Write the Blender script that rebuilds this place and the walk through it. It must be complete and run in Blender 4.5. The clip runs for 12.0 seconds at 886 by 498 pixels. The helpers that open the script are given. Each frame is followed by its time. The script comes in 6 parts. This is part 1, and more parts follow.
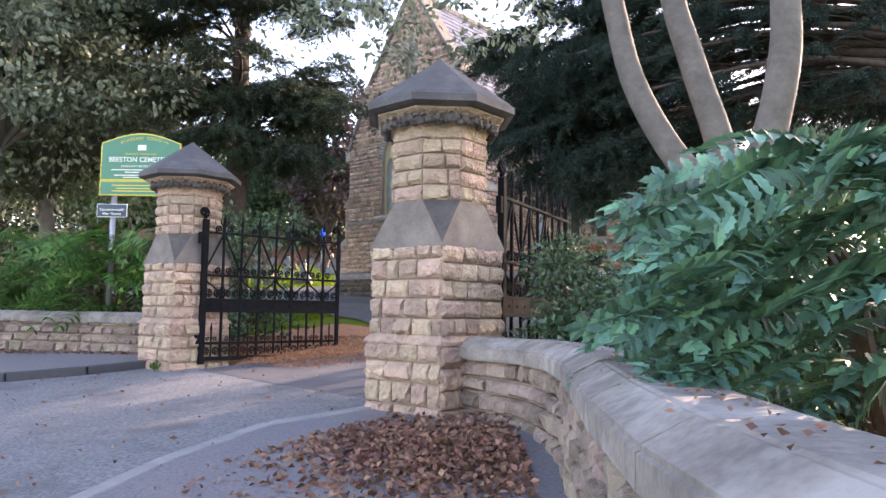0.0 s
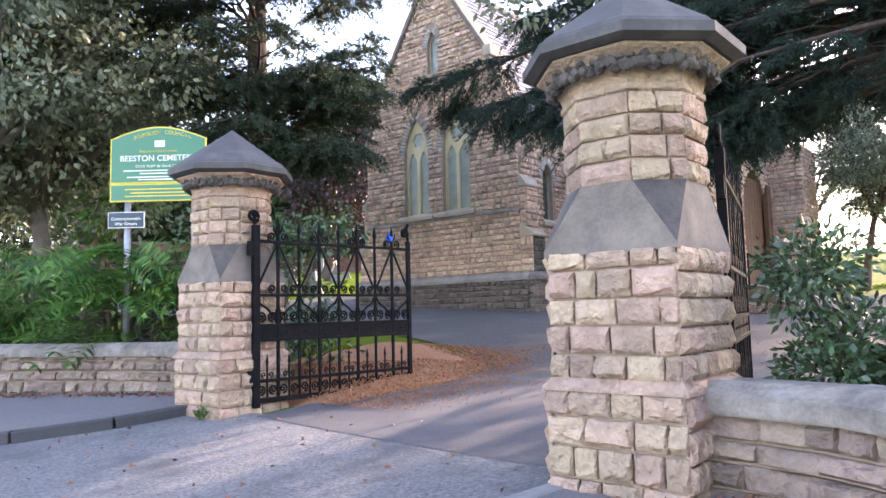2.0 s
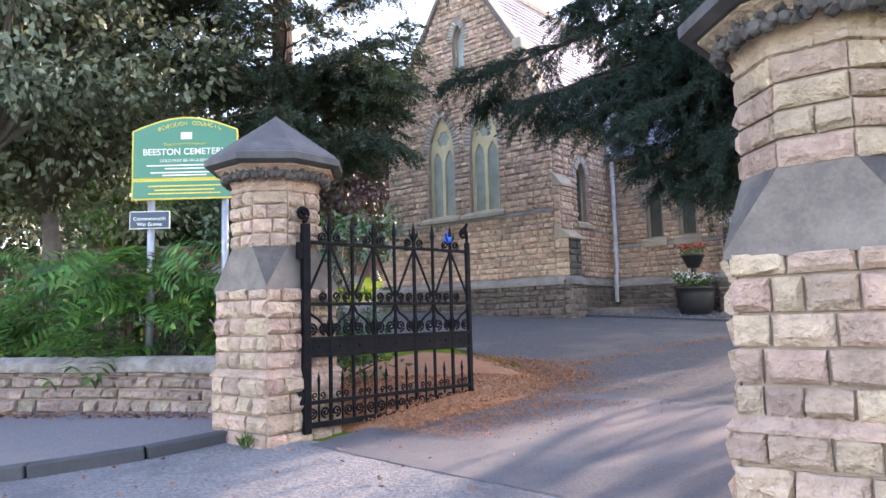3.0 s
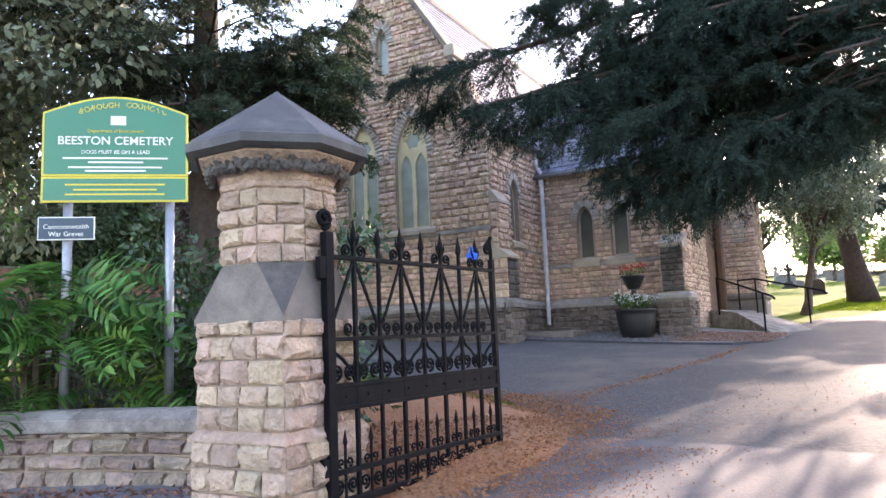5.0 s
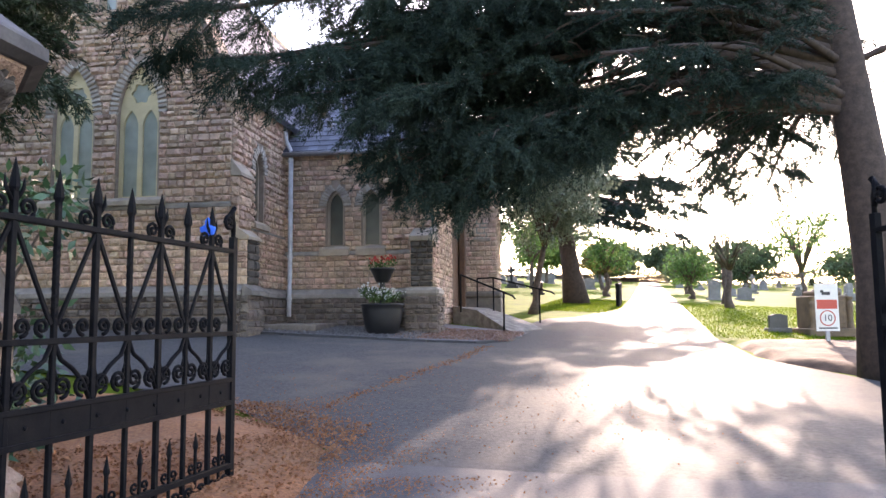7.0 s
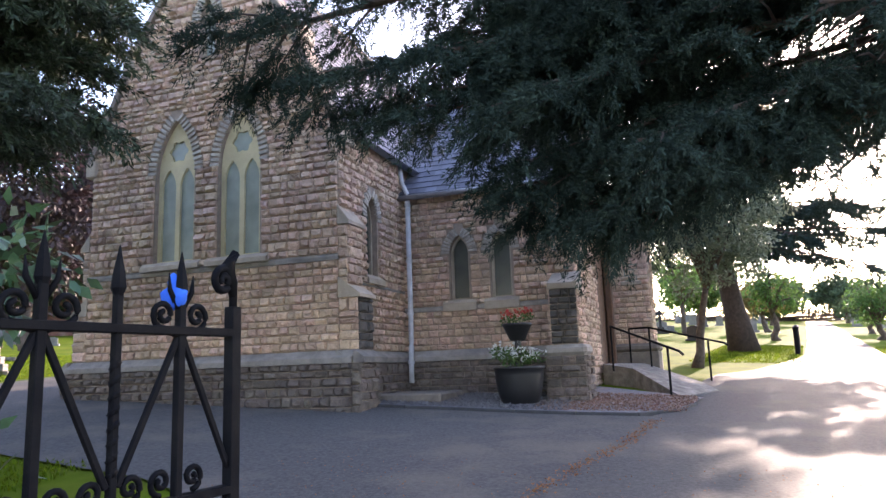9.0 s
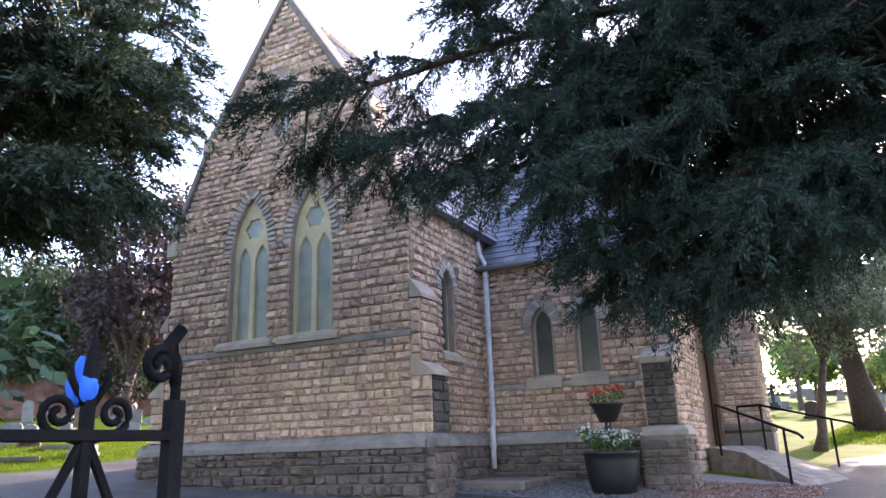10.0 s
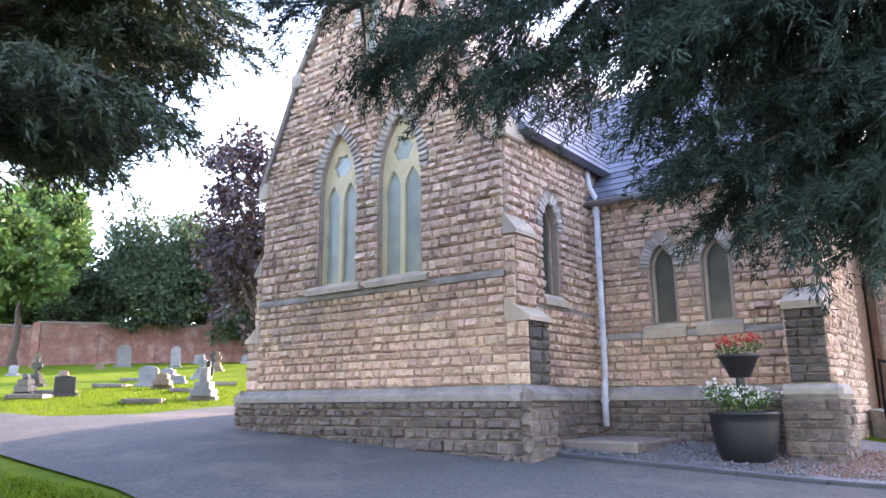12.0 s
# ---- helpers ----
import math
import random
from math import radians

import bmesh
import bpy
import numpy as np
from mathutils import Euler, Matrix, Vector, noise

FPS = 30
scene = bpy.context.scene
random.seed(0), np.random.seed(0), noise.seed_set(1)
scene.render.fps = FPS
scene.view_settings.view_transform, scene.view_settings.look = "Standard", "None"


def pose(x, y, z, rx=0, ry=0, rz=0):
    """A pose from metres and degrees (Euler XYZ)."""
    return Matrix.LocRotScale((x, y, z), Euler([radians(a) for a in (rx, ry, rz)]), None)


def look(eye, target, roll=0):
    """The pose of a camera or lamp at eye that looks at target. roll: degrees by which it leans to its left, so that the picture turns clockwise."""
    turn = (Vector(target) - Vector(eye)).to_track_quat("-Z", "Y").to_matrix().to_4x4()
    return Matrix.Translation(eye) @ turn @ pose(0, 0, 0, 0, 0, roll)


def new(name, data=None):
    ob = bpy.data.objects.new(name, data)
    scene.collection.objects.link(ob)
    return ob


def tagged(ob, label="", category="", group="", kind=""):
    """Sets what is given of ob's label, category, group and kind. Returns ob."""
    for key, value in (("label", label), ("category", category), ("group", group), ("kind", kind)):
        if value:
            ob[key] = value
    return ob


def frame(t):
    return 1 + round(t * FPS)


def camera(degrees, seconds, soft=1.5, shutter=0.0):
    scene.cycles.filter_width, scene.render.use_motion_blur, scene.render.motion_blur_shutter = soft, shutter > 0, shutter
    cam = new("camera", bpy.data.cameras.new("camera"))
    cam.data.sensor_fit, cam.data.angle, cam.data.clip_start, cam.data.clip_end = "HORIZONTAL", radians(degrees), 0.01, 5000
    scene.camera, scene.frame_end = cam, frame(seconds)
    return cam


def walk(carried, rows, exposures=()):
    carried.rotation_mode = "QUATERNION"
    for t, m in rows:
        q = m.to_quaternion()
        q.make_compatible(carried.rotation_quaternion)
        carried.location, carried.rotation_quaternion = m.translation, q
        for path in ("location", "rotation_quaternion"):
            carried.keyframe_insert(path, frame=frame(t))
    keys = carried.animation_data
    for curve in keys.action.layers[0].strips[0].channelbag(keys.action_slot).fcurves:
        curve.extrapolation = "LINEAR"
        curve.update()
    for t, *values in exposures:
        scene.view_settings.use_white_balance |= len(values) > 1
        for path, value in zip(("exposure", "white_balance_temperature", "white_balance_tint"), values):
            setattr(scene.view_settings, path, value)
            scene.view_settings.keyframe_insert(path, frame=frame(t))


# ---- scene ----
cam = camera(63.9, 12.0)
PATH = [
    (0, (-0.632, -0.477, 1.193), (-1.946, 1.02, 1.369), 0.8),
    (0.5, (-1.143, -0.315, 1.225), (-2.462, 1.177, 1.41), 0.6),
    (1, (-1.732, -0.214, 1.276), (-3.046, 1.282, 1.46), -0.4),
    (1.5, (-2.275, -0.057, 1.318), (-3.562, 1.464, 1.5), -1.0),
    (2, (-2.838, 0.054, 1.388), (-4.123, 1.576, 1.57), -1.4),
    (2.5, (-3.411, 0.168, 1.426), (-4.696, 1.688, 1.616), -1.4),
    (3, (-3.975, 0.333, 1.47), (-5.263, 1.851, 1.664), -1.5),
    (3.2, (-4.198, 0.356, 1.469), (-5.449, 1.905, 1.658), -1.8),
    (4.8, (-5.931, 0.592, 1.608), (-6.956, 2.293, 1.853), -2.7),
    (5, (-6.042, 0.625, 1.625), (-7.02, 2.353, 1.867), -2.4),
    (5.5, (-6.23, 0.826, 1.61), (-7.071, 2.625, 1.846), -2.1),
    (6, (-6.403, 1.076, 1.647), (-7.146, 2.917, 1.883), -2.1),
    (6.5, (-6.612, 1.422, 1.674), (-7.111, 3.345, 1.897), -0.2),
    (6.7, (-6.63, 1.558, 1.694), (-6.998, 3.512, 1.908), 0.1),
    (8.3, (-7.065, 3.534, 1.931), (-7.279, 5.521, 2.016), -1.5),
    (8.5, (-7.071, 3.755, 1.981), (-7.385, 5.726, 2.119), -2.3),
    (9, (-7.201, 4.215, 2.035), (-7.854, 6.075, 2.368), -2.1),
    (9.5, (-7.234, 4.62, 2.099), (-7.948, 6.426, 2.579), -3.3),
    (10, (-7.223, 5.004, 2.132), (-8.088, 6.723, 2.678), -2.0),
    (10.5, (-7.282, 5.379, 2.116), (-8.225, 7.049, 2.685), -2.2),
    (11, (-7.271, 5.867, 2.113), (-8.331, 7.472, 2.662), -2.4),
    (11.5, (-7.304, 6.283, 2.131), (-8.501, 7.82, 2.587), -2.0),
    (12, (-7.432, 6.498, 2.174), (-8.627, 8.045, 2.598), -0.4),
]
EXPOSURE = [(0.0, 2.85, 7250, 31), (0.7, 3.13, 7150, 31), (2.5, 3.12, 7000, 30), (5.0, 3.0, 6900, 28), (6.5, 2.88, 6900, 28), (8.5, 2.7, 6800, 28), (10.0, 2.92, 6520, 29), (10.5, 3.2, 6540, 29), (11.0, 3.32, 6550, 30), (12.0, 3.7, 6650, 31)]
walk(cam, [(t, look(eye, target, roll)) for t, eye, target, roll in PATH], EXPOSURE)

# world and sun: a low sun ahead, beyond the cedar
SUN = Vector((0.175, 0.928, 0.326)).normalized()
world = bpy.data.worlds.new("sky")
scene.world = world
world.use_nodes = True
wn = world.node_tree
sky = wn.nodes.new("ShaderNodeTexSky")
sky.sky_type = "NISHITA"
sky.sun_disc = False
sky.sun_elevation = math.asin(SUN.z)
sky.sun_rotation = math.atan2(SUN.x, SUN.y)
sky.dust_density = 1.0
sky.air_density = 1.0
wn.links.new(sky.outputs[0], wn.nodes["Background"].inputs[0])
wn.nodes["Background"].inputs[1].default_value = 0.15
sun = new("sun", bpy.data.lights.new("sun", "SUN"))
sun.data.energy = 2.2
sun.data.angle = radians(0.5)
sun.data.color = (1.0, 0.86, 0.68)
sun.matrix_world = look(SUN * 60, (0, 0, 0))


# ---- materials ----
def mat(name, c1, c2=None, scale=8.0, rough=0.85, bump=0.3, fine=60.0, metal=0.0, vary=0.0, stain=None,
        stain_scale=1.2, stain_amount=0.5, coords="Object", trans=0.0, spec=0.5, hue=0.0, depth=0.01):
    m = bpy.data.materials.new(name)
    m.use_nodes = True
    t = m.node_tree
    b = t.nodes["Principled BSDF"]
    link = t.links.new

    def node(kind, **inputs):
        n = t.nodes.new(kind)
        for k, v in inputs.items():
            n.inputs[k].default_value = v
        return n

    geo = node("ShaderNodeNewGeometry")
    pos = geo.outputs["Position"]
    n1 = node("ShaderNodeTexNoise", Scale=scale, Detail=6.0, Roughness=0.6)
    n2 = node("ShaderNodeTexNoise", Scale=fine, Detail=3.0)
    link(pos, n1.inputs["Vector"])
    link(pos, n2.inputs["Vector"])
    c2 = c2 or tuple(min(1, k * 0.72) for k in c1)
    ramp = node("ShaderNodeValToRGB")
    ramp.color_ramp.elements[0].position, ramp.color_ramp.elements[1].position = 0.32, 0.68
    ramp.color_ramp.elements[0].color = (*c2, 1)
    ramp.color_ramp.elements[1].color = (*c1, 1)
    add = node("ShaderNodeMath")
    add.operation = "MULTIPLY_ADD"
    link(n2.outputs[0], add.inputs[0])
    add.inputs[1].default_value = 0.35
    sub = node("ShaderNodeMath")
    sub.operation = "MULTIPLY_ADD"
    link(n1.outputs[0], sub.inputs[0])
    sub.inputs[1].default_value = 1.0
    sub.inputs[2].default_value = -0.175
    link(sub.outputs[0], add.inputs[2])
    link(add.outputs[0], ramp.inputs[0])
    colour = ramp.outputs[0]
    if stain:
        n3 = node("ShaderNodeTexNoise", Scale=stain_scale, Detail=4.0, Roughness=0.65)
        link(pos, n3.inputs["Vector"])
        r3 = node("ShaderNodeValToRGB")
        r3.color_ramp.elements[0].position, r3.color_ramp.elements[1].position = 0.5, 0.66
        r3.color_ramp.elements[1].color = (stain_amount,) * 3 + (1,)
        r3.color_ramp.elements[0].color = (0, 0, 0, 1)
        link(n3.outputs[0], r3.inputs[0])
        mix = node("ShaderNodeMix")
        mix.data_type = "RGBA"
        mix.inputs[7].default_value = (*stain, 1)
        link(r3.outputs[0], mix.inputs[0])
        link(colour, mix.inputs[6])
        colour = mix.outputs[2]
    if vary:
        info = node("ShaderNodeObjectInfo")
        s = node("ShaderNodeMath")
        s.operation = "ADD"
        link(info.outputs["Random"], s.inputs[0])
        link(geo.outputs["Random Per Island"], s.inputs[1])
        f = node("ShaderNodeMath")
        f.operation = "FRACT"
        link(s.outputs[0], f.inputs[0])
        hsv = node("ShaderNodeHueSaturation")
        mr = node("ShaderNodeMapRange")
        mr.inputs["To Min"].default_value, mr.inputs["To Max"].default_value = 1 - vary, 1 + vary
        link(f.outputs[0], mr.inputs[0])
        link(mr.outputs[0], hsv.inputs["Value"])
        w = node("ShaderNodeMath")
        w.operation = "MULTIPLY"
        w.inputs[1].default_value = 7.31
        link(f.outputs[0], w.inputs[0])
        w2 = node("ShaderNodeMath")
        w2.operation = "FRACT"
        link(w.outputs[0], w2.inputs[0])
        mh = node("ShaderNodeMapRange")
        mh.inputs["To Min"].default_value, mh.inputs["To Max"].default_value = 0.5 - hue, 0.5 + hue
        link(w2.outputs[0], mh.inputs[0])
        link(mh.outputs[0], hsv.inputs["Hue"])
        link(colour, hsv.inputs["Color"])
        colour = hsv.outputs[0]
    link(colour, b.inputs["Base Color"])
    b.inputs["Roughness"].default_value = rough
    b.inputs["Metallic"].default_value = metal
    b.inputs["Specular IOR Level"].default_value = spec
    if bump:
        bm_ = node("ShaderNodeBump", Strength=bump, Distance=depth)
        link(add.outputs[0], bm_.inputs["Height"])
        link(bm_.outputs[0], b.inputs["Normal"])
    if trans:
        tr = node("ShaderNodeBsdfTranslucent")
        link(colour, tr.inputs[0])
        ms = node("ShaderNodeMixShader", Fac=trans)
        link(b.outputs[0], ms.inputs[1])
        link(tr.outputs[0], ms.inputs[2])
        link(ms.outputs[0], t.nodes["Material Output"].inputs[0])
    return m


M_STONE = mat("sandstone", (0.56, 0.40, 0.29), (0.38, 0.265, 0.185), 11, 0.92, 1.0, 34, vary=0.2, hue=0.016, depth=0.07, stain=(0.20, 0.16, 0.13), stain_amount=0.35)
M_PLINTH = mat("plinth_stone", (0.21, 0.162, 0.132), (0.11, 0.09, 0.077), 9, 0.9, 1.0, 34, vary=0.26, hue=0.016, depth=0.06, stain=(0.13, 0.11, 0.10), stain_amount=0.5, stain_scale=0.9)
M_CHURCH = mat("church_sandstone", (0.70, 0.50, 0.375), (0.48, 0.335, 0.25), 10, 0.92, 0.9, 34, vary=0.22, hue=0.015, depth=0.06, stain=(0.20, 0.16, 0.13), stain_amount=0.35, stain_scale=0.7)
M_DRESSED = mat("dressed_sandstone", (0.46, 0.38, 0.29), (0.33, 0.27, 0.21), 3, 0.9, 0.35, 50, vary=0.1, stain=(0.2, 0.17, 0.15), stain_amount=0.5)
M_ARCHSTONE = mat("pale_arch_stone", (0.50, 0.45, 0.39), (0.36, 0.32, 0.275), 9, 0.9, 0.8, 40, vary=0.2, depth=0.03, stain=(0.2, 0.17, 0.15), stain_amount=0.4, stain_scale=2.5)
# darker stone for broaches, carved leaves and two buttress faces
M_DARKSTONE = mat("dark_stone", (0.095, 0.083, 0.075), (0.058, 0.052, 0.048), 6, 0.88, 0.6, 60, vary=0.2, stain=(0.19, 0.155, 0.125), stain_amount=0.4, stain_scale=4)
M_BAND = mat("grey_band_stone", (0.33, 0.295, 0.26), (0.2, 0.178, 0.16), 5, 0.88, 0.6, 50, vary=0.15, stain=(0.12, 0.105, 0.10), stain_amount=0.6)
M_GREYSTONE = mat("weathered_grey_stone", (0.235, 0.195, 0.16), (0.14, 0.116, 0.097), 5, 0.88, 0.5, 50, vary=0.15, stain=(0.12, 0.105, 0.10), stain_amount=0.6)
M_MORTAR = mat("mortar", (0.36, 0.28, 0.225), (0.25, 0.195, 0.155), 8, 0.95, 0.3)
M_CAPSTONE = mat("sooty_cap_stone", (0.088, 0.082, 0.08), (0.054, 0.05, 0.05), 4, 0.75, 0.25, 90, stain=(0.17, 0.155, 0.14), stain_amount=0.4, stain_scale=3)
M_WALLSTONE = mat("boundary_wall_stone", (0.33, 0.245, 0.185), (0.18, 0.135, 0.11), 10, 0.92, 1.0, 36, vary=0.28, hue=0.02, depth=0.06, stain=(0.40, 0.31, 0.24), stain_amount=0.35, stain_scale=2)
M_COPING = mat("coping_stone", (0.27, 0.235, 0.2), (0.13, 0.112, 0.098), 5, 0.92, 0.6, 45, vary=0.15, stain=(0.36, 0.335, 0.30), stain_amount=0.7, stain_scale=3.2, depth=0.015)
M_ASPHALT = mat("old_asphalt", (0.14, 0.135, 0.13), (0.075, 0.072, 0.07), 22, 0.55, 0.4, 120, stain=(0.20, 0.17, 0.14), stain_amount=0.5, stain_scale=0.6, spec=0.008)
M_TARMAC = mat("smooth_tarmac", (0.10, 0.096, 0.102), (0.055, 0.053, 0.058), 45, 0.8, 0.2, 160, stain=(0.13, 0.125, 0.12), stain_amount=0.5)
M_GRAVELROAD = mat("chip_dressed_road", (0.24, 0.235, 0.23), (0.09, 0.088, 0.09), 34, 0.85, 0.9, 130, stain=(0.085, 0.082, 0.086), stain_amount=0.7, stain_scale=1.3, depth=0.02)
M_FOOTWAY = mat("footway_asphalt", (0.19, 0.175, 0.178), (0.10, 0.093, 0.097), 45, 0.85, 0.3, 140, stain=(0.2, 0.165, 0.13), stain_amount=0.5)
M_KERB = mat("kerb_stone", (0.27, 0.26, 0.25), (0.2, 0.19, 0.185), 4, 0.85, 0.3, 80, vary=0.12)
M_DARKKERB = mat("dark_kerb_stone", (0.06, 0.058, 0.06), (0.04, 0.04, 0.042), 4, 0.8, 0.3, 80, vary=0.12)
M_MULCH = mat("needle_mulch", (0.42, 0.185, 0.08), (0.17, 0.07, 0.034), 30, 0.95, 1.0, 90, stain=(0.28, 0.16, 0.09), stain_amount=0.5)
M_GRASS = mat("grass", (0.105, 0.155, 0.008), (0.06, 0.095, 0.007), 1.2, 0.9, 0.7, 60, stain=(0.15, 0.16, 0.025), stain_amount=0.5, stain_scale=0.4, spec=0.03)
M_BLADE = mat("grass_blades", (0.135, 0.195, 0.01), (0.08, 0.125, 0.008), 2, 0.7, 0, vary=0.25, hue=0.02, trans=0.55, spec=0.1)
M_SOIL = mat("bare_soil", (0.17, 0.10, 0.06), (0.085, 0.05, 0.032), 4, 0.95, 0.9, 30)
M_CHIPS = mat("slate_chippings", (0.23, 0.22, 0.23), (0.10, 0.10, 0.11), 14, 0.85, 0.9, 45, stain=(0.30, 0.17, 0.11), stain_amount=0.8, stain_scale=0.35)
M_REDGRAVEL = mat("red_gravel", (0.30, 0.165, 0.115), (0.16, 0.095, 0.07), 14, 0.9, 0.6, 45, vary=0.35, hue=0.02)
M_IRON = mat("black_painted_iron", (0.006, 0.006, 0.008), (0.010, 0.010, 0.011), 12, 0.5, 0.25, 90, stain=(0.04, 0.033, 0.028), stain_amount=0.15, stain_scale=9, spec=0.04)
M_SLATE = mat("roof_slate", (0.13, 0.14, 0.175), (0.085, 0.09, 0.12), 3, 0.6, 0.3, 40, vary=0.25)
M_BARK = mat("brown_bark", (0.125, 0.088, 0.066), (0.055, 0.04, 0.032), 9, 0.95, 1.0, 35)
M_CEDARBARK = mat("dark_cedar_bark", (0.075, 0.05, 0.04), (0.035, 0.025, 0.02), 9, 0.95, 1.0, 35)
M_GREYBARK = mat("smooth_grey_bark", (0.16, 0.137, 0.117), (0.095, 0.08, 0.068), 7, 0.85, 0.7, 40, stain=(0.10, 0.085, 0.072), stain_amount=0.75, stain_scale=5, depth=0.02)
M_FRAME = mat("cream_stone_tracery", (0.62, 0.53, 0.32), (0.5, 0.42, 0.25), 3, 0.8, 0.2, 60, stain=(0.4, 0.34, 0.22), stain_amount=0.4)
M_WOOD = mat("brown_door_wood", (0.17, 0.085, 0.045), (0.09, 0.045, 0.026), 6, 0.65, 0.5, 30)
M_PIPE = mat("white_painted_pipe", (0.58, 0.58, 0.6), (0.42, 0.42, 0.44), 6, 0.55, 0.15)
M_POT = mat("black_planter_plastic", (0.011, 0.011, 0.013), (0.018, 0.018, 0.019), 6, 0.45, 0.1)
M_GREENSIGN = mat("green_sign_enamel", (0.008, 0.17, 0.085), (0.007, 0.15, 0.075), 2, 0.35, 0.03)
M_YELLOW = mat("yellow_sign_paint", (0.62, 0.52, 0.05), (0.55, 0.45, 0.04), 3, 0.5, 0)
M_NAVY = mat("navy_sign_enamel", (0.008, 0.04, 0.07), (0.006, 0.03, 0.055), 2, 0.4, 0.03)
M_WHITE = mat("white_sign_paint", (0.75, 0.75, 0.68), (0.65, 0.65, 0.6), 3, 0.5, 0)
M_RED = mat("red_sign_paint", (0.55, 0.08, 0.05), (0.5, 0.07, 0.04), 3, 0.5, 0)
M_BLACK = mat("black_sign_paint", (0.02, 0.02, 0.02), (0.03, 0.03, 0.03), 3, 0.5, 0)
M_GALV = mat("galvanised_post", (0.33, 0.34, 0.36), (0.25, 0.26, 0.28), 8, 0.45, 0.1, metal=0.6)
M_BLUE = mat("blue_cloth", (0.02, 0.16, 0.75), (0.015, 0.11, 0.6), 9, 0.8, 0.3)
M_CEDAR = mat("cedar_needles", (0.04, 0.064, 0.05), (0.018, 0.031, 0.025), 1.2, 0.85, 0, vary=0.3, hue=0.015, trans=0.12, spec=0.12)
M_YEW = mat("yew_needles", (0.035, 0.06, 0.028), (0.018, 0.032, 0.018), 1.2, 0.65, 0, vary=0.4, hue=0.02, trans=0.2)
M_HOLM = mat("grey_green_leaves", (0.22, 0.25, 0.165), (0.10, 0.13, 0.08), 1.2, 0.55, 0, vary=0.4, hue=0.015, trans=0.25)
M_LIGHTLEAF = mat("fresh_green_leaves", (0.10, 0.19, 0.04), (0.055, 0.11, 0.025), 1.5, 0.55, 0, vary=0.35, hue=0.025, trans=0.4)
M_SUMAC = mat("sumac_leaves", (0.10, 0.24, 0.05), (0.045, 0.115, 0.025), 1.5, 0.5, 0, vary=0.5, hue=0.03, trans=0.4)
M_MAHONIA = mat("mahonia_leaves", (0.13, 0.28, 0.17), (0.05, 0.13, 0.085), 3, 0.5, 0.0, vary=0.55, hue=0.03, trans=0.08, spec=0.3)
M_LAUREL = mat("laurel_leaves", (0.065, 0.13, 0.055), (0.035, 0.075, 0.032), 3, 0.3, 0.0, vary=0.4, hue=0.02, trans=0.15)
M_FARLEAF = mat("distant_foliage", (0.075, 0.115, 0.05), (0.04, 0.065, 0.03), 0.8, 0.8, 0, vary=0.35, hue=0.03, trans=0.25)
M_PURPLE = mat("copper_beech_leaves", (0.055, 0.03, 0.035), (0.03, 0.018, 0.02), 1, 0.6, 0, vary=0.35, hue=0.02, trans=0.2)
M_AUTUMN = mat("turning_leaves", (0.22, 0.16, 0.05), (0.13, 0.11, 0.035), 1.5, 0.7, 0, vary=0.35, hue=0.03, trans=0.35)
M_DEADLEAF = mat("fallen_leaves", (0.27, 0.135, 0.085), (0.13, 0.064, 0.042), 4, 0.85, 0.2, vary=0.5, hue=0.02)
M_PETALW = mat("white_petals", (0.8, 0.8, 0.78), (0.7, 0.7, 0.68), 4, 0.7, 0, trans=0.3)
M_PETALR = mat("red_petals", (0.62, 0.07, 0.05), (0.5, 0.05, 0.04), 4, 0.7, 0, trans=0.3)
M_GRANITE = mat("grey_headstone", (0.22, 0.21, 0.2), (0.14, 0.132, 0.125), 4, 0.8, 0.3, 60, vary=0.3, stain=(0.16, 0.16, 0.13), stain_amount=0.5)
M_BLACKSTONE = mat("black_granite", (0.02, 0.02, 0.022), (0.03, 0.03, 0.032), 5, 0.25, 0.05)
M_BROWNSTONE = mat("brown_tomb_stone", (0.20, 0.135, 0.08), (0.12, 0.085, 0.055), 4, 0.85, 0.4, 50)
M_BRICK = mat("red_brick", (0.25, 0.115, 0.085), (0.14, 0.065, 0.052), 2, 0.9, 0.5, 60, vary=0.25, stain=(0.32, 0.24, 0.2), stain_amount=0.5)
M_HEDGE = mat("sunlit_hedge", (0.20, 0.24, 0.03), (0.12, 0.15, 0.02), 2, 0.8, 0, vary=0.3, trans=0.4)


def glass(name, low, high):
    m = bpy.data.materials.new(name)
    m.use_nodes = True
    b = m.node_tree.nodes["Principled BSDF"]
    n = m.node_tree.nodes.new("ShaderNodeTexNoise")
    n.inputs["Scale"].default_value = 3.0
    r = m.node_tree.nodes.new("ShaderNodeValToRGB")
    r.color_ramp.elements[0].color = low
    r.color_ramp.elements[1].color = high
    geo = m.node_tree.nodes.new("ShaderNodeNewGeometry")
    m.node_tree.links.new(geo.outputs["Position"], n.inputs["Vector"])
    m.node_tree.links.new(n.outputs[0], r.inputs[0])
    m.node_tree.links.new(r.outputs[0], b.inputs["Base Color"])
    b.inputs["Roughness"].default_value = 0.22
    b.inputs["Specular IOR Level"].default_value = 0.7
    return m


M_GLASS = glass("leaded_glass", (0.17, 0.20, 0.18, 1), (0.40, 0.44, 0.37, 1))
M_DARKGLASS = glass("dark_leaded_glass", (0.03, 0.034, 0.03, 1), (0.10, 0.11, 0.09, 1))


# ---- building helpers ----
def smooth(x):
    x = min(1.0, max(0.0, x))
    return x * x * (3 - 2 * x)


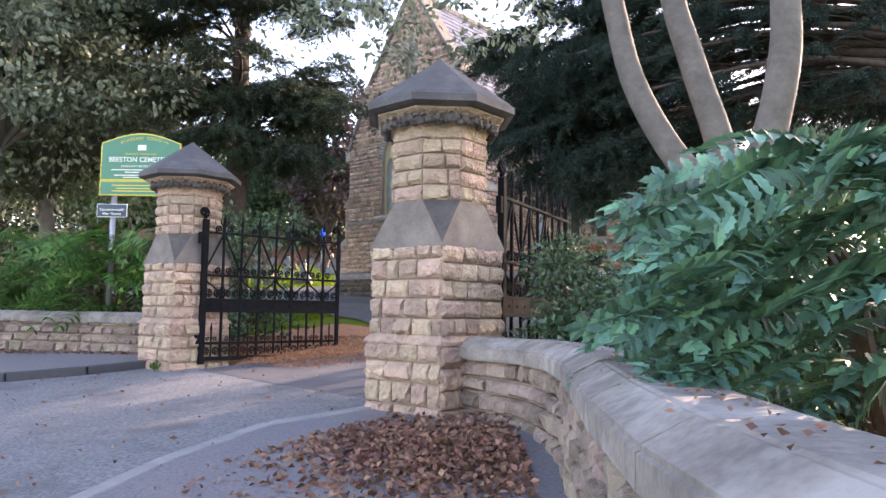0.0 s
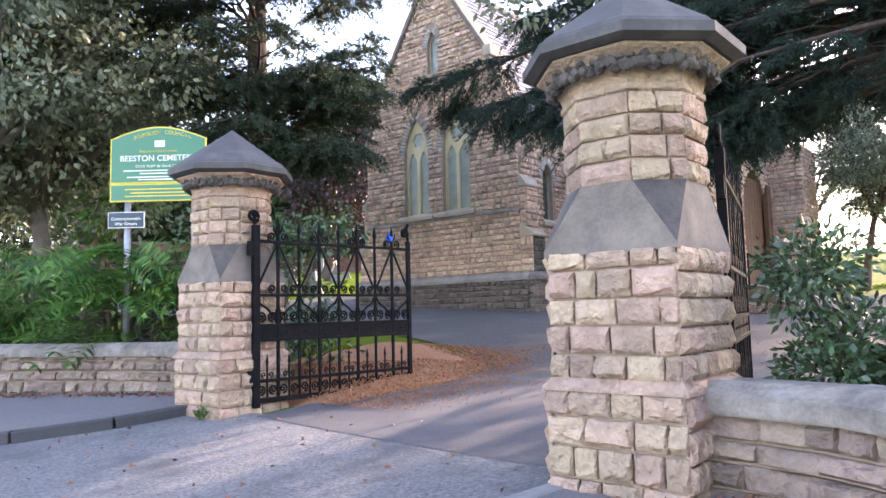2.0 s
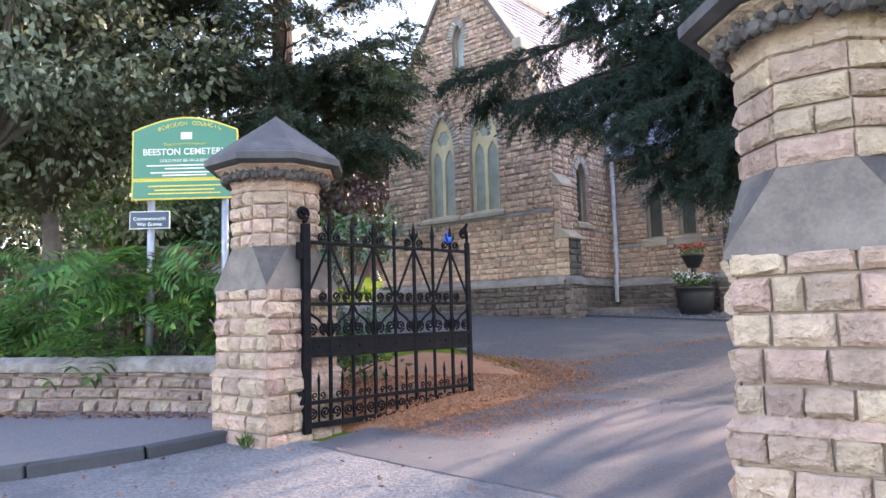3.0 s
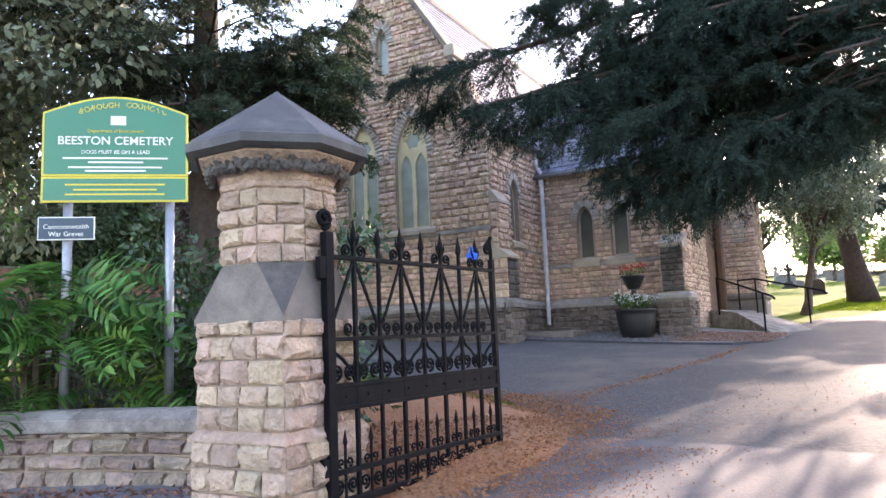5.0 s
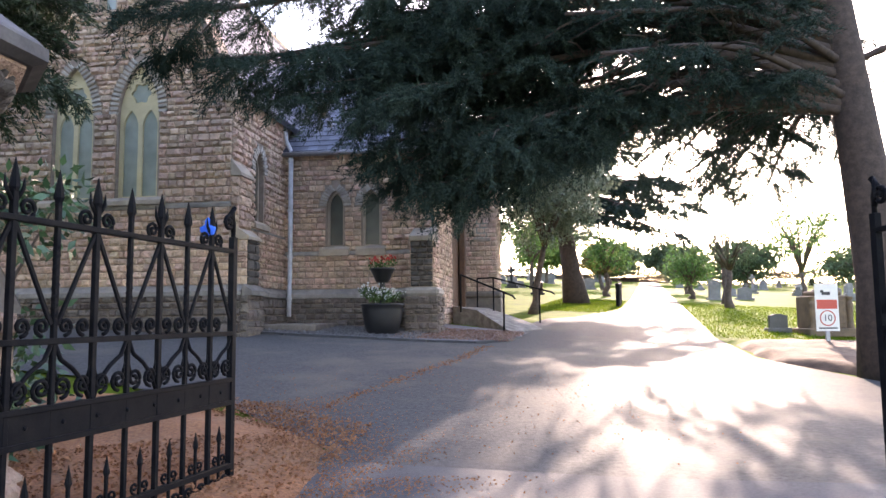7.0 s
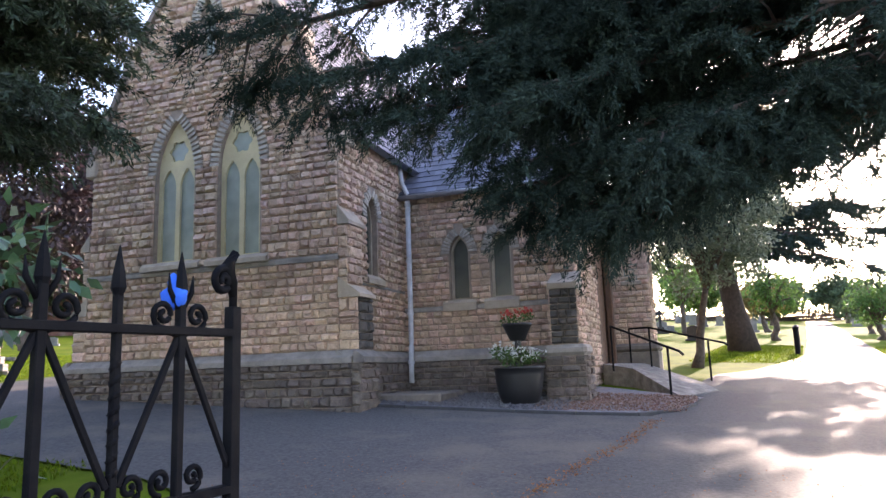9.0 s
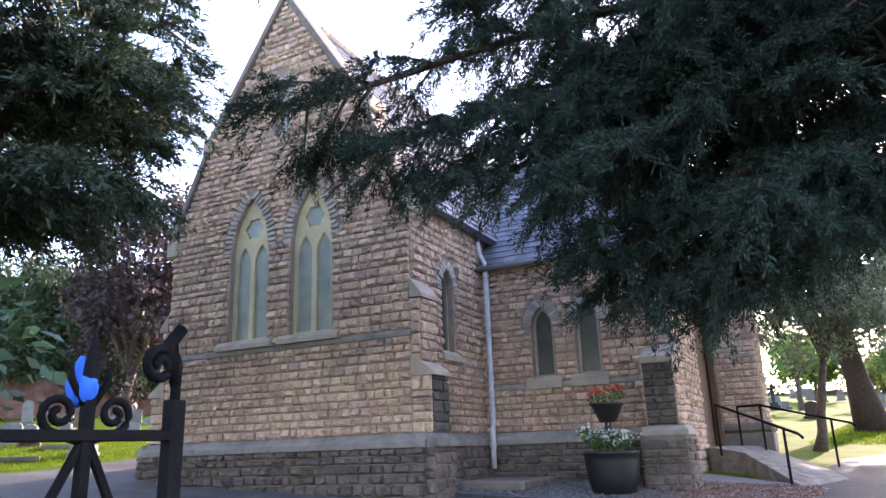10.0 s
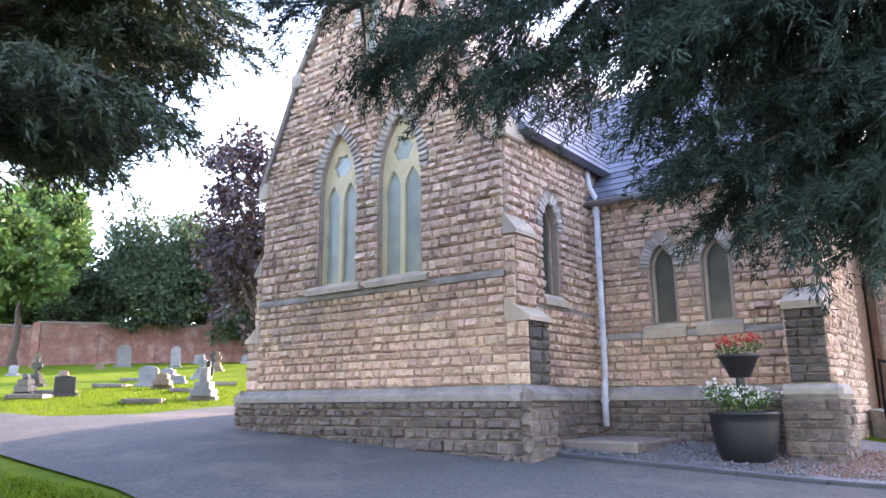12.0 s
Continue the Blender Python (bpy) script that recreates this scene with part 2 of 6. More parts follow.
def gh(x, y):
    """Height of the ground: the site climbs ahead and towards the west."""
    f = 0.37 + (0.066 * (min(y, 130) - 4) if y > 4 else 0.09 * (max(y, -8) - 4))
    return f - 0.055 * smooth((y - 6) / 8) * (min(25, max(-70, x)) + 8)


def part(name, bm, material, parent=None, label="", shade=False):
    """Links a bmesh as one mesh object, under a thing or under a part."""
    me = bpy.data.meshes.new(name)
    bm.to_mesh(me)
    bm.free()
    return finish(name, me, material, parent, label, shade)


def finish(name, me, material, parent=None, label="", shade=False):
    me.materials.append(material)
    if shade:
        me.shade_smooth()
    ob = new(name, me)
    if parent:
        ob.parent = parent
    if label:
        ob["label"] = label
    return ob


def empty(name, label, category, m=None, group="", kind=""):
    ob = new(name)
    ob.empty_display_size = 0.2
    if m is not None:
        ob.matrix_basis = m
    return tagged(ob, label, category, group, kind)


def raw(name, verts, faces, material, parent=None, label="", shade=False):
    me = bpy.data.meshes.new(name)
    me.from_pydata([tuple(v) for v in verts], [], [tuple(f) for f in faces])
    me.update()
    return finish(name, me, material, parent, label, shade)


def box(bm, x0, y0, z0, x1, y1, z1, bevel=0.0, m=None):
    vs = [bm.verts.new((x, y, z)) for z in (z0, z1) for y in (y0, y1) for x in (x0, x1)]
    fs = [bm.faces.new([vs[i] for i in f]) for f in ((0, 2, 3, 1), (4, 5, 7, 6), (0, 1, 5, 4), (2, 6, 7, 3), (0, 4, 6, 2), (1, 3, 7, 5))]
    if bevel:
        es = list({e for f in fs for e in f.edges})
        r = bmesh.ops.bevel(bm, geom=es, offset=bevel, segments=1, affect="EDGES")
        vs = list({v for f in r["faces"] for v in f.verts} | {v for v in vs if v.is_valid})
    if m is not None:
        bmesh.ops.transform(bm, matrix=m, verts=[v for v in vs if v.is_valid])
    return vs


def tube(bm, pts, radii, sides=8, cap=True):
    """A tapered tube along points."""
    pts = [Vector(p) for p in pts]
    if not hasattr(radii, "__len__"):
        radii = [radii] * len(pts)
    rings = []
    ref = Vector((0.31, 0.17, 0.93))
    for i, p in enumerate(pts):
        d = (pts[min(i + 1, len(pts) - 1)] - pts[max(i - 1, 0)]).normalized()
        u = d.cross(ref)
        if u.length < 0.05:
            u = d.cross(Vector((1, 0, 0)))
        u.normalize()
        v = d.cross(u)
        rings.append([bm.verts.new(p + (u * math.cos(a) + v * math.sin(a)) * radii[i]) for a in [2 * math.pi * k / sides for k in range(sides)]])
    for a, b in zip(rings, rings[1:]):
        for k in range(sides):
            bm.faces.new((a[k], a[(k + 1) % sides], b[(k + 1) % sides], b[k]))
    if cap:
        bm.faces.new(rings[0][::-1])
        bm.faces.new(rings[-1])


def lathe(bm, profile, sides, turn=0.0, centre=(0, 0)):
    """Rings of a regular polygon: (radius, z) pairs, capped at both ends."""
    rings = []
    for r, z in profile:
        rings.append([bm.verts.new((centre[0] + r * math.cos(turn + 2 * math.pi * k / sides), centre[1] + r * math.sin(turn + 2 * math.pi * k / sides), z)) for k in range(sides)])
    for a, b in zip(rings, rings[1:]):
        for k in range(sides):
            bm.faces.new((a[k], a[(k + 1) % sides], b[(k + 1) % sides], b[k]))
    bm.faces.new(rings[0][::-1])
    bm.faces.new(rings[-1])


def prism(bm, poly, axis_u, axis_v, axis_n, origin, depth):
    """A flat polygon in u, v pushed out along n."""
    o, u, v, n = Vector(origin), Vector(axis_u), Vector(axis_v), Vector(axis_n)
    a = [bm.verts.new(o + u * p[0] + v * p[1]) for p in poly]
    b = [bm.verts.new(o + u * p[0] + v * p[1] + n * depth) for p in poly]
    k = len(poly)
    bm.faces.new(a[::-1])
    bm.faces.new(b)
    for i in range(k):
        bm.faces.new((a[i], a[(i + 1) % k], b[(i + 1) % k], b[i]))
    bmesh.ops.recalc_face_normals(bm, faces=bm.faces)


def sheet(name, poly, dz, material, label, category, step=0.5, kind="structure", rough=0.0, mound=0.0):
    """A sheet of ground over a polygon of the plan, laid on the slope."""
    bm = bmesh.new()
    bm.faces.new([bm.verts.new((x, y, 0)) for x, y in poly])
    for axis in (0, 1):
        lo, hi = min(p[axis] for p in poly), max(p[axis] for p in poly)
        k = math.ceil((lo + 1e-4) / step)
        s = step
        c = k * step
        while c < hi - 1e-4:
            no = (1, 0, 0) if axis == 0 else (0, 1, 0)
            bmesh.ops.bisect_plane(bm, geom=bm.verts[:] + bm.edges[:] + bm.faces[:], plane_co=[q * c for q in no], plane_no=no)
            c += s
    for v in bm.verts:
        v.co.z = gh(v.co.x, v.co.y) + dz + (rough * noise.noise(v.co * 1.7) if rough else 0)
        if mound:
            p = Vector((v.co.x, v.co.y))
            near = 9.0
            for a, b in zip(poly, poly[1:] + poly[:1]):
                a, b = Vector(a), Vector(b)
                f = min(1.0, max(0.0, (p - a).dot(b - a) / (b - a).length_squared))
                near = min(near, (p - a.lerp(b, f)).length)
            v.co.z += mound * smooth(near / 1.1) - (dz + 0.05) * (1 - smooth(near / 0.25))
    bmesh.ops.recalc_face_normals(bm, faces=bm.faces)
    if bm.faces[0].normal.z < 0:
        bmesh.ops.reverse_faces(bm, faces=bm.faces)
    ob = part(name, bm, material, shade=True)
    return tagged(ob, label, category, kind=kind)


def sawn(points, n=8):
    """A smooth line through plan points."""
    out = []
    p = [Vector(q) for q in points]
    for i in range(len(p) - 1):
        a, b, c, d = p[max(i - 1, 0)], p[i], p[i + 1], p[min(i + 2, len(p) - 1)]
        for k in range(n):
            s = k / n
            out.append(0.5 * ((2 * b) + (c - a) * s + (2 * a - 5 * b + 4 * c - d) * s * s + (3 * b - a - 3 * c + d) * s ** 3))
    return out + [p[-1]]


# ---- stone walling ----
rng = random.Random(7)


def unit_stones(count, bulge, seed):
    """Rock-faced stones of unit size: u along x, v along z, the face towards -y."""
    r = random.Random(seed)
    out = []
    for _ in range(count):
        g = [[None] * 5 for _ in range(4)]
        verts, faces = [], []
        for j in range(4):
            for i in range(5):
                u, v = (-0.5, -0.41, 0.0, 0.41, 0.5)[i], (-0.5, -0.36, 0.30, 0.5)[j]
                edge = i in (0, 4) or j in (0, 3)
                d = r.uniform(0.0, 0.2) if edge else r.uniform(0.45, 1.35)
                if not edge:
                    u += r.uniform(-0.12, 0.12)
                    v += r.uniform(-0.18, 0.06) * (1 if v > 0 else -1)
                else:
                    u = u * r.uniform(0.95, 1.0) + (r.uniform(-0.1, 0.1) if i == 2 else 0)
                    v *= r.uniform(0.91, 1.0)
                g[j][i] = len(verts)
                verts.append((u, -d * bulge, v))
        for j in range(3):
            for i in range(4):
                faces.append((g[j][i], g[j][i + 1], g[j + 1][i + 1], g[j + 1][i]))
        ring = [g[0][i] for i in range(5)] + [g[j][4] for j in (1, 2, 3)] + [g[3][i] for i in (3, 2, 1, 0)] + [g[j][0] for j in (2, 1)]
        back = []
        for k in ring:
            back.append(len(verts))
            verts.append((verts[k][0], 1.0, verts[k][2]))
        n = len(ring)
        for k in range(n):
            faces.append((ring[k], back[k], back[(k + 1) % n], ring[(k + 1) % n]))
        out.append((verts, faces))
    return out


ROCK = unit_stones(20, 1.0, 3)
ROCK_MESH = {}


def rock_mesh(i, material, name):
    key = (i, material.name, name)
    if key not in ROCK_MESH:
        me = bpy.data.meshes.new(name)
        me.from_pydata(ROCK[i][0], [], ROCK[i][1])
        me.materials.append(material)
        ROCK_MESH[key] = me
    return ROCK_MESH[key]


def lay(parent, rects, origin, u, n, material, singles, near, depth=0.03, name="stone"):
    """Lays stones (u, v, width, height) on a wall face: the nearest as pieces of their own, the rest joined."""
    o, u, n, v = Vector(origin), Vector(u), Vector(n), Vector((0, 0, 1))
    order = sorted(rects, key=lambda q: (o + u * q[0] + v * q[1] - Vector(near)).length)
    verts, faces = [], []
    inv = parent.matrix_basis.inverted()
    for k, (cu, cv, w, h) in enumerate(order):
        i = rng.randrange(len(ROCK))
        flip = rng.choice((-1, 1))
        m = Matrix.Identity(4)
        p = o + u * cu + v * cv + n * 0.007
        d = depth * rng.uniform(0.7, 1.6)
        for r in range(3):
            m[r][0], m[r][1], m[r][2], m[r][3] = u[r] * w, -n[r] * d, v[r] * h * flip, p[r]
        if k < singles:
            ob = new(name, rock_mesh(i, material, name))
            ob.parent = parent
            ob.matrix_basis = inv @ m
        else:
            base = len(verts)
            verts += [m @ Vector(q) for q in ROCK[i][0]]
            faces += [[base + q for q in f] for f in ROCK[i][1]]
    if verts:
        ob = raw(name + "_facing", [inv @ q for q in verts], faces, material, parent)
        tagged(ob, kind="stuff")


def courses(u0, u1, v0, v1, h, wmin, wmax, inside=None, joint=0.009, hvar=0.34):
    """Coursed stones over a face, skipping what is not inside."""
    out = []
    v = v0
    while v < v1 - 0.03:
        hh = min(h * rng.uniform(1 - hvar, 1 + hvar), v1 - v)
        if v1 - v - hh < h * 0.4:
            hh = v1 - v
        mid = v + hh / 2
        runs, start, q = [], None, u0
        if inside is None:
            runs = [(u0, u1)]
        else:
            while q <= u1 + 1e-6:
                ok = inside(q, mid)
                if ok and start is None:
                    start = q
                if not ok and start is not None:
                    runs.append((start, q - 0.02))
                    start = None
                q += 0.02
            if start is not None:
                runs.append((start, u1))
        for a, b in runs:
            p = a
            while b - p > 0.05:
                w = rng.uniform(wmin, wmax)
                if b - p - w < wmin * 0.7:
                    w = b - p
                out.append((p + w / 2, mid, max(w - joint, 0.03), hh - joint))
                p += w
        v += hh
    return out


def arch(cx, z0, w, zs, za, n=7):
    """A pointed window outline, from the sill's left end anticlockwise."""
    hw, r = w / 2, za - zs
    R = (hw * hw + r * r) / (2 * hw)
    pts = [(cx - hw, z0), (cx + hw, z0)]
    top = math.atan2(r, R - hw)
    for i in range(n + 1):
        a = top * i / n
        pts.append((cx + hw - R + R * math.cos(a), zs + R * math.sin(a)))
    for i in range(n - 1, -1, -1):
        a = top * i / n
        pts.append((cx - hw + R - R * math.cos(a), zs + R * math.sin(a)))
    return pts


def in_poly(x, y, poly):
    c = False
    j = len(poly) - 1
    for i in range(len(poly)):
        if (poly[i][1] > y) != (poly[j][1] > y) and x < (poly[j][0] - poly[i][0]) * (y - poly[i][1]) / (poly[j][1] - poly[i][1]) + poly[i][0]:
            c = not c
        j = i
    return c


def holed(bm, outer, holes, origin, u, n, depth):
    """A wall of some depth behind its face, with openings through it."""
    o, u, n, v = Vector(origin), Vector(u), Vector(n), Vector((0, 0, 1))
    loops = []
    for poly in [outer] + holes:
        vs = [bm.verts.new(o + u * p[0] + v * p[1]) for p in poly]
        loops.append(vs)
        for i in range(len(vs)):
            bm.edges.new((vs[i], vs[(i + 1) % len(vs)]))
    bmesh.ops.triangle_fill(bm, use_beauty=True, use_dissolve=False, edges=bm.edges[:], normal=n)
    bad = []
    for f in bm.faces:
        c = f.calc_center_median() - o
        p = (c.dot(u), c.dot(v))
        if any(in_poly(p[0], p[1], h) for h in holes) or not in_poly(p[0], p[1], outer):
            bad.append(f)
    if bad:
        bmesh.ops.delete(bm, geom=bad, context="FACES")
    r = bmesh.ops.extrude_face_region(bm, geom=bm.faces[:])
    vs = [g for g in r["geom"] if isinstance(g, bmesh.types.BMVert)]
    bmesh.ops.translate(bm, verts=vs, vec=-n * depth)
    bmesh.ops.recalc_face_normals(bm, faces=bm.faces)


# ---- ground ----
def ground_sheet():
    xs = sorted({*[x for x in range(-60, 30)], *[-600, -400, -250, -170, -120, -90, -75, 35, 45, 60, 90, 140, 220, 350, 600]})
    ys = sorted({*[y for y in range(-12, 61)], *[-500, -250, -120, -60, -30, -18, 64, 70, 78, 88, 100, 115, 130, 150, 190, 250, 350, 600, 1000]})
    verts = [(x, y, gh(x, y)) for y in ys for x in xs]
    w = len(xs)
    faces = [(j * w + i, j * w + i + 1, (j + 1) * w + i + 1, (j + 1) * w + i) for j in range(len(ys) - 1) for i in range(w - 1)]
    tagged(raw("ground", verts, faces, M_GRASS, shade=True), "mown green grass rising over the cemetery", "ground", kind="structure")


ground_sheet()
EDGE_L = [(-8.55, 4.9), (-8.2, 6.2), (-8.5, 7.6), (-10.2, 9.3), (-13, 10.6), (-16.1, 11.2), (-20.2, 11.5), (-34, 10.6)]
LAWN2 = [(-40, 13.4), (-28, 13.3), (-24.3, 13.9), (-23.0, 15.4), (-23.2, 18.6), (-25.5, 24), (-28, 32)]
PATH_R = lambda y: -2.75 + 0.13 * (y - 20)
PATH_L = lambda y: -3.5 + 0.13 * (y - 33)
sheet("road", [(-8.9, 6.6), (-8.5, 7.6), (-10.2, 9.3), (-13, 10.6), (-16.1, 11.2), (-20.2, 11.5), (-34, 10.6), (-34, 13.4), (-28, 13.3), (-24.3, 13.9), (-23.0, 15.4),
               (-23.2, 18.6), (-18.5, 18.6), (-18.5, 15.6), (-12.9, 15.6), (-12.9, 15.7), (-9.6, 15.75), (-8.0, 16.0), (-7.6, 17.0), (-7.4, 19.0), (-7.2, 22), (-6.8, 24), (-5.9, 25.4), (-5.0, 28), (-3.7, 32.5), (PATH_L(45), 45), (PATH_L(130), 130), (PATH_R(130), 130),
               (PATH_R(45), 45), (PATH_R(20), 20), (-2.9, 16), (-1.8, 13.6), (1.5, 11.5), (6, 10.5), (6, 7.5), (-2, 6.6), (-4.2, 6.6)], 0.03, M_ASPHALT, "worn grey asphalt cemetery drive", "drive", 1.0)
sheet("tarmac_apron", [(-8.9, 4.3), (-7.5, 4.15), (-5.7, 4.0), (-4.2, 4.0), (-4.2, 7.05), (-6.1, 7.05), (-8.4, 7.3), (-8.95, 7.0)], 0.034, M_TARMAC, "smooth dark tarmac apron in the gateway", "tarmac", 0.5)
sheet("street", [(-30, -12), (14, -12), (14, -7), (-1.6, -2.2), (-4.4, 0.8), (-5.0, 1.9), (-5.3, 2.8), (-5.1, 3.65), (-5.1, 4.0), (-7.0, 4.18), (-8.9, 4.45), (-9.7, 4.3), (-9.95, 3.3), (-10.5, 2.5), (-11.6, 1.5), (-14, 0.1), (-30, -6)], 0.03, M_GRAVELROAD, "grey chip-dressed street surface with worn patches", "street", 0.5)
sheet("footway_near", [(-5.1, 3.9), (-5.1, 3.6), (-5.3, 2.8), (-5.0, 1.9), (-4.4, 0.8), (-1.6, -2.2), (14, -7), (14, -4), (0.8, -1.0), (0.0, -0.3), (-1.2, 0.95), (-2.2, 2.3), (-3.2, 3.5), (-4.2, 4.0)], 0.045, M_FOOTWAY, "dark asphalt footway beside the stone wall", "footway", 0.5)
sheet("footway_far", [(-9.75, 4.35), (-10.05, 3.3), (-10.6, 2.5), (-11.7, 1.5), (-14, 0.1), (-30, -6), (-30, 0.4), (-19, 1.5), (-16, 2.6), (-13.8, 3.5), (-12.4, 4.1), (-11.2, 4.6), (-9.9, 4.9)], 0.13, M_FOOTWAY, "dark asphalt footway with a raised kerb", "footway", 0.5)
sheet("mulch_bed", [(-8.75, 4.75), (-8.3, 5.6), (-8.1, 6.6), (-8.35, 7.6), (-9.1, 8.5), (-10.2, 9.3), (-11.6, 9.95), (-12.6, 9.7), (-12.8, 7.0), (-10, 5.0)], 0.035, M_MULCH, "rusty brown needle mulch heaped beside the gate", "mulch", 0.2, rough=0.05, mound=0.13)
sheet("soil_bed", [(-2.85, 15.4), (-2.75, 18.6), (-1.9, 19.5), (-0.6, 20.2), (2, 20.4), (6, 20.4), (6, 13.2), (1.5, 12.2), (-1.6, 14.0)], 0.1, M_SOIL, "bare brown soil under the cedar", "soil", 0.25, rough=0.08, mound=0.06)
sheet("chipping_bed", [(-13.0, 15.85), (-9.6, 15.9), (-8.1, 16.1), (-7.5, 17.0), (-7.2, 18.5), (-9.4, 20), (-9.4, 18.1), (-13.0, 18.1)], 0.06, M_CHIPS, "grey slate chippings and red gravel beside the church", "gravel", 0.25)


def kerb(name, pts, material, label, wide, high, sunk, length, dz=0.0, group=""):
    """Kerb stones laid end to end along a plan line."""
    line = sawn(pts, 10)
    thing = empty(name, label, "kerb", kind="structure")
    run, a = 0.0, line[0]
    for p, q in zip(line, line[1:]):
        run += (q - p).length
        if run >= length or q is line[-1]:
            d = (q - a)
            bm = bmesh.new()
            z = (gh(a.x, a.y) + gh(q.x, q.y)) / 2 + dz
            slope = math.atan2(gh(q.x, q.y) - gh(a.x, a.y), d.length)
            box(bm, -d.length / 2 + 0.004, -wide / 2, -sunk, d.length / 2 - 0.004, wide / 2, high, 0.012)
            ob = part("kerb_stone", bm, material, thing)
            c = (a + q) / 2
            ob.matrix_basis = Matrix.Translation((c.x, c.y, z)) @ Matrix.Rotation(math.atan2(d.y, d.x), 4, "Z") @ Matrix.Rotation(-slope, 4, "Y")
            a, run = q, 0.0
    return thing


kerb("kerb_far", [(-9.75, 4.25), (-10.0, 3.3), (-10.55, 2.45), (-11.65, 1.45), (-14, 0.05), (-18, -2)], M_DARKKERB, "dark worn stone kerb of the far footway", 0.14, 0.135, 0.1, 0.85)
kerb("edging_strip", [(-5.05, 3.75), (-5.32, 2.75), (-5.0, 1.8), (-4.4, 0.75), (-3.0, -0.8), (-1.6, -2.2)], M_KERB, "pale flush stone edging between street and footway", 0.13, 0.055, 0.1, 0.9)
kerb("bed_kerb", [(-13.1, 15.75), (-11.5, 15.78), (-9.6, 15.82), (-8.3, 15.98), (-7.65, 16.6), (-7.35, 17.6)], M_DARKKERB, "dark concrete kerb round the chipping bed", 0.08, 0.075, 0.1, 0.9)


# ---- boundary walls ----
def boundary_wall(name, pts, top, half, label, singles, near):
    line = sawn(pts, 20)
    thing = empty(name, label, "wall", kind="structure")
    core = bmesh.new()
    for k, (p, q) in enumerate(zip(line, line[1:])):
        d = (q - p).normalized()
        n = Vector((d.y, -d.x))
        seg = (q - p).length
        z0 = min(gh(p.x, p.y), gh(q.x, q.y)) - 0.1
        m = Matrix(((d.x, -n.x, 0, (p.x + q.x) / 2), (d.y, -n.y, 0, (p.y + q.y) / 2), (0, 0, 1, 0), (0, 0, 0, 1)))
        box(core, -seg / 2 - 0.01, -half + 0.03, z0, seg / 2 + 0.01, half - 0.03, top - 0.17, 0, m)
    part("core", core, M_MORTAR, thing)
    # face stones, course by course along the line
    for side in (1, -1):
        v = min(gh(p.x, p.y) for p in line) - 0.05
        while v < top - 0.2:
            h = 0.135 * rng.uniform(0.8, 1.25)
            h = min(h, top - 0.165 - v)
            acc = 0.0
            start = line[0]
            goal = rng.uniform(0.15, 0.36)
            for p, q in zip(line, line[1:]):
                acc += (q - p).length
                if acc >= goal or q is line[-1]:
                    d = q - start
                    if d.length > 0.08 and (v + h > gh(q.x, q.y) - 0.02):
                        dn = d.normalized()
                        n = Vector((dn.y, -dn.x)) * side
                        c = (start + q) / 2 + n * (half - 0.012)
                        ob = new("stone", rock_mesh(rng.randrange(len(ROCK)), M_WALLSTONE, "wall_stone"))
                        ob.parent = thing
                        u = dn
                        m = Matrix(((u.x * (d.length - 0.012), -n.x * 0.05, 0, c.x), (u.y * (d.length - 0.012), -n.y * 0.05, 0, c.y), (0, 0, h - 0.012, v + h / 2), (0, 0, 0, 1)))
                        ob.matrix_basis = m
                    start, acc, goal = q, 0.0, rng.uniform(0.15, 0.38)
            v += h
            if side < 0:
                break
    # coping: weathered, with a sloping front edge
    acc, start = 0.0, line[0]
    for p, q in zip(line, line[1:]):
        acc += (q - p).length
        if acc > 0.75 or q is line[-1]:
            d = q - start
            dn = d.normalized()
            n = Vector((dn.y, -dn.x))
            bm = bmesh.new()
            L = d.length / 2
            o = half + 0.05
            prof = [(-o, -0.17), (o, -0.17), (o, -0.07), (o - 0.13, 0.0), (-o + 0.13, 0.0), (-o, -0.07)]
            a = [bm.verts.new((-L - 0.02, y, z)) for y, z in prof]
            b = [bm.verts.new((L + 0.014, y, z)) for y, z in prof]
            bm.faces.new(a)
            bm.faces.new(b[::-1])
            for i in range(6):
                bm.faces.new((a[i], b[i], b[(i + 1) % 6], a[(i + 1) % 6]))
            bmesh.ops.recalc_face_normals(bm, faces=bm.faces)
            bmesh.ops.bevel(bm, geom=bm.edges[:], offset=0.012, segments=2, affect="EDGES")
            ob = part("coping_stone", bm, M_COPING, thing)
            c = (start + q) / 2
            ob.matrix_basis = Matrix(((dn.x, -n.x, 0, c.x), (dn.y, -n.y, 0, c.y), (0, 0, 1, top + rng.uniform(-0.006, 0.006)), (0, 0, 0, 1)))
            acc, start = 0.0, q
    return thing


boundary_wall("boundary_wall_near", [(-4.3, 4.12), (-3.6, 3.98), (-2.85, 3.4), (-2.1, 2.4), (-1.4, 1.4), (-0.75, 0.62), (0.1, -0.15), (1.4, -1.0), (4, -2.2)], 1.0, 0.19, "curved low wall of rough sandstone with broad coping", 200, (-3, 2, 1))
boundary_wall("boundary_wall_far", [(-22, -0.5), (-19, 0.9), (-16, 2.4), (-13.8, 3.6), (-12.4, 4.3), (-11.2, 4.72), (-10.0, 4.85)], 1.12, 0.18, "curved low wall of dark coursed sandstone with coping", 200, (-10, 4, 1))


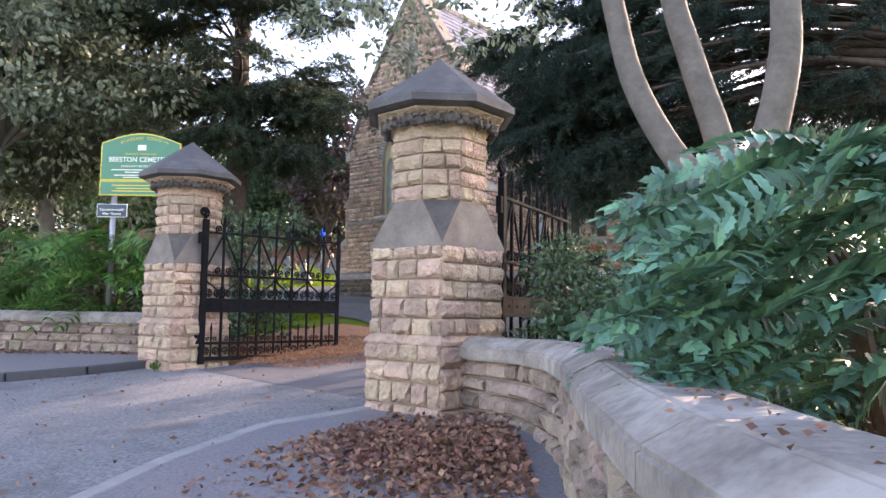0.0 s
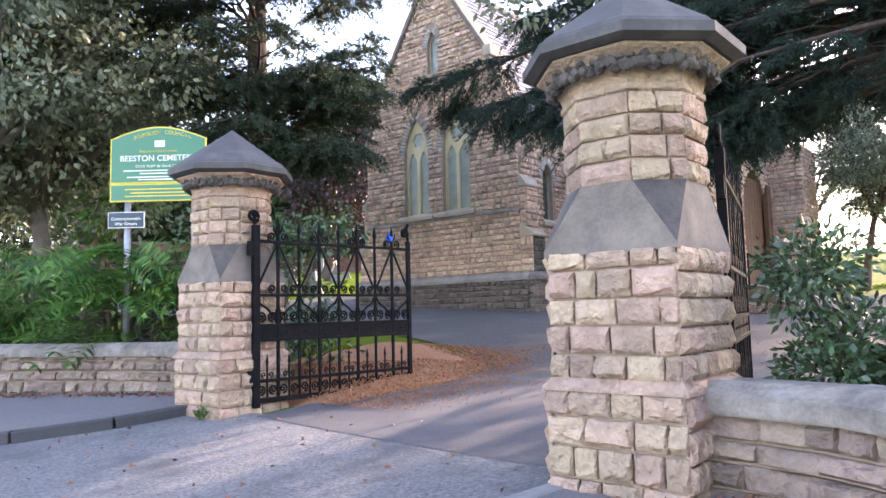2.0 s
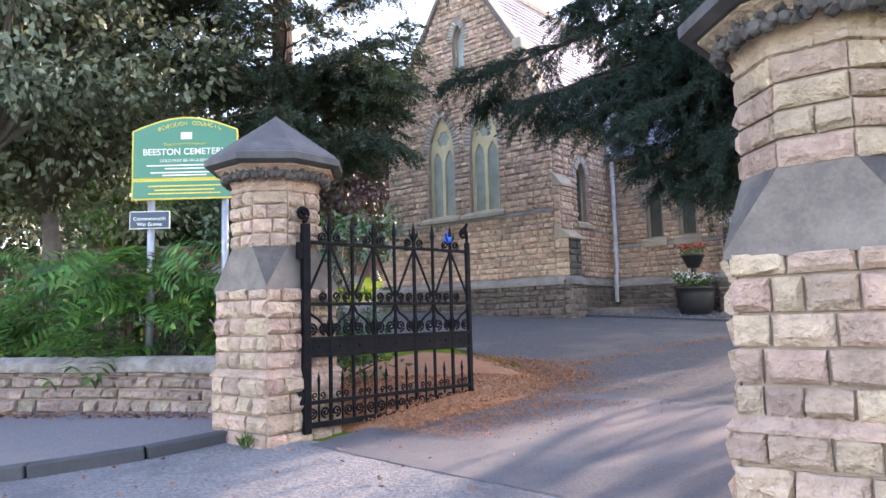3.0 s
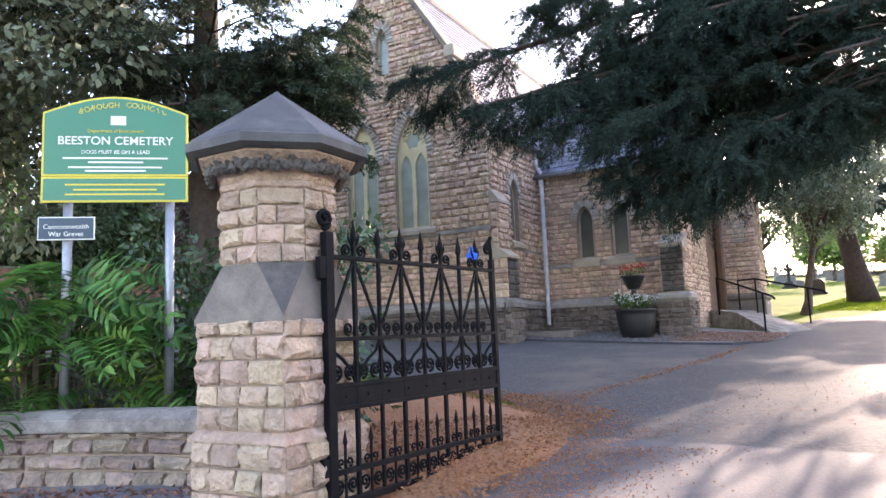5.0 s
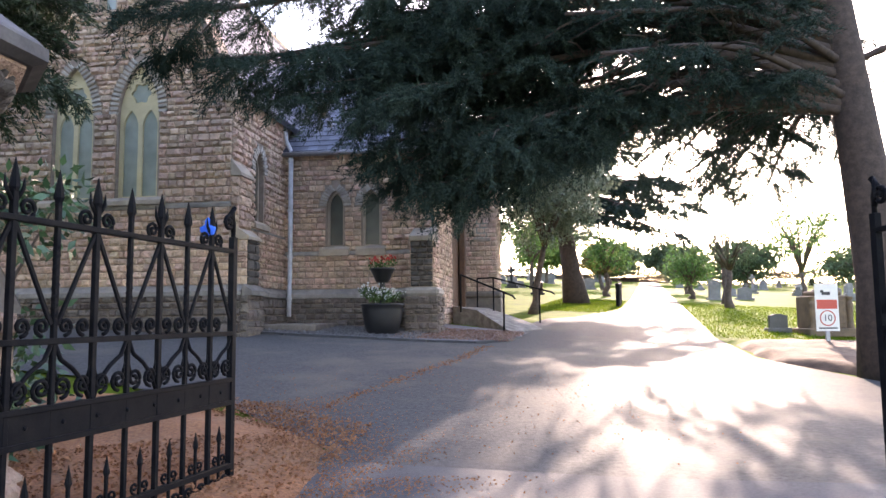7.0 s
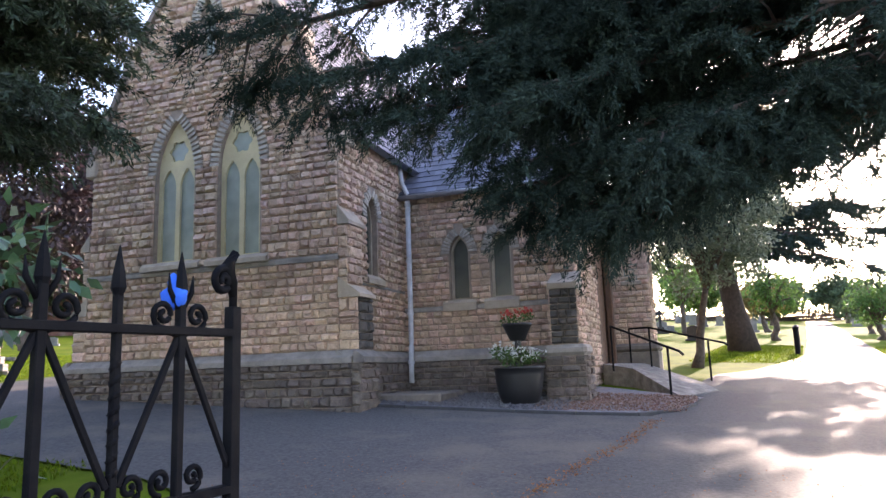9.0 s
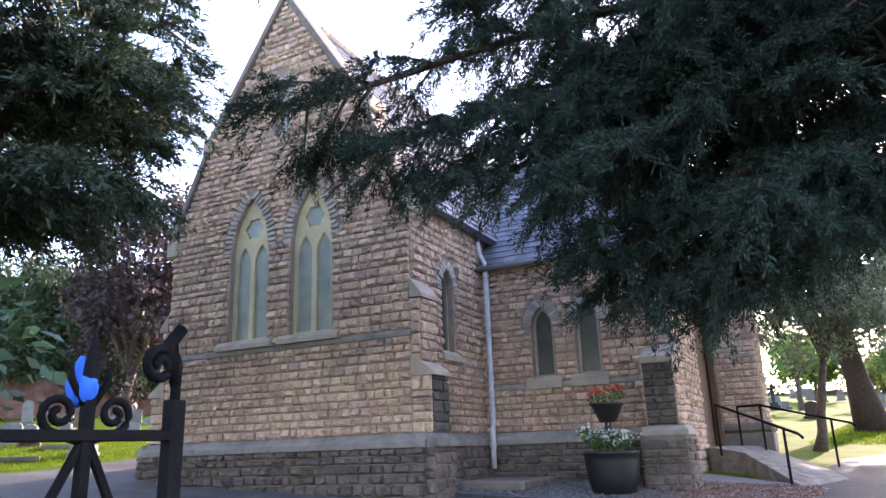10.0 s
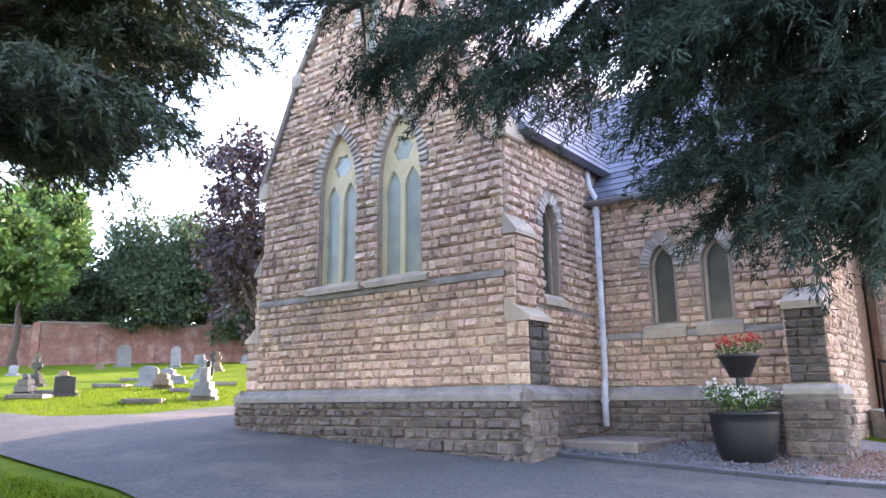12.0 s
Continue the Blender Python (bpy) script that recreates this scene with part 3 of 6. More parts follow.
# ---- gate piers ----
def gate_pier(name, x, y, z0, label):
    thing = empty(name, label, "gate pier", pose(x, y, z0), group="gate piers")
    core = bmesh.new()
    box(core, -0.40, -0.40, -0.2, 0.40, 0.40, 0.56)
    box(core, -0.375, -0.375, 0.5, 0.375, 0.375, 1.36)
    lathe(core, [(0.365 / math.cos(math.pi / 8), 1.5), (0.365 / math.cos(math.pi / 8), 2.3)], 8, math.pi / 8)
    part("core", core, M_MORTAR, thing)
    loc = Vector((x, y, z0))
    near = loc + Vector((2, -3, 1))
    for a in range(4):
        ang = a * math.pi / 2
        n = Vector((math.cos(ang), math.sin(ang), 0))
        u = Vector((-n.y, n.x, 0))
        hw = 0.42
        lay(thing, courses(-hw, hw, -0.1, 0.56, 0.165, 0.13, 0.30, hvar=0.12), loc + n * 0.415, u, n, M_STONE, 40, near, 0.024)
        hw = 0.395
        lay(thing, courses(-hw, hw, 0.62, 1.36, 0.15, 0.12, 0.29, hvar=0.12), loc + n * 0.39, u, n, M_STONE, 40, near, 0.024)
    for a in range(8):
        ang = a * math.pi / 4
        n = Vector((math.cos(ang), math.sin(ang), 0))
        u = Vector((-n.y, n.x, 0))
        hw = 0.375 * math.tan(math.pi / 8) + 0.004
        lay(thing, courses(-hw, hw, 1.72, 2.24, 0.128, 0.13, 0.26, hvar=0.05), loc + n * 0.375, u, n, M_STONE, 40, near, 0.024)
    led = bmesh.new()
    lathe(led, [(0.44 * 1.414, 0.555), (0.44 * 1.414, 0.575), (0.395 * 1.414, 0.63)], 4, math.pi / 4)
    part("weathered_ledge", led, M_STONE, thing)
    # broached set-off from the square to the octagon
    br = bmesh.new()
    s, r = 0.41, 0.38 / math.cos(math.pi / 8)
    lower = [br.verts.new((sx * s, sy * s, 1.36)) for sx, sy in ((1, -1), (1, 1), (-1, 1), (-1, -1))]
    low2 = [br.verts.new((sx * s, sy * s, 1.33)) for sx, sy in ((1, -1), (1, 1), (-1, 1), (-1, -1))]
    upper = [br.verts.new((r * math.cos(math.pi / 8 + k * math.pi / 4), r * math.sin(math.pi / 8 + k * math.pi / 4), 1.73)) for k in range(8)]
    top_i = {0: (6, 7), 1: (0, 1), 2: (2, 3), 3: (4, 5)}
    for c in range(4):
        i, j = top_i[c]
        # corner triangles take the darker stone, the faces between a paler one
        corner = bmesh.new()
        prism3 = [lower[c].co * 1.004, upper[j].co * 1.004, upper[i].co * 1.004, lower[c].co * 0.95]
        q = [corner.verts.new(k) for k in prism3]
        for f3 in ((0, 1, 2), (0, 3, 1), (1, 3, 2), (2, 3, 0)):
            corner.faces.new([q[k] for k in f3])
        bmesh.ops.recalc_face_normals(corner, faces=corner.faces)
        part("broach", corner, M_DARKSTONE, thing, "dark grey corner broach")
        br.faces.new((lower[c], upper[j], upper[i]))
        nx = top_i[(c + 1) % 4][0]
        br.faces.new((lower[c], lower[(c + 1) % 4], upper[nx], upper[j]))
        br.faces.new((low2[c], low2[(c + 1) % 4], lower[(c + 1) % 4], lower[c]))
    br.faces.new(upper)
    br.faces.new(low2[::-1])
    bmesh.ops.recalc_face_normals(br, faces=br.faces)
    part("broached_set_off", br, M_GREYSTONE, thing, "smooth grey weathered set-off stone")
    nk = bmesh.new()
    k8 = 1 / math.cos(math.pi / 8)
    lathe(nk, [(0.375 * k8, 2.23), (0.40 * k8, 2.245), (0.40 * k8, 2.275), (0.385 * k8, 2.285), (0.40 * k8, 2.33), (0.47 * k8, 2.41), (0.535 * k8, 2.45), (0.535 * k8, 2.47)], 8, math.pi / 8)
    part("moulded_cornice", nk, M_STONE, thing)
    for a in range(8):
        ang = a * math.pi / 4
        n = Vector((math.cos(ang), math.sin(ang), 0))
        u = Vector((-n.y, n.x, 0))
        for t in range(5):
            bm = bmesh.new()
            lobes = 3
            for l in range(lobes):
                b = bmesh.ops.create_icosphere(bm, subdivisions=2, radius=0.036)["verts"]
                la = -0.5 + l * 2.1 + rng.uniform(-0.3, 0.3)
                for v in b:
                    v.co *= 1 + 0.5 * noise.noise(v.co * 34 + Vector((a, t * 3 + l, x)))
                    v.co += u * 0.032 * math.cos(la) + Vector((0, 0, 0.036 * math.sin(la)))
            c = n * (0.455 + 0.02 * (t % 2)) + u * (t - 2) * 0.078 + Vector((0, 0, 2.385 + 0.012 * (t % 2)))
            bmesh.ops.translate(bm, verts=bm.verts, vec=c)
            part("carved_leaf", bm, M_DARKSTONE, thing, "weathered carved leaf boss")
    cap = bmesh.new()
    lathe(cap, [(0.56 * k8, 2.465), (0.62 * k8, 2.49), (0.62 * k8, 2.55), (0.60 * k8, 2.56), (0.58 * k8, 2.585), (0.03, 3.02), (0.012, 3.04)], 8, math.pi / 8)
    part("pyramid_cap", cap, M_CAPSTONE, thing, "sooty octagonal pyramid cap")
    return thing


PIER_NEAR = (-4.70, 4.09)
PIER_FAR = (-9.58, 4.47)
gate_pier("gate_pier", *PIER_NEAR, gh(*PIER_NEAR), "warm rock-faced sandstone gate pier with sooty cap beside curved wall")
gate_pier("gate_pier", *PIER_FAR, gh(*PIER_FAR) + 0.03, "pale rock-faced sandstone gate pier with sooty cap beside the sign")


# ---- iron gate ----
def spiral(c, r0, turns, start, sign, up=Vector((0, 0, 1)), n=20):
    pts = []
    for i in range(n + 1):
        f = i / n
        a = start + sign * turns * 2 * math.pi * f
        r = r0 * (1 - 0.82 * f)
        pts.append((c[0] + r * math.cos(a), 0, c[1] + r * math.sin(a)))
    return pts


def iron_gate(name, m, label, width=2.08, mirror=1):
    """Built in the x, z plane: hinge stile at x = 0, ground at z = 0."""
    thing = empty(name, label, "gate", m, group="cemetery gates")

    def bar(n, x0, z0, x1, z1, w, d, lab=""):
        bm = bmesh.new()
        L = math.hypot(x1 - x0, z1 - z0)
        a = math.atan2(z1 - z0, x1 - x0)
        box(bm, -L / 2, -d / 2, -w / 2, L / 2, d / 2, w / 2, 0.003)
        ob = part(n, bm, M_IRON, thing, lab)
        ob.matrix_basis = Matrix.Translation((mirror * (x0 + x1) / 2, 0, (z0 + z1) / 2)) @ Matrix.Rotation(-a * mirror if mirror > 0 else a, 4, "Y")
        return ob

    def line(n, pts, r, sides=6):
        bm = bmesh.new()
        tube(bm, [(mirror * p[0], p[1], p[2]) for p in pts], r, sides)
        return part(n, bm, M_IRON, thing, shade=True)

    top = 1.76
    bar("stile", 0.0, 0.03, 0.0, 1.93, 0.075, 0.06)
    bar("stile", width, 0.05, width, 1.86, 0.048, 0.045)
    for z, w in ((0.10, 0.05), (0.30, 0.035), (0.72, 0.03), (0.875, 0.028), (1.19, 0.03), (top, 0.03)):
        bar("rail", 0, z, width, z, w, 0.045)
    bm = bmesh.new()
    box(bm, 0.02, -0.012, 0.73, width - 0.02, 0.012, 0.865)
    if mirror < 0:
        bmesh.ops.scale(bm, vec=(-1, 1, 1), verts=bm.verts)
        bmesh.ops.reverse_faces(bm, faces=bm.faces)
    part("lock_plate", bm, M_IRON, thing, "riveted black iron band")
    n = 8
    step = width / (n)
    for i in range(1, n):
        x = i * step
        tall = i % 2 == 1
        zt = top + (0.13 if tall else 0.12)
        bar("upright", x, 0.12, x, zt, 0.03 if tall else 0.026, 0.03 if tall else 0.026)
        sp = bmesh.new()
        lathe(sp, [(0.013, 0), (0.026, 0.03), (0.02, 0.08), (0.002, 0.17)], 6)
        ob = part("spike", sp, M_IRON, thing)
        ob.matrix_basis = Matrix.Translation((mirror * x, 0, zt - 0.02))
        if tall:
            for s in (-1, 1):
                line("scroll", [(x, 0, top - 0.02)] + spiral((x + s * 0.075, top + 0.055), 0.05, 1.5, -math.pi / 2, s), 0.011)
                line("prong", [(x + s * 0.012, 0, top + 0.08), (x + s * 0.05, 0, top + 0.14), (x + s * 0.055, 0, top + 0.2)], [0.011, 0.01, 0.002])
                bar("lattice_bar", x + s * 0.01, top - 0.02, x + s * (step - 0.02), 1.27, 0.022, 0.018)
        else:
            tw = []
            for k in range(49):
                z = 1.28 + (top - 0.08 - 1.28) * k / 48
                tw.append((x + 0.007 * math.cos(k * 1.1), 0.007 * math.sin(k * 1.1), z))
            line("twisted_bar", tw, 0.014, 5)
        for s in (-1, 1):
            line("scroll", spiral((x + s * 0.07, 1.235 + 0.025), 0.045, 1.4, -math.pi / 2, s), 0.011)
    for i in range(0, n + 1):
        x = i * step
        for s in (-1, 1):
            if (i == 0 and s < 0) or (i == n and s > 0):
                continue
            if i % 2 == 0:
                line("scroll_stem", [(x + s * 0.01, 0, 1.18), (x + s * 0.05, 0, 1.10), (x + s * 0.13, 0, 1.05), (x + s * (step - 0.06), 0, 0.98), (x + s * (step - 0.015), 0, 0.89)], 0.012)
            line("scroll", spiral((x + s * 0.062, 0.965), 0.055, 1.6, -math.pi / 2, s), 0.011)
            line("leaf_tip", [(x + s * 0.03, 0, 1.0), (x + s * 0.02, 0, 1.06)], [0.009, 0.002])
            line("scroll", spiral((x + s * 0.06, 0.205), 0.05, 1.5, -math.pi / 2, s), 0.010)
    for i in range(n):
        x = (i + 0.5) * step
        bar("dog_bar", x, 0.12, x, 0.47, 0.018, 0.018)
        sp = bmesh.new()
        lathe(sp, [(0.008, 0), (0.018, 0.03), (0.001, 0.12)], 6)
        ob = part("spike", sp, M_IRON, thing)
        ob.matrix_basis = Matrix.Translation((mirror * x, 0, 0.46))
        for s in (-1, 1):
            line("scroll", spiral((x + s * 0.04, 0.36), 0.032, 1.2, -math.pi / 2, s, n=12), 0.008, 5)
    for k in range(9):
        rv = bmesh.new()
        bmesh.ops.create_icosphere(rv, subdivisions=1, radius=0.014)
        ob = part("rivet", rv, M_IRON, thing)
        ob.matrix_basis = Matrix.Translation((mirror * (0.14 + k * (width - 0.28) / 8), -0.012, 0.80))
    line("top_scroll", [(width, 0, 1.84), (width + 0.0, 0, 1.93)] + [(p[0], 0, p[2]) for p in spiral((width - 0.055, 1.955), 0.058, 1.6, 0.0, 1)], 0.016)
    line("finial", [(width, 0, 1.9), (width - 0.03, 0, 2.02), (width + 0.01, 0, 2.07)], [0.018, 0.026, 0.02])
    line("top_scroll", spiral((-0.03, 2.02), 0.07, 1.6, -math.pi / 2, 1), 0.02)
    bar("hinge_plate", -0.09, 1.68, 0.04, 1.68, 0.15, 0.05)
    bar("hinge_plate", -0.09, 0.35, 0.04, 0.35, 0.12, 0.05)
    return thing


def gate_pose(a, b, z):
    d = Vector((b[0] - a[0], b[1] - a[1]))
    return pose(a[0], a[1], z, 0, 0, math.degrees(math.atan2(d.y, d.x)))


iron_gate("iron_gate", gate_pose((-9.13, 4.46), (-8.87, 6.6), 0.44), "black wrought-iron gate standing open on the mulch, with a blue rag")
iron_gate("iron_gate", gate_pose((-4.33, 4.52), (-4.78, 6.3), 0.45), "black wrought-iron gate standing open behind the bushes", 1.85)
rag = bmesh.new()
bmesh.ops.create_icosphere(rag, subdivisions=3, radius=0.06)
for v in rag.verts:
    v.co.x *= 0.55 if v.co.z > 0 else 1.25
    v.co.y *= 0.6
    v.co.z *= 1.35
    v.co *= 1 + 0.35 * noise.noise(v.co * 22)
rag_ob = part("blue_rag", rag, M_BLUE, shade=True)
rag_ob.location = (-8.93, 6.26, 2.34)
rag_ob.scale = (0.8, 0.8, 0.8)
tagged(rag_ob, "bright blue cloth rag stuck on a gate spike", "rag")


# ---- church ----
GX0, GX1, GY = -18.6, -13.0, 15.2
church = empty("church", "Victorian sandstone cemetery chapel with slate roofs and pointed windows", "church")
NEAR = (-10, 9, 2)
APEX = (-15.8, 11.45)
GABLE = [(GX0, 1.0), (GX1, 1.0), (GX1, 6.45), (-13.9, 8.4), APEX, (-17.7, 8.4), (GX0, 6.45)]
W_L = arch(-16.56, 4.23, 0.92, 6.0, 7.1)
W_R = arch(-15.08, 4.23, 0.92, 6.0, 7.1)
W_T = arch(-15.86, 8.33, 0.36, 9.1, 9.56)
UX, UY = Vector((1, 0, 0)), Vector((0, 1, 0))


def voussoirs(parent, cx, w, zs, za, band, plane, u, n, count):
    """Arch stones round a pointed head."""
    hw, r = w / 2, za - zs
    R = (hw * hw + r * r) / (2 * hw)
    top = math.atan2(r, R - hw)
    o, u, n = Vector(plane), Vector(u), Vector(n)
    for s in (-1, 1):
        for i in range(count):
            a0, a1 = top * i / count + 0.012, top * (i + 1) / count - 0.012
            poly = []
            for a, rr in ((a0, R), (a0, R + band), (a1, R + band), (a1, R)):
                poly.append((cx + s * (hw - R + rr * math.cos(a)), zs + rr * math.sin(a)))
            bm = bmesh.new()
            prism(bm, poly, u, (0, 0, 1), n, o - n * 0.05, 0.05 + rng.uniform(0.025, 0.05))
            bmesh.ops.bevel(bm, geom=[e for e in bm.edges], offset=0.008, segments=1, affect="EDGES")
            part("arch_stone", bm, M_ARCHSTONE, parent)


def ring_clear(q, v, cx, w, z0, zs, za, band):
    return in_poly(q, v, arch(cx, z0 - 0.02, w + 2 * band, zs, za + band * 1.35))


# gable wall
wall = empty("gable_wall", "rock-faced sandstone gable", "wall")
wall.parent = church
del wall["category"]
bm = bmesh.new()
holed(bm, GABLE, [W_L, W_R, W_T], (0, GY, 0), UX, -UY, 0.5)
part("masonry", bm, M_MORTAR, wall)


def gable_inside(q, v):
    if not in_poly(q, v, GABLE):
        return False
    for cx, w, z0, zs, za, b in ((-16.56, 0.92, 4.1, 6.0, 7.1, 0.02), (-15.08, 0.92, 4.1, 6.0, 7.1, 0.02), (-15.86, 0.36, 8.3, 9.1, 9.56, 0.02)):
        if ring_clear(q, v, cx, w, z0, zs, za, b):
            return False
        if v > zs and ring_clear(q, v, cx, w, z0, zs, za, 0.2):
            return False
    return True


lay(wall, courses(GX0, GX1, 2.42, 4.0, 0.135, 0.12, 0.25, gable_inside) + courses(GX0, GX1, 4.1, 11.4, 0.135, 0.12, 0.25, gable_inside), (0, GY - 0.004, 0), UX, -UY, M_CHURCH, 300, NEAR, 0.042)
for cx, w, zs, za, c in ((-16.56, 0.92, 6.0, 7.1, 13), (-15.08, 0.92, 6.0, 7.1, 13), (-15.86, 0.36, 9.1, 9.56, 7)):
    voussoirs(wall, cx, w, zs, za, 0.19, (0, GY, 0), UX, -UY, c)


def bars(parent, name, x0, y0, z0, x1, y1, z1, material, bevel=0.01, label=""):
    bm = bmesh.new()
    box(bm, x0, y0, z0, x1, y1, z1, bevel)
    return part(name, bm, material, parent, label)


def chamfered(parent, name, u0, u1, plane, axis, sign, z0, z1, out, cham, material):
    """A projecting band with a sloping top, along x (axis 0) or y (axis 1)."""
    prof = [(0.0, z0), (out, z0), (out, z1 - cham), (0.02, z1), (0.0, z1)]
    bm = bmesh.new()
    va, vb = [], []
    for o, z in prof:
        p = plane + sign * o
        va.append(bm.verts.new((u0, p, z) if axis == 0 else (p, u0, z)))
        vb.append(bm.verts.new((u1, p, z) if axis == 0 else (p, u1, z)))
    bm.faces.new(va)
    bm.faces.new(vb[::-1])
    for i in range(5):
        bm.faces.new((va[i], vb[i], vb[(i + 1) % 5], va[(i + 1) % 5]))
    bmesh.ops.recalc_face_normals(bm, faces=bm.faces)
    return part(name, bm, material, parent)


chamfered(wall, "string_course", GX0 - 0.02, GX1 + 0.02, GY, 0, -1, 3.99, 4.11, 0.06, 0.05, M_BAND)
for x0, x1 in ((-17.25, -15.9), (-15.75, -14.4)):
    chamfered(wall, "window_sill", x0, x1, GY, 0, -1, 4.08, 4.25, 0.13, 0.08, M_DRESSED)
# plinth with its own stones
chamfered(wall, "plinth", GX0 - 0.3, GX1 + 0.3, GY, 0, -1, 1.0, 2.2, 0.13, 0.02, M_MORTAR)
chamfered(wall, "plinth_band", GX0 - 0.32, GX1 + 0.32, GY, 0, -1, 2.2, 2.42, 0.2, 0.13, M_BAND)
lay(wall, courses(GX0 - 0.3, GX1 + 0.3, 1.2, 2.2, 0.14, 0.15, 0.29), (0, GY - 0.14, 0), UX, -UY, M_PLINTH, 110, NEAR, 0.055)
# coping along the gable
for s in (-1, 1):
    for (xa, za), (xb, zb) in ((((APEX[0] + s * 2.86), 6.4), (APEX[0] + s * 1.93, 8.42)), ((APEX[0] + s * 1.98, 8.46), (APEX[0], APEX[1] + 0.06))):
        bm = bmesh.new()
        L = math.hypot(xb - xa, zb - za)
        box(bm, 0, -0.1, -0.03, L, 0.55, 0.09, 0.015)
        ob = part("coping", bm, M_GREYSTONE, wall)
        ob.matrix_basis = Matrix.Translation((xa, GY, za)) @ Matrix.Rotation(-math.atan2(zb - za, xb - xa), 4, "Y")
    bars(wall, "kneeler", APEX[0] + s * 1.95 - 0.14, GY - 0.12, 8.3, APEX[0] + s * 1.95 + 0.14, GY + 0.5, 8.62, M_DRESSED, 0.03)
    bars(wall, "kneeler", APEX[0] + s * 2.8 - 0.16, GY - 0.1, 6.15, APEX[0] + s * 2.8 + 0.12, GY + 0.5, 6.5, M_DRESSED, 0.03)
fin = bmesh.new()
lathe(fin, [(0.09, 11.45), (0.07, 11.7), (0.12, 11.78), (0.05, 11.9), (0.03, 12.1)], 8, 0, (APEX[0], GY + 0.1))
part("finial", fin, M_DRESSED, wall)


def tracery(name, cx, z0, w, zs, za, plane, two, parent):
    win = empty(name, "cream stone tracery with pale leaded glass" if two else "narrow leaded lancet", "window")
    win.parent = parent
    del win["category"]
    out = arch(cx, z0, w + 0.02, zs, za + 0.02)
    if two:
        hw = w / 2
        lights = [arch(cx + s * hw * 0.47, z0 + 0.06, w * 0.36, zs - 0.25, zs + 0.12) for s in (-1, 1)]
        rose = []
        for k in range(24):
            a = 2 * math.pi * k / 24
            r = 0.205 * (1 + 0.13 * math.cos(6 * a))
            rose.append((cx + r * math.cos(a), zs + 0.48 + r * math.sin(a)))
        holes = lights + [rose]
    else:
        holes = [arch(cx, z0 + 0.05, w - 0.1, zs, za - 0.06)]
    bm = bmesh.new()
    holed(bm, out, holes, (0, plane, 0) if parent is not side_wall else (plane, 0, 0), UX if parent is not side_wall else UY, -UY if parent is not side_wall else UX, 0.1)
    part("frame", bm, M_FRAME if two else M_DRESSED, win)
    for h in holes:
        bm = bmesh.new()
        if parent is side_wall:
            prism(bm, h, UY, (0, 0, 1), UX, (plane - 0.06, 0, 0), 0.01)
        else:
            prism(bm, h, UX, (0, 0, 1), -UY, (0, plane + 0.06, 0), 0.01)
        part("pane", bm, M_GLASS if two or z0 > 6 else M_DARKGLASS, win)
    return win


side_wall = empty("side_wall", "rock-faced sandstone side wall", "wall")
side_wall.parent = church
del side_wall["category"]
tracery("window", -16.56, 4.23, 0.92, 6.0, 7.1, GY + 0.09, True, wall)
tracery("window", -15.08, 4.23, 0.92, 6.0, 7.1, GY + 0.09, True, wall)
tracery("window", -15.86, 8.33, 0.36, 9.1, 9.56, GY + 0.1, False, wall)

# east side wall between gable and wing
SW = arch(16.56, 3.84, 0.52, 4.95, 5.43)
bm = bmesh.new()
holed(bm, [(GY + 0.5, 1.0), (18.7, 1.0), (18.7, 6.45), (GY + 0.5, 6.45)], [SW], (GX1, 0, 0), UY, UX, 0.5)
part("masonry", bm, M_MORTAR, side_wall)


def side_inside(q, v):
    return not (ring_clear(q, v, 16.56, 0.52, 3.78, 4.95, 5.43, 0.02) or (v > 4.95 and ring_clear(q, v, 16.56, 0.52, 3.78, 4.95, 5.43, 0.19)))


lay(side_wall, courses(GY, 18.1, 2.42, 6.4, 0.135, 0.12, 0.25, side_inside), (GX1 + 0.004, 0, 0), UY, UX, M_CHURCH, 200, NEAR, 0.042)
voussoirs(side_wall, 16.56, 0.52, 4.95, 5.43, 0.18, (GX1, 0, 0), UY, UX, 8)
tracery("window", 16.56, 3.84, 0.52, 4.95, 5.43, GX1 - 0.11, False, side_wall)
chamfered(side_wall, "window_sill", 16.2, 16.95, GX1, 1, 1, 3.68, 3.86, 0.11, 0.08, M_DRESSED)
chamfered(side_wall, "string_course", 15.9, 18.1, GX1, 1, 1, 3.62, 3.7, 0.05, 0.04, M_BAND)
chamfered(side_wall, "plinth", GY - 0.1, 18.1, GX1, 1, 1, 1.0, 2.2, 0.13, 0.02, M_MORTAR)
chamfered(side_wall, "plinth_band", GY - 0.15, 18.1, GX1, 1, 1, 2.2, 2.42, 0.2, 0.13, M_BAND)
lay(side_wall, courses(GY + 0.4, 18.1, 1.2, 2.2, 0.14, 0.15, 0.29), (GX1 + 0.14, 0, 0), UY, UX, M_PLINTH, 60, NEAR, 0.04)


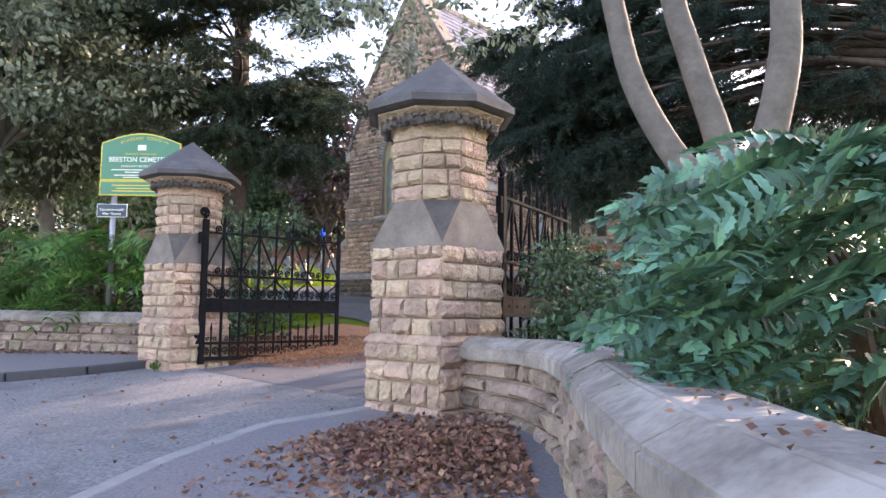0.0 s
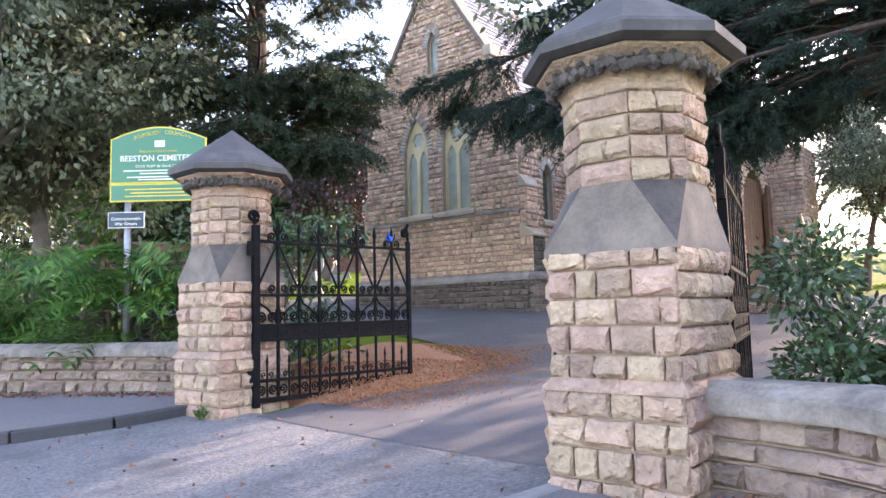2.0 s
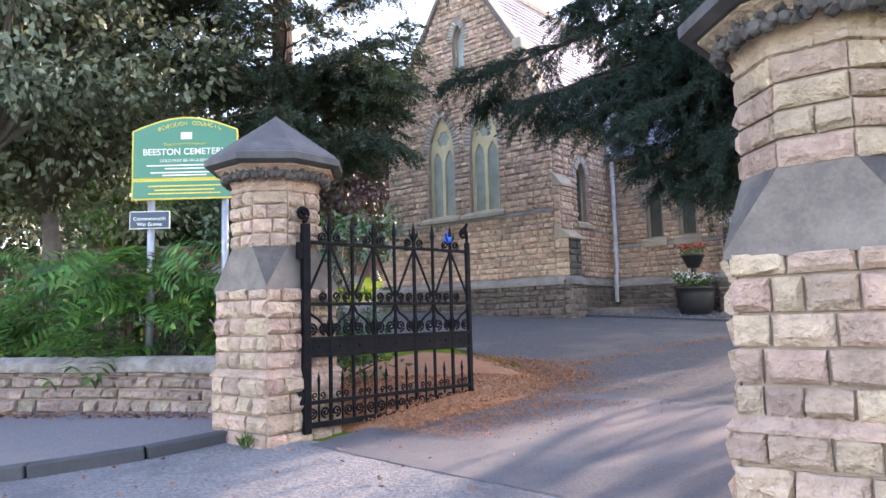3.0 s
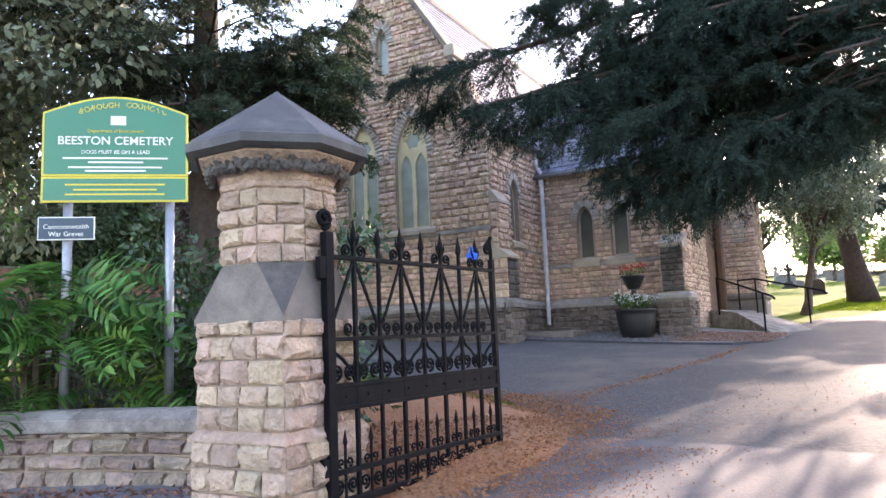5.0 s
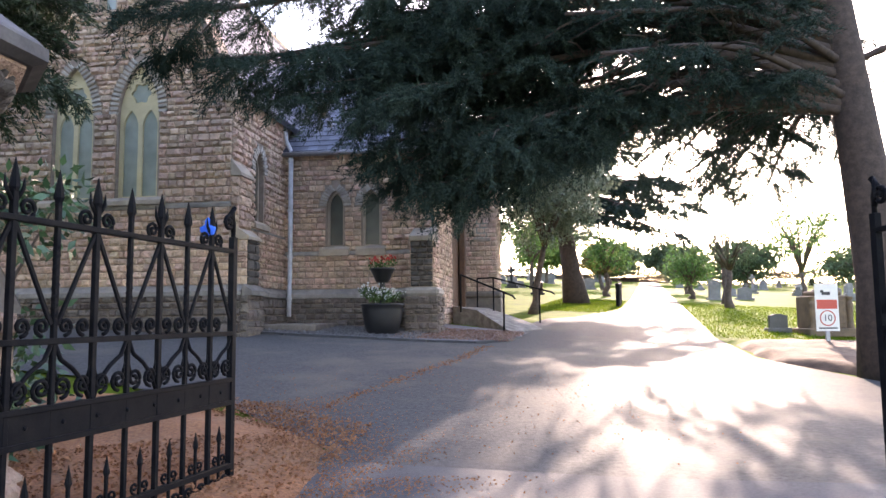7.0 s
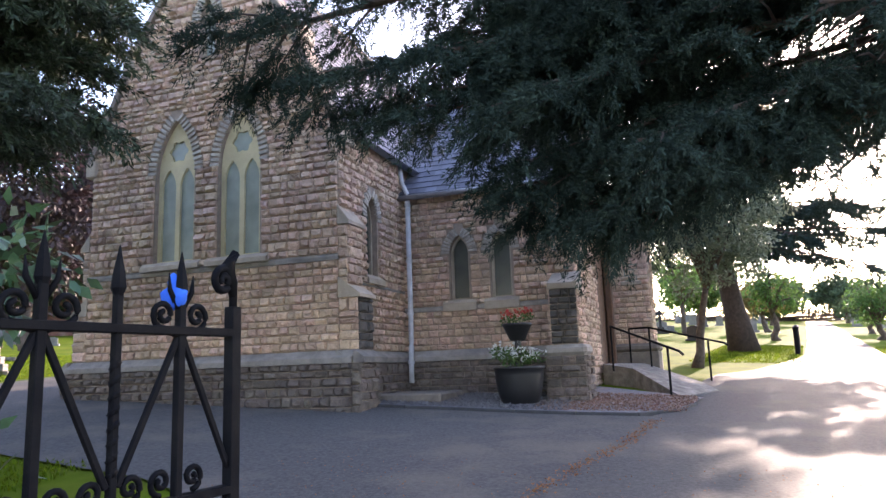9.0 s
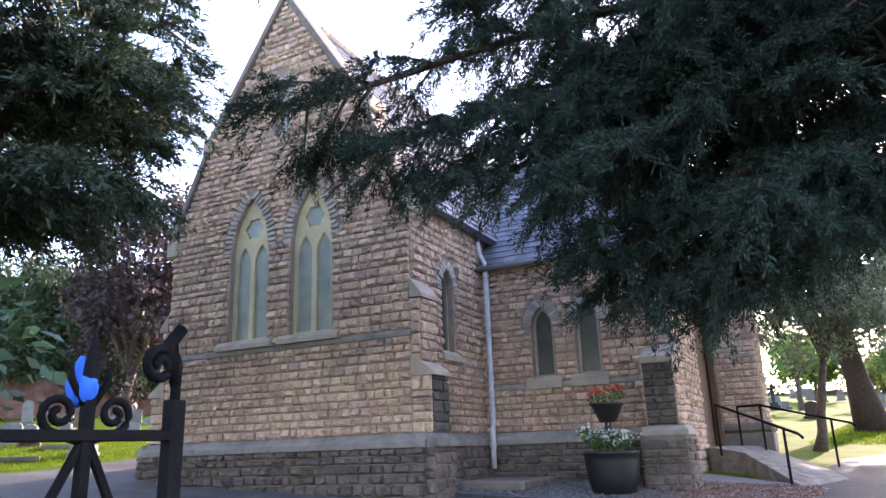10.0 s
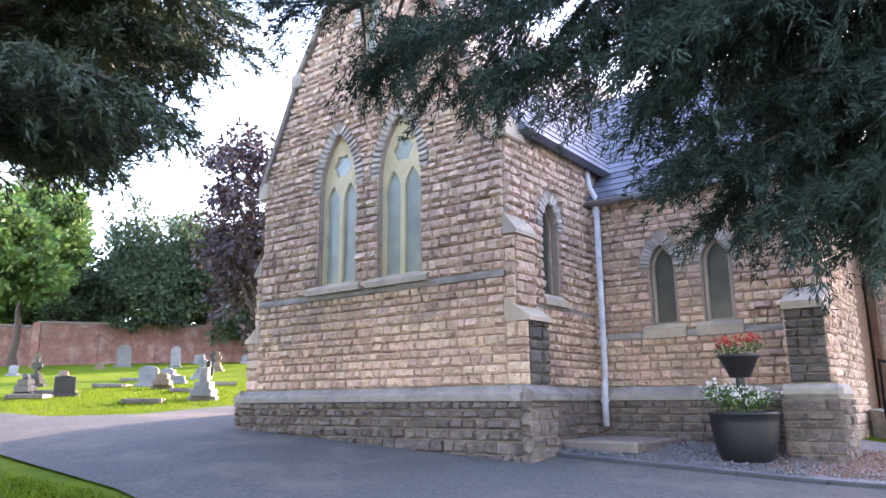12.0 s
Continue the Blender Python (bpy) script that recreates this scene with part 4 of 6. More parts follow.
def corner_buttress(s, x):
    """Buttress that grows out in two set-offs."""
    b = empty("buttress", "stepped sandstone buttress", "buttress")
    b.parent = church
    del b["category"]
    for out, z0, z1 in ((0.36, 1.0, 3.32), (0.17, 3.3, 4.62)):
        x0, x1 = sorted((x, x + s * (out - 0.03)))
        bars(b, "core", x0, GY + 0.03, z0, x1, GY + 0.52, z1, M_MORTAR, 0)
        o = abs(out)
        lay(b, courses(0, o, max(z0, 2.42 if z0 < 3 else z0), z1, 0.16, 0.18, 0.3), (x if s > 0 else x - o, GY + 0.0, 0), UX, -UY, M_CHURCH, 30, NEAR, 0.03)
        # lower outer side laid in the darker stone, its front in church stone
        lay(b, courses(GY + 0.02, GY + 0.55, max(z0, 2.42 if z0 < 3 else z0), z1, 0.16, 0.2, 0.35), (x + s * out, 0, 0), UY, UX * s, M_DARKSTONE if out > 0.3 else M_CHURCH, 30, NEAR, 0.03)
        prof = [(0.0, z1), (out + 0.06, z1), (out + 0.06, z1 + 0.06), (0.0, z1 + 0.36)]
        bm = bmesh.new()
        prism(bm, [(p[0] * s, p[1]) for p in prof], UX, (0, 0, 1), UY, (x, GY - 0.05, 0), 0.64)
        part("set_off", bm, M_DRESSED, b)
    chamfered(b, "plinth_band", GY - 0.15, GY + 0.62, x + s * 0.33, 1, s, 2.2, 2.42, 0.2, 0.13, M_BAND)
    bars(b, "plinth", *sorted((x, x + s * 0.42))[:1], GY - 0.1, 1.0, sorted((x, x + s * 0.42))[1], GY + 0.6, 2.2, M_MORTAR, 0)
    lay(b, courses(GY - 0.12, GY + 0.62, 1.2, 2.2, 0.17, 0.2, 0.35), (x + s * 0.43, 0, 0), UY, UX * s, M_PLINTH, 30, NEAR, 0.035)
    lay(b, courses(0, 0.16, 1.2, 2.2, 0.17, 0.15, 0.2), (x + s * 0.3 if s > 0 else x - 0.46, GY - 0.14, 0), UX, -UY, M_PLINTH, 30, NEAR, 0.04)


corner_buttress(1, GX1)
corner_buttress(-1, GX0)

# wing with a pair of lancets
WY, WX = 18.1, -9.4
wing = empty("wing_wall", "rock-faced sandstone wing wall", "wall")
wing.parent = church
del wing["category"]
N1 = arch(-11.725, 3.42, 0.42, 4.4, 4.78)
N2 = arch(-10.84, 3.42, 0.44, 4.4, 4.78)
bm = bmesh.new()
holed(bm, [(GX1, 1.0), (WX, 1.0), (WX, 5.75), (GX1, 5.75)], [N1, N2], (0, WY, 0), UX, -UY, 0.45)
part("masonry", bm, M_MORTAR, wing)


def wing_inside(q, v):
    for cx, w in ((-11.725, 0.42), (-10.84, 0.44)):
        if ring_clear(q, v, cx, w, 3.25, 4.4, 4.78, 0.02) or (v > 4.4 and ring_clear(q, v, cx, w, 3.25, 4.4, 4.78, 0.19)):
            return False
    return True


lay(wing, courses(GX1, WX, 2.42, 3.22, 0.135, 0.12, 0.25) + courses(GX1, WX, 3.32, 5.7, 0.135, 0.12, 0.25, wing_inside), (0, WY - 0.004, 0), UX, -UY, M_CHURCH, 290, NEAR, 0.042)
for cx, w in ((-11.725, 0.42), (-10.84, 0.44)):
    voussoirs(wing, cx, w, 4.4, 4.78, 0.18, (0, WY, 0), UX, -UY, 8)
    tracery("window", cx, 3.42, w, 4.4, 4.78, WY + 0.1, False, wing)
    chamfered(wing, "window_sill", cx - 0.36, cx + 0.36, WY, 0, -1, 3.2, 3.43, 0.1, 0.07, M_DRESSED)
chamfered(wing, "string_course", GX1, WX, WY, 0, -1, 3.22, 3.32, 0.05, 0.05, M_BAND)
chamfered(wing, "plinth", GX1, WX, WY, 0, -1, 1.0, 2.2, 0.13, 0.02, M_MORTAR)
chamfered(wing, "plinth_band", GX1, WX + 0.1, WY, 0, -1, 2.2, 2.42, 0.2, 0.13, M_BAND)
lay(wing, courses(GX1, WX, 1.2, 2.2, 0.14, 0.15, 0.29), (0, WY - 0.14, 0), UX, -UY, M_PLINTH, 70, NEAR, 0.04)
# corner buttress of the wing, towards the drive
b = empty("buttress", "sandstone buttress with a pale sloping cap and a dark front face", "buttress")
b.parent = church
del b["category"]
bars(b, "core", -9.75, 17.52, 1.0, -9.3, 18.2, 3.45, M_MORTAR, 0)
# front face in the darker stone, both sides in church stone
lay(b, courses(-9.78, -9.27, 2.42, 3.45, 0.12, 0.13, 0.26), (0, 17.5, 0), UX, -UY, M_DARKSTONE, 60, NEAR, 0.03)
lay(b, courses(17.5, 18.2, 2.42, 3.45, 0.12, 0.13, 0.26), (-9.27, 0, 0), UY, UX, M_CHURCH, 60, NEAR, 0.03)
lay(b, courses(17.5, 18.1, 2.42, 3.45, 0.12, 0.13, 0.26), (-9.78, 0, 0), UY, -UX, M_CHURCH, 60, NEAR, 0.03)
bm = bmesh.new()
prism(bm, [(17.44, 3.45), (18.15, 3.45), (18.15, 3.85), (17.44, 3.56)], UY, (0, 0, 1), UX, (-9.8, 0, 0), 0.55)
part("set_off", bm, M_DRESSED, b)
bars(b, "plinth", -9.88, 17.38, 1.0, -9.16, 18.2, 2.2, M_MORTAR, 0)
bars(b, "plinth_band", -9.92, 17.34, 2.2, -9.12, 18.2, 2.4, M_BAND, 0.06)
lay(b, courses(-9.9, -9.14, 1.2, 2.2, 0.14, 0.17, 0.34), (0, 17.36, 0), UX, -UY, M_PLINTH, 60, NEAR, 0.035)
lay(b, courses(17.38, 18.2, 1.2, 2.2, 0.14, 0.17, 0.34), (-9.14, 0, 0), UY, UX, M_PLINTH, 60, NEAR, 0.035)
# end wall of the wing with the doorway
end = empty("end_wall", "rock-faced sandstone end wall with a doorway", "wall")
end.parent = church
del end["category"]
DOOR = arch(22.6, 1.4, 2.4, 4.2, 5.6)
bm = bmesh.new()
holed(bm, [(18.1, 1.0), (25.6, 1.0), (25.6, 5.75), (21.6, 9.2), (18.1, 5.75)], [DOOR], (WX, 0, 0), UY, UX, 0.45)
part("masonry", bm, M_MORTAR, end)
lay(end, courses(18.15, 24.0, 1.3, 5.7, 0.135, 0.12, 0.26, lambda q, v: not in_poly(q, v, DOOR)), (WX + 0.004, 0, 0), UY, UX, M_CHURCH, 250, NEAR, 0.03)
bm = bmesh.new()
for k in range(8):
    y0 = 21.4 + k * 0.3
    box(bm, -0.03, y0 + 0.005, 1.9, 0.03, y0 + 0.295, 5.3, 0.008)
ob = part("door_leaf", bm, M_WOOD, end, "brown boarded wooden door")
ob.location = (WX - 0.12, 0, 0)
bars(end, "door_post", WX - 0.05, 23.6, 1.9, WX + 0.12, 23.95, 5.2, M_WOOD, 0.02, "brown timber door post")
porch = empty("porch_pier", "rock-faced sandstone porch wall", "wall")
porch.parent = church
del porch["category"]
bars(porch, "core", WX, 24.03, 1.0, -8.35, 25.6, 6.4, M_MORTAR, 0)
lay(porch, courses(WX, -8.33, 2.5, 6.4, 0.135, 0.12, 0.26), (0, 24.0, 0), UX, -UY, M_CHURCH, 120, NEAR, 0.03)
lay(porch, courses(24.0, 25.6, 2.5, 6.4, 0.135, 0.12, 0.26), (-8.33, 0, 0), UY, UX, M_CHURCH, 60, NEAR, 0.03)
bars(porch, "plinth", WX, 23.85, 1.0, -8.2, 25.6, 2.3, M_GREYSTONE, 0.02)
bars(porch, "plinth_band", WX, 23.82, 2.3, -8.17, 25.6, 2.52, M_GREYSTONE, 0.07)
bars(porch, "slit_window", -8.95, 23.985, 4.2, -8.6, 24.2, 4.75, M_GLASS, 0)
bars(porch, "window_sill", -9.05, 23.93, 4.08, -8.5, 24.2, 4.2, M_DRESSED, 0.02)
bars(church, "far_wall", GX0, 36.0, 1.0, GX1, 36.5, 6.45, M_CHURCH, 0)
bars(church, "far_side_wall", GX1 - 0.5, 25.6, 1.0, GX1, 36.0, 6.45, M_CHURCH, 0)
bars(church, "west_wall", GX0, GY + 0.5, 1.0, GX0 + 0.5, 36.0, 6.45, M_CHURCH, 0)
bars(church, "wing_back_wall", GX1, 25.15, 1.0, WX - 0.45, 25.6, 5.75, M_CHURCH, 0)


def slate_roof(name, p0, p1, q0, q1, rows, cols, parent, material=M_SLATE):
    """Slates in courses between the eaves p0-p1 and the ridge q0-q1."""
    p0, p1, q0, q1 = (Vector(a) for a in (p0, p1, q0, q1))
    n = (p1 - p0).cross(q0 - p0).normalized()
    if n.z < 0:
        n = -n
    verts, faces = [], []
    for r in range(rows):
        for c in range(cols):
            off = 0.5 * (r % 2)
            a, b_ = (c + off) / cols, min(1, (c + off + 0.985) / cols)
            if a >= 1:
                continue
            k = len(verts)
            f0, f1 = r / rows, min(1, (r + 1.25) / rows)
            for s, f, lift in ((a, f0, 0.022), (b_, f0, 0.022), (b_, f1, 0.0), (a, f1, 0.0)):
                lo, hi = p0.lerp(p1, s), q0.lerp(q1, s)
                verts.append(lo.lerp(hi, f) + n * (lift + rng.uniform(0, 0.004)))
            for s, f in ((a, f0), (b_, f0)):
                lo, hi = p0.lerp(p1, s), q0.lerp(q1, s)
                verts.append(lo.lerp(hi, f) + n * 0.0)
            faces += [(k, k + 1, k + 2, k + 3), (k + 4, k + 5, k + 1, k)]
    roof = raw(name, verts, faces, material, parent)
    tagged(roof, kind="stuff")
    bm = bmesh.new()
    a = [p0 - n * 0.01, p1 - n * 0.01, q1 - n * 0.01, q0 - n * 0.01]
    top = [bm.verts.new(v) for v in a]
    bot = [bm.verts.new(v - n * 0.1) for v in a]
    bm.faces.new(top)
    bm.faces.new(bot[::-1])
    for i in range(4):
        bm.faces.new((top[i], bot[i], bot[(i + 1) % 4], top[(i + 1) % 4]))
    bmesh.ops.recalc_face_normals(bm, faces=bm.faces)
    part("roof_boarding", bm, M_SLATE, parent)


roof = empty("roof", "blue-grey slate roof with a crested ridge", "roof")
roof.parent = church
del roof["category"]
slate_roof("slating", (-12.75, GY + 0.3, 6.35), (-12.75, 36, 6.35), (APEX[0], GY + 0.3, 11.25), (APEX[0], 36, 11.25), 26, 70, roof)
slate_roof("slating", (-18.85, GY + 0.3, 6.35), (-18.85, 36, 6.35), (APEX[0], GY + 0.3, 11.25), (APEX[0], 36, 11.25), 26, 70, roof)
slate_roof("slating", (GX1 - 1.5, WY - 0.2, 5.72), (WX + 0.15, WY - 0.2, 5.72), (GX1 - 2.5, 21.6, 9.3), (WX + 0.15, 21.6, 9.3), 22, 22, roof)
slate_roof("slating", (GX1 - 1.5, 25.8, 5.72), (WX + 0.15, 25.8, 5.72), (GX1 - 2.5, 21.6, 9.3), (WX + 0.15, 21.6, 9.3), 22, 22, roof)
for k in range(68):
    y = GY + 0.5 + k * 0.3
    bm = bmesh.new()
    prism(bm, [(0, 0), (0.29, 0), (0.29, 0.12), (0.22, 0.2), (0.145, 0.13), (0.07, 0.2), (0, 0.12)], UY, (0, 0, 1), UX, (APEX[0] - 0.03, y, 11.22), 0.06)
    part("ridge_tile", bm, M_GREYSTONE, roof)
# gutter and downpipe
gut = bmesh.new()
tube(gut, [(GX1 + 0.02, WY - 0.22, 5.66), (WX + 0.1, WY - 0.22, 5.66)], 0.06, 10)
part("gutter", gut, M_GALV, church, "grey painted gutter", True)
px, py = -12.78, 17.93
bm = bmesh.new()
tube(bm, [(px, py, 5.6), (px, py, 2.62), (px + 0.02, py - 0.06, 2.5), (px + 0.06, py - 0.17, 2.38), (px + 0.06, py - 0.19, 2.25), (px + 0.06, py - 0.19, 1.78)], 0.055, 10)
tube(bm, [(GX1 + 0.05, py, 6.4), (GX1 + 0.1, py, 6.0), (px, py, 5.75), (px, py, 5.55)], 0.05, 10)
pipe = part("downpipe", bm, M_PIPE, church, "white painted iron downpipe", True)
for z in (5.5, 4.3, 3.2, 2.2):
    bm = bmesh.new()
    bmesh.ops.create_cone(bm, cap_ends=True, segments=12, radius1=0.07, radius2=0.07, depth=0.07)
    ob = part("pipe_collar", bm, M_PIPE, church)
    ob.location = (px + (0.06 if z < 2.4 else 0), py - (0.19 if z < 2.4 else 0), z)
slab = bars(None, "drain_slab", -12.85, 16.3, gh(-12, 17), -11.6, 17.9, 1.62, M_GREYSTONE, 0.03)
tagged(slab, "low dark stone slab at the downpipe's foot", "slab")


# ---- ramp, rails and planter ----
bm = bmesh.new()
top_pts = [(-9.3, 20.9, 2.02), (-9.3, 23.9, 2.02), (-8.6, 23.9, 2.0), (-7.2, 21.6, gh(-7.2, 21.6) + 0.05), (-6.9, 20.0, gh(-6.9, 20) + 0.04), (-7.6, 18.6, gh(-7.6, 18.6) + 0.05), (-8.6, 20.4, 1.9)]
tp = [bm.verts.new(p) for p in top_pts]
bt = [bm.verts.new((p[0], p[1], gh(p[0], p[1]) - 0.1)) for p in top_pts]
bm.faces.new(tp[::-1])
bm.faces.new(bt)
for i in range(len(tp)):
    bm.faces.new((tp[i], tp[(i + 1) % len(tp)], bt[(i + 1) % len(tp)], bt[i]))
bmesh.ops.recalc_face_normals(bm, faces=bm.faces)
tagged(part("ramp", bm, M_COPING), "pale concrete access ramp up to the chapel door", "ramp")


def handrail(posts, label):
    thing = empty("handrail", label, "handrail", group="ramp handrails")
    for x, y, z, h in posts:
        bm = bmesh.new()
        tube(bm, [(x, y, z), (x, y, z + h)], 0.024, 8)
        part("post", bm, M_IRON, thing)
    bm = bmesh.new()
    ends = [Vector((x, y, z + h)) for x, y, z, h in posts]
    d = (ends[-1] - ends[-2]).normalized()
    tube(bm, ends + [ends[-1] + d * 0.4, ends[-1] + d * 0.5 - Vector((0, 0, 0.04))], 0.024, 8)
    part("rail", bm, M_IRON, thing)
    return thing


handrail([(-9.0, 20.3, 1.85, 0.98), (-7.77, 18.57, gh(-7.77, 18.57), 0.98)], "black steel tube handrail of the chapel ramp")
handrail([(-8.9, 23.6, 1.95, 0.95), (-8.35, 22.9, 1.9, 0.98), (-6.99, 22.16, gh(-7, 22.2), 0.98)], "black steel tube handrail on the ramp's lawn side")
PX, PY = -10.25, 16.75
pot = empty("planter", "large round black planter with white flowers beside the chapel", "planter", pose(PX, PY, gh(PX, PY) + 0.05))
bm = bmesh.new()
lathe(bm, [(0.30, 0), (0.33, 0.02), (0.40, 0.25), (0.435, 0.5), (0.44, 0.60), (0.46, 0.61), (0.46, 0.645), (0.42, 0.645), (0.41, 0.58), (0.02, 0.57)], 32)
part("pot", bm, M_POT, pot, shade=True)
bm = bmesh.new()
lathe(bm, [(0.41, 0.57), (0.40, 0.60), (0.02, 0.62)], 24)
part("soil", bm, M_SOIL, pot)
bm = bmesh.new()
tube(bm, [(0, 0, 0.6), (0, 0, 1.12)], 0.06, 8)
part("stem_tube", bm, M_POT, pot)
bm = bmesh.new()
lathe(bm, [(0.12, 1.10), (0.14, 1.12), (0.25, 1.36), (0.27, 1.37), (0.27, 1.41), (0.23, 1.40), (0.02, 1.38)], 24)
part("upper_bowl", bm, M_POT, pot, "small black bowl on top", True)


# ---- plants ----
nrng = np.random.default_rng(5)


def cards(name, pos, dirs, length, width, material, parent=None, label="", fold=0.0, kind=""):
    """Many small leaves as one mesh: each a pointed blade from pos along dirs."""
    n = len(pos)
    dirs = dirs / np.maximum(np.linalg.norm(dirs, axis=1, keepdims=True), 1e-6)
    side = np.cross(dirs, nrng.normal(size=(n, 3)))
    side /= np.maximum(np.linalg.norm(side, axis=1, keepdims=True), 1e-6)
    L = (length * nrng.uniform(0.65, 1.25, n))[:, None]
    W = (width * nrng.uniform(0.7, 1.2, n))[:, None] / 2
    up = np.cross(side, dirs)
    v = np.empty((n, 4, 3))
    v[:, 0] = pos
    v[:, 1] = pos + dirs * L * 0.45 + side * W + up * fold * W
    v[:, 2] = pos + dirs * L
    v[:, 3] = pos + dirs * L * 0.45 - side * W + up * fold * W
    me = bpy.data.meshes.new(name)
    me.vertices.add(4 * n)
    me.vertices.foreach_set("co", v.reshape(-1))
    me.loops.add(4 * n)
    me.loops.foreach_set("vertex_index", np.arange(4 * n, dtype=np.int32))
    me.polygons.add(n)
    me.polygons.foreach_set("loop_start", np.arange(0, 4 * n, 4, dtype=np.int32))
    me.update(calc_edges=True)
    ob = finish(name, me, material, parent, label)
    if kind:
        ob["kind"] = kind
    return ob


def clumps(centres, radii, per, flat=0.7):
    """Points and outward directions round clump centres."""
    c = np.repeat(np.asarray(centres, float), per, axis=0)
    r = np.repeat(np.asarray(radii, float), per)[:, None]
    d = nrng.normal(size=c.shape)
    d /= np.linalg.norm(d, axis=1, keepdims=True)
    p = c + d * r * (nrng.uniform(0.15, 1.0, len(c)) ** 0.6)[:, None] * np.array([1, 1, flat])
    return p, d + nrng.normal(size=c.shape) * 0.5


def broadleaf(name, x, y, trunk_h, radius, crown_h, material, label, bark=M_BARK, trunk_r=0.16, leaf=0.11, count=9000, lean=(0, 0), limbs=9, seed=1, z0=None, clump=0.55, group=""):
    r = random.Random(seed)
    z = gh(x, y) - 0.05 if z0 is None else z0
    thing = empty(name, label, "tree", pose(x, y, z), group=group)
    top = Vector((lean[0], lean[1], trunk_h))
    bm = bmesh.new()
    pts = [Vector((0, 0, 0))]
    for k in range(1, 6):
        f = k / 5
        pts.append(Vector((lean[0] * f + r.uniform(-1, 1) * trunk_r * 0.5, lean[1] * f + r.uniform(-1, 1) * trunk_r * 0.5, trunk_h * f)))
    tube(bm, pts, [trunk_r * 1.35] + [trunk_r * (1 - 0.08 * k) for k in range(1, 6)], 10)
    part("trunk", bm, bark, thing, shade=True)
    centres, radii = [], []
    mid = Vector((lean[0], lean[1], trunk_h + crown_h * 0.42))
    for k in range(limbs):
        a = 2 * math.pi * k / limbs + r.uniform(-0.3, 0.3)
        e = r.uniform(-0.35, 1.0)
        tip = mid + Vector((math.cos(a) * radius * math.sqrt(max(0.1, 1 - e * e * 0.8)) * r.uniform(0.7, 1.0), math.sin(a) * radius * math.sqrt(max(0.1, 1 - e * e * 0.8)) * r.uniform(0.7, 1.0), e * crown_h * 0.5))
        bend = pts[-1].lerp(tip, 0.5) + Vector((0, 0, crown_h * 0.08))
        bm = bmesh.new()
        tube(bm, [pts[-1] - Vector((0, 0, 0.1 * k / limbs)), bend, tip], [trunk_r * 0.55, trunk_r * 0.32, trunk_r * 0.08], 6)
        part("limb", bm, bark, thing, shade=True)
        for f in (0.55, 0.75, 0.9, 1.0):
            for _ in range(3):
                c = pts[-1].lerp(tip, f) + Vector((r.gauss(0, 1), r.gauss(0, 1), r.gauss(0, 0.7))) * radius * 0.2
                centres.append(c)
                radii.append(radius * clump * 0.45 * r.uniform(0.6, 1.2))
    for _ in range(limbs * 5):
        d = Vector((r.gauss(0, 1), r.gauss(0, 1), r.gauss(0, 1))).normalized()
        c = mid + Vector((d.x * radius, d.y * radius, d.z * crown_h * 0.5)) * r.uniform(0.55, 0.98)
        centres.append(c)
        radii.append(radius * clump * 0.42 * r.uniform(0.5, 1.15))
    per = max(10, count // len(centres))
    p, d = clumps(centres, radii, per)
    d[:, 2] -= 0.4
    cards("crown", p, d, leaf, leaf * 0.55, material, thing)
    return thing


def sprays(p0, p1, n_twig, twig, r, spread, thick=1.0):
    """Feathery needle twigs along a branch: positions and directions of needles."""
    P, D = [], []
    a, b = np.array(p0), np.array(p1)
    ax = b - a
    L = np.linalg.norm(ax)
    ax = ax / L
    for k in range(n_twig):
        f = r.uniform(0.12, 1.0) ** 0.8
        o = a + (b - a) * f
        out = nrng.normal(size=3)
        out -= ax * out.dot(ax)
        out /= np.linalg.norm(out)
        out[2] *= 0.3
        d = ax * r.uniform(0.35, 1.0) + out * r.uniform(0.5, 1.0) * spread
        d[2] -= r.uniform(0.05, 0.35)
        d /= np.linalg.norm(d)
        tl = twig * r.uniform(0.5, 1.15) * (1.15 - 0.4 * f)
        m = int((20 + 80 * tl) * thick)
        s = np.sort(nrng.uniform(0, 1, m))
        q = o + d * (tl * s)[:, None]
        q[:, 2] -= 0.28 * tl * s ** 2
        P.append(q + nrng.normal(size=q.shape) * 0.02)
        e = d * 0.8 + nrng.normal(size=q.shape) * 0.5
        e[:, 2] -= 0.15
        D.append(e)
    return np.concatenate(P), np.concatenate(D)


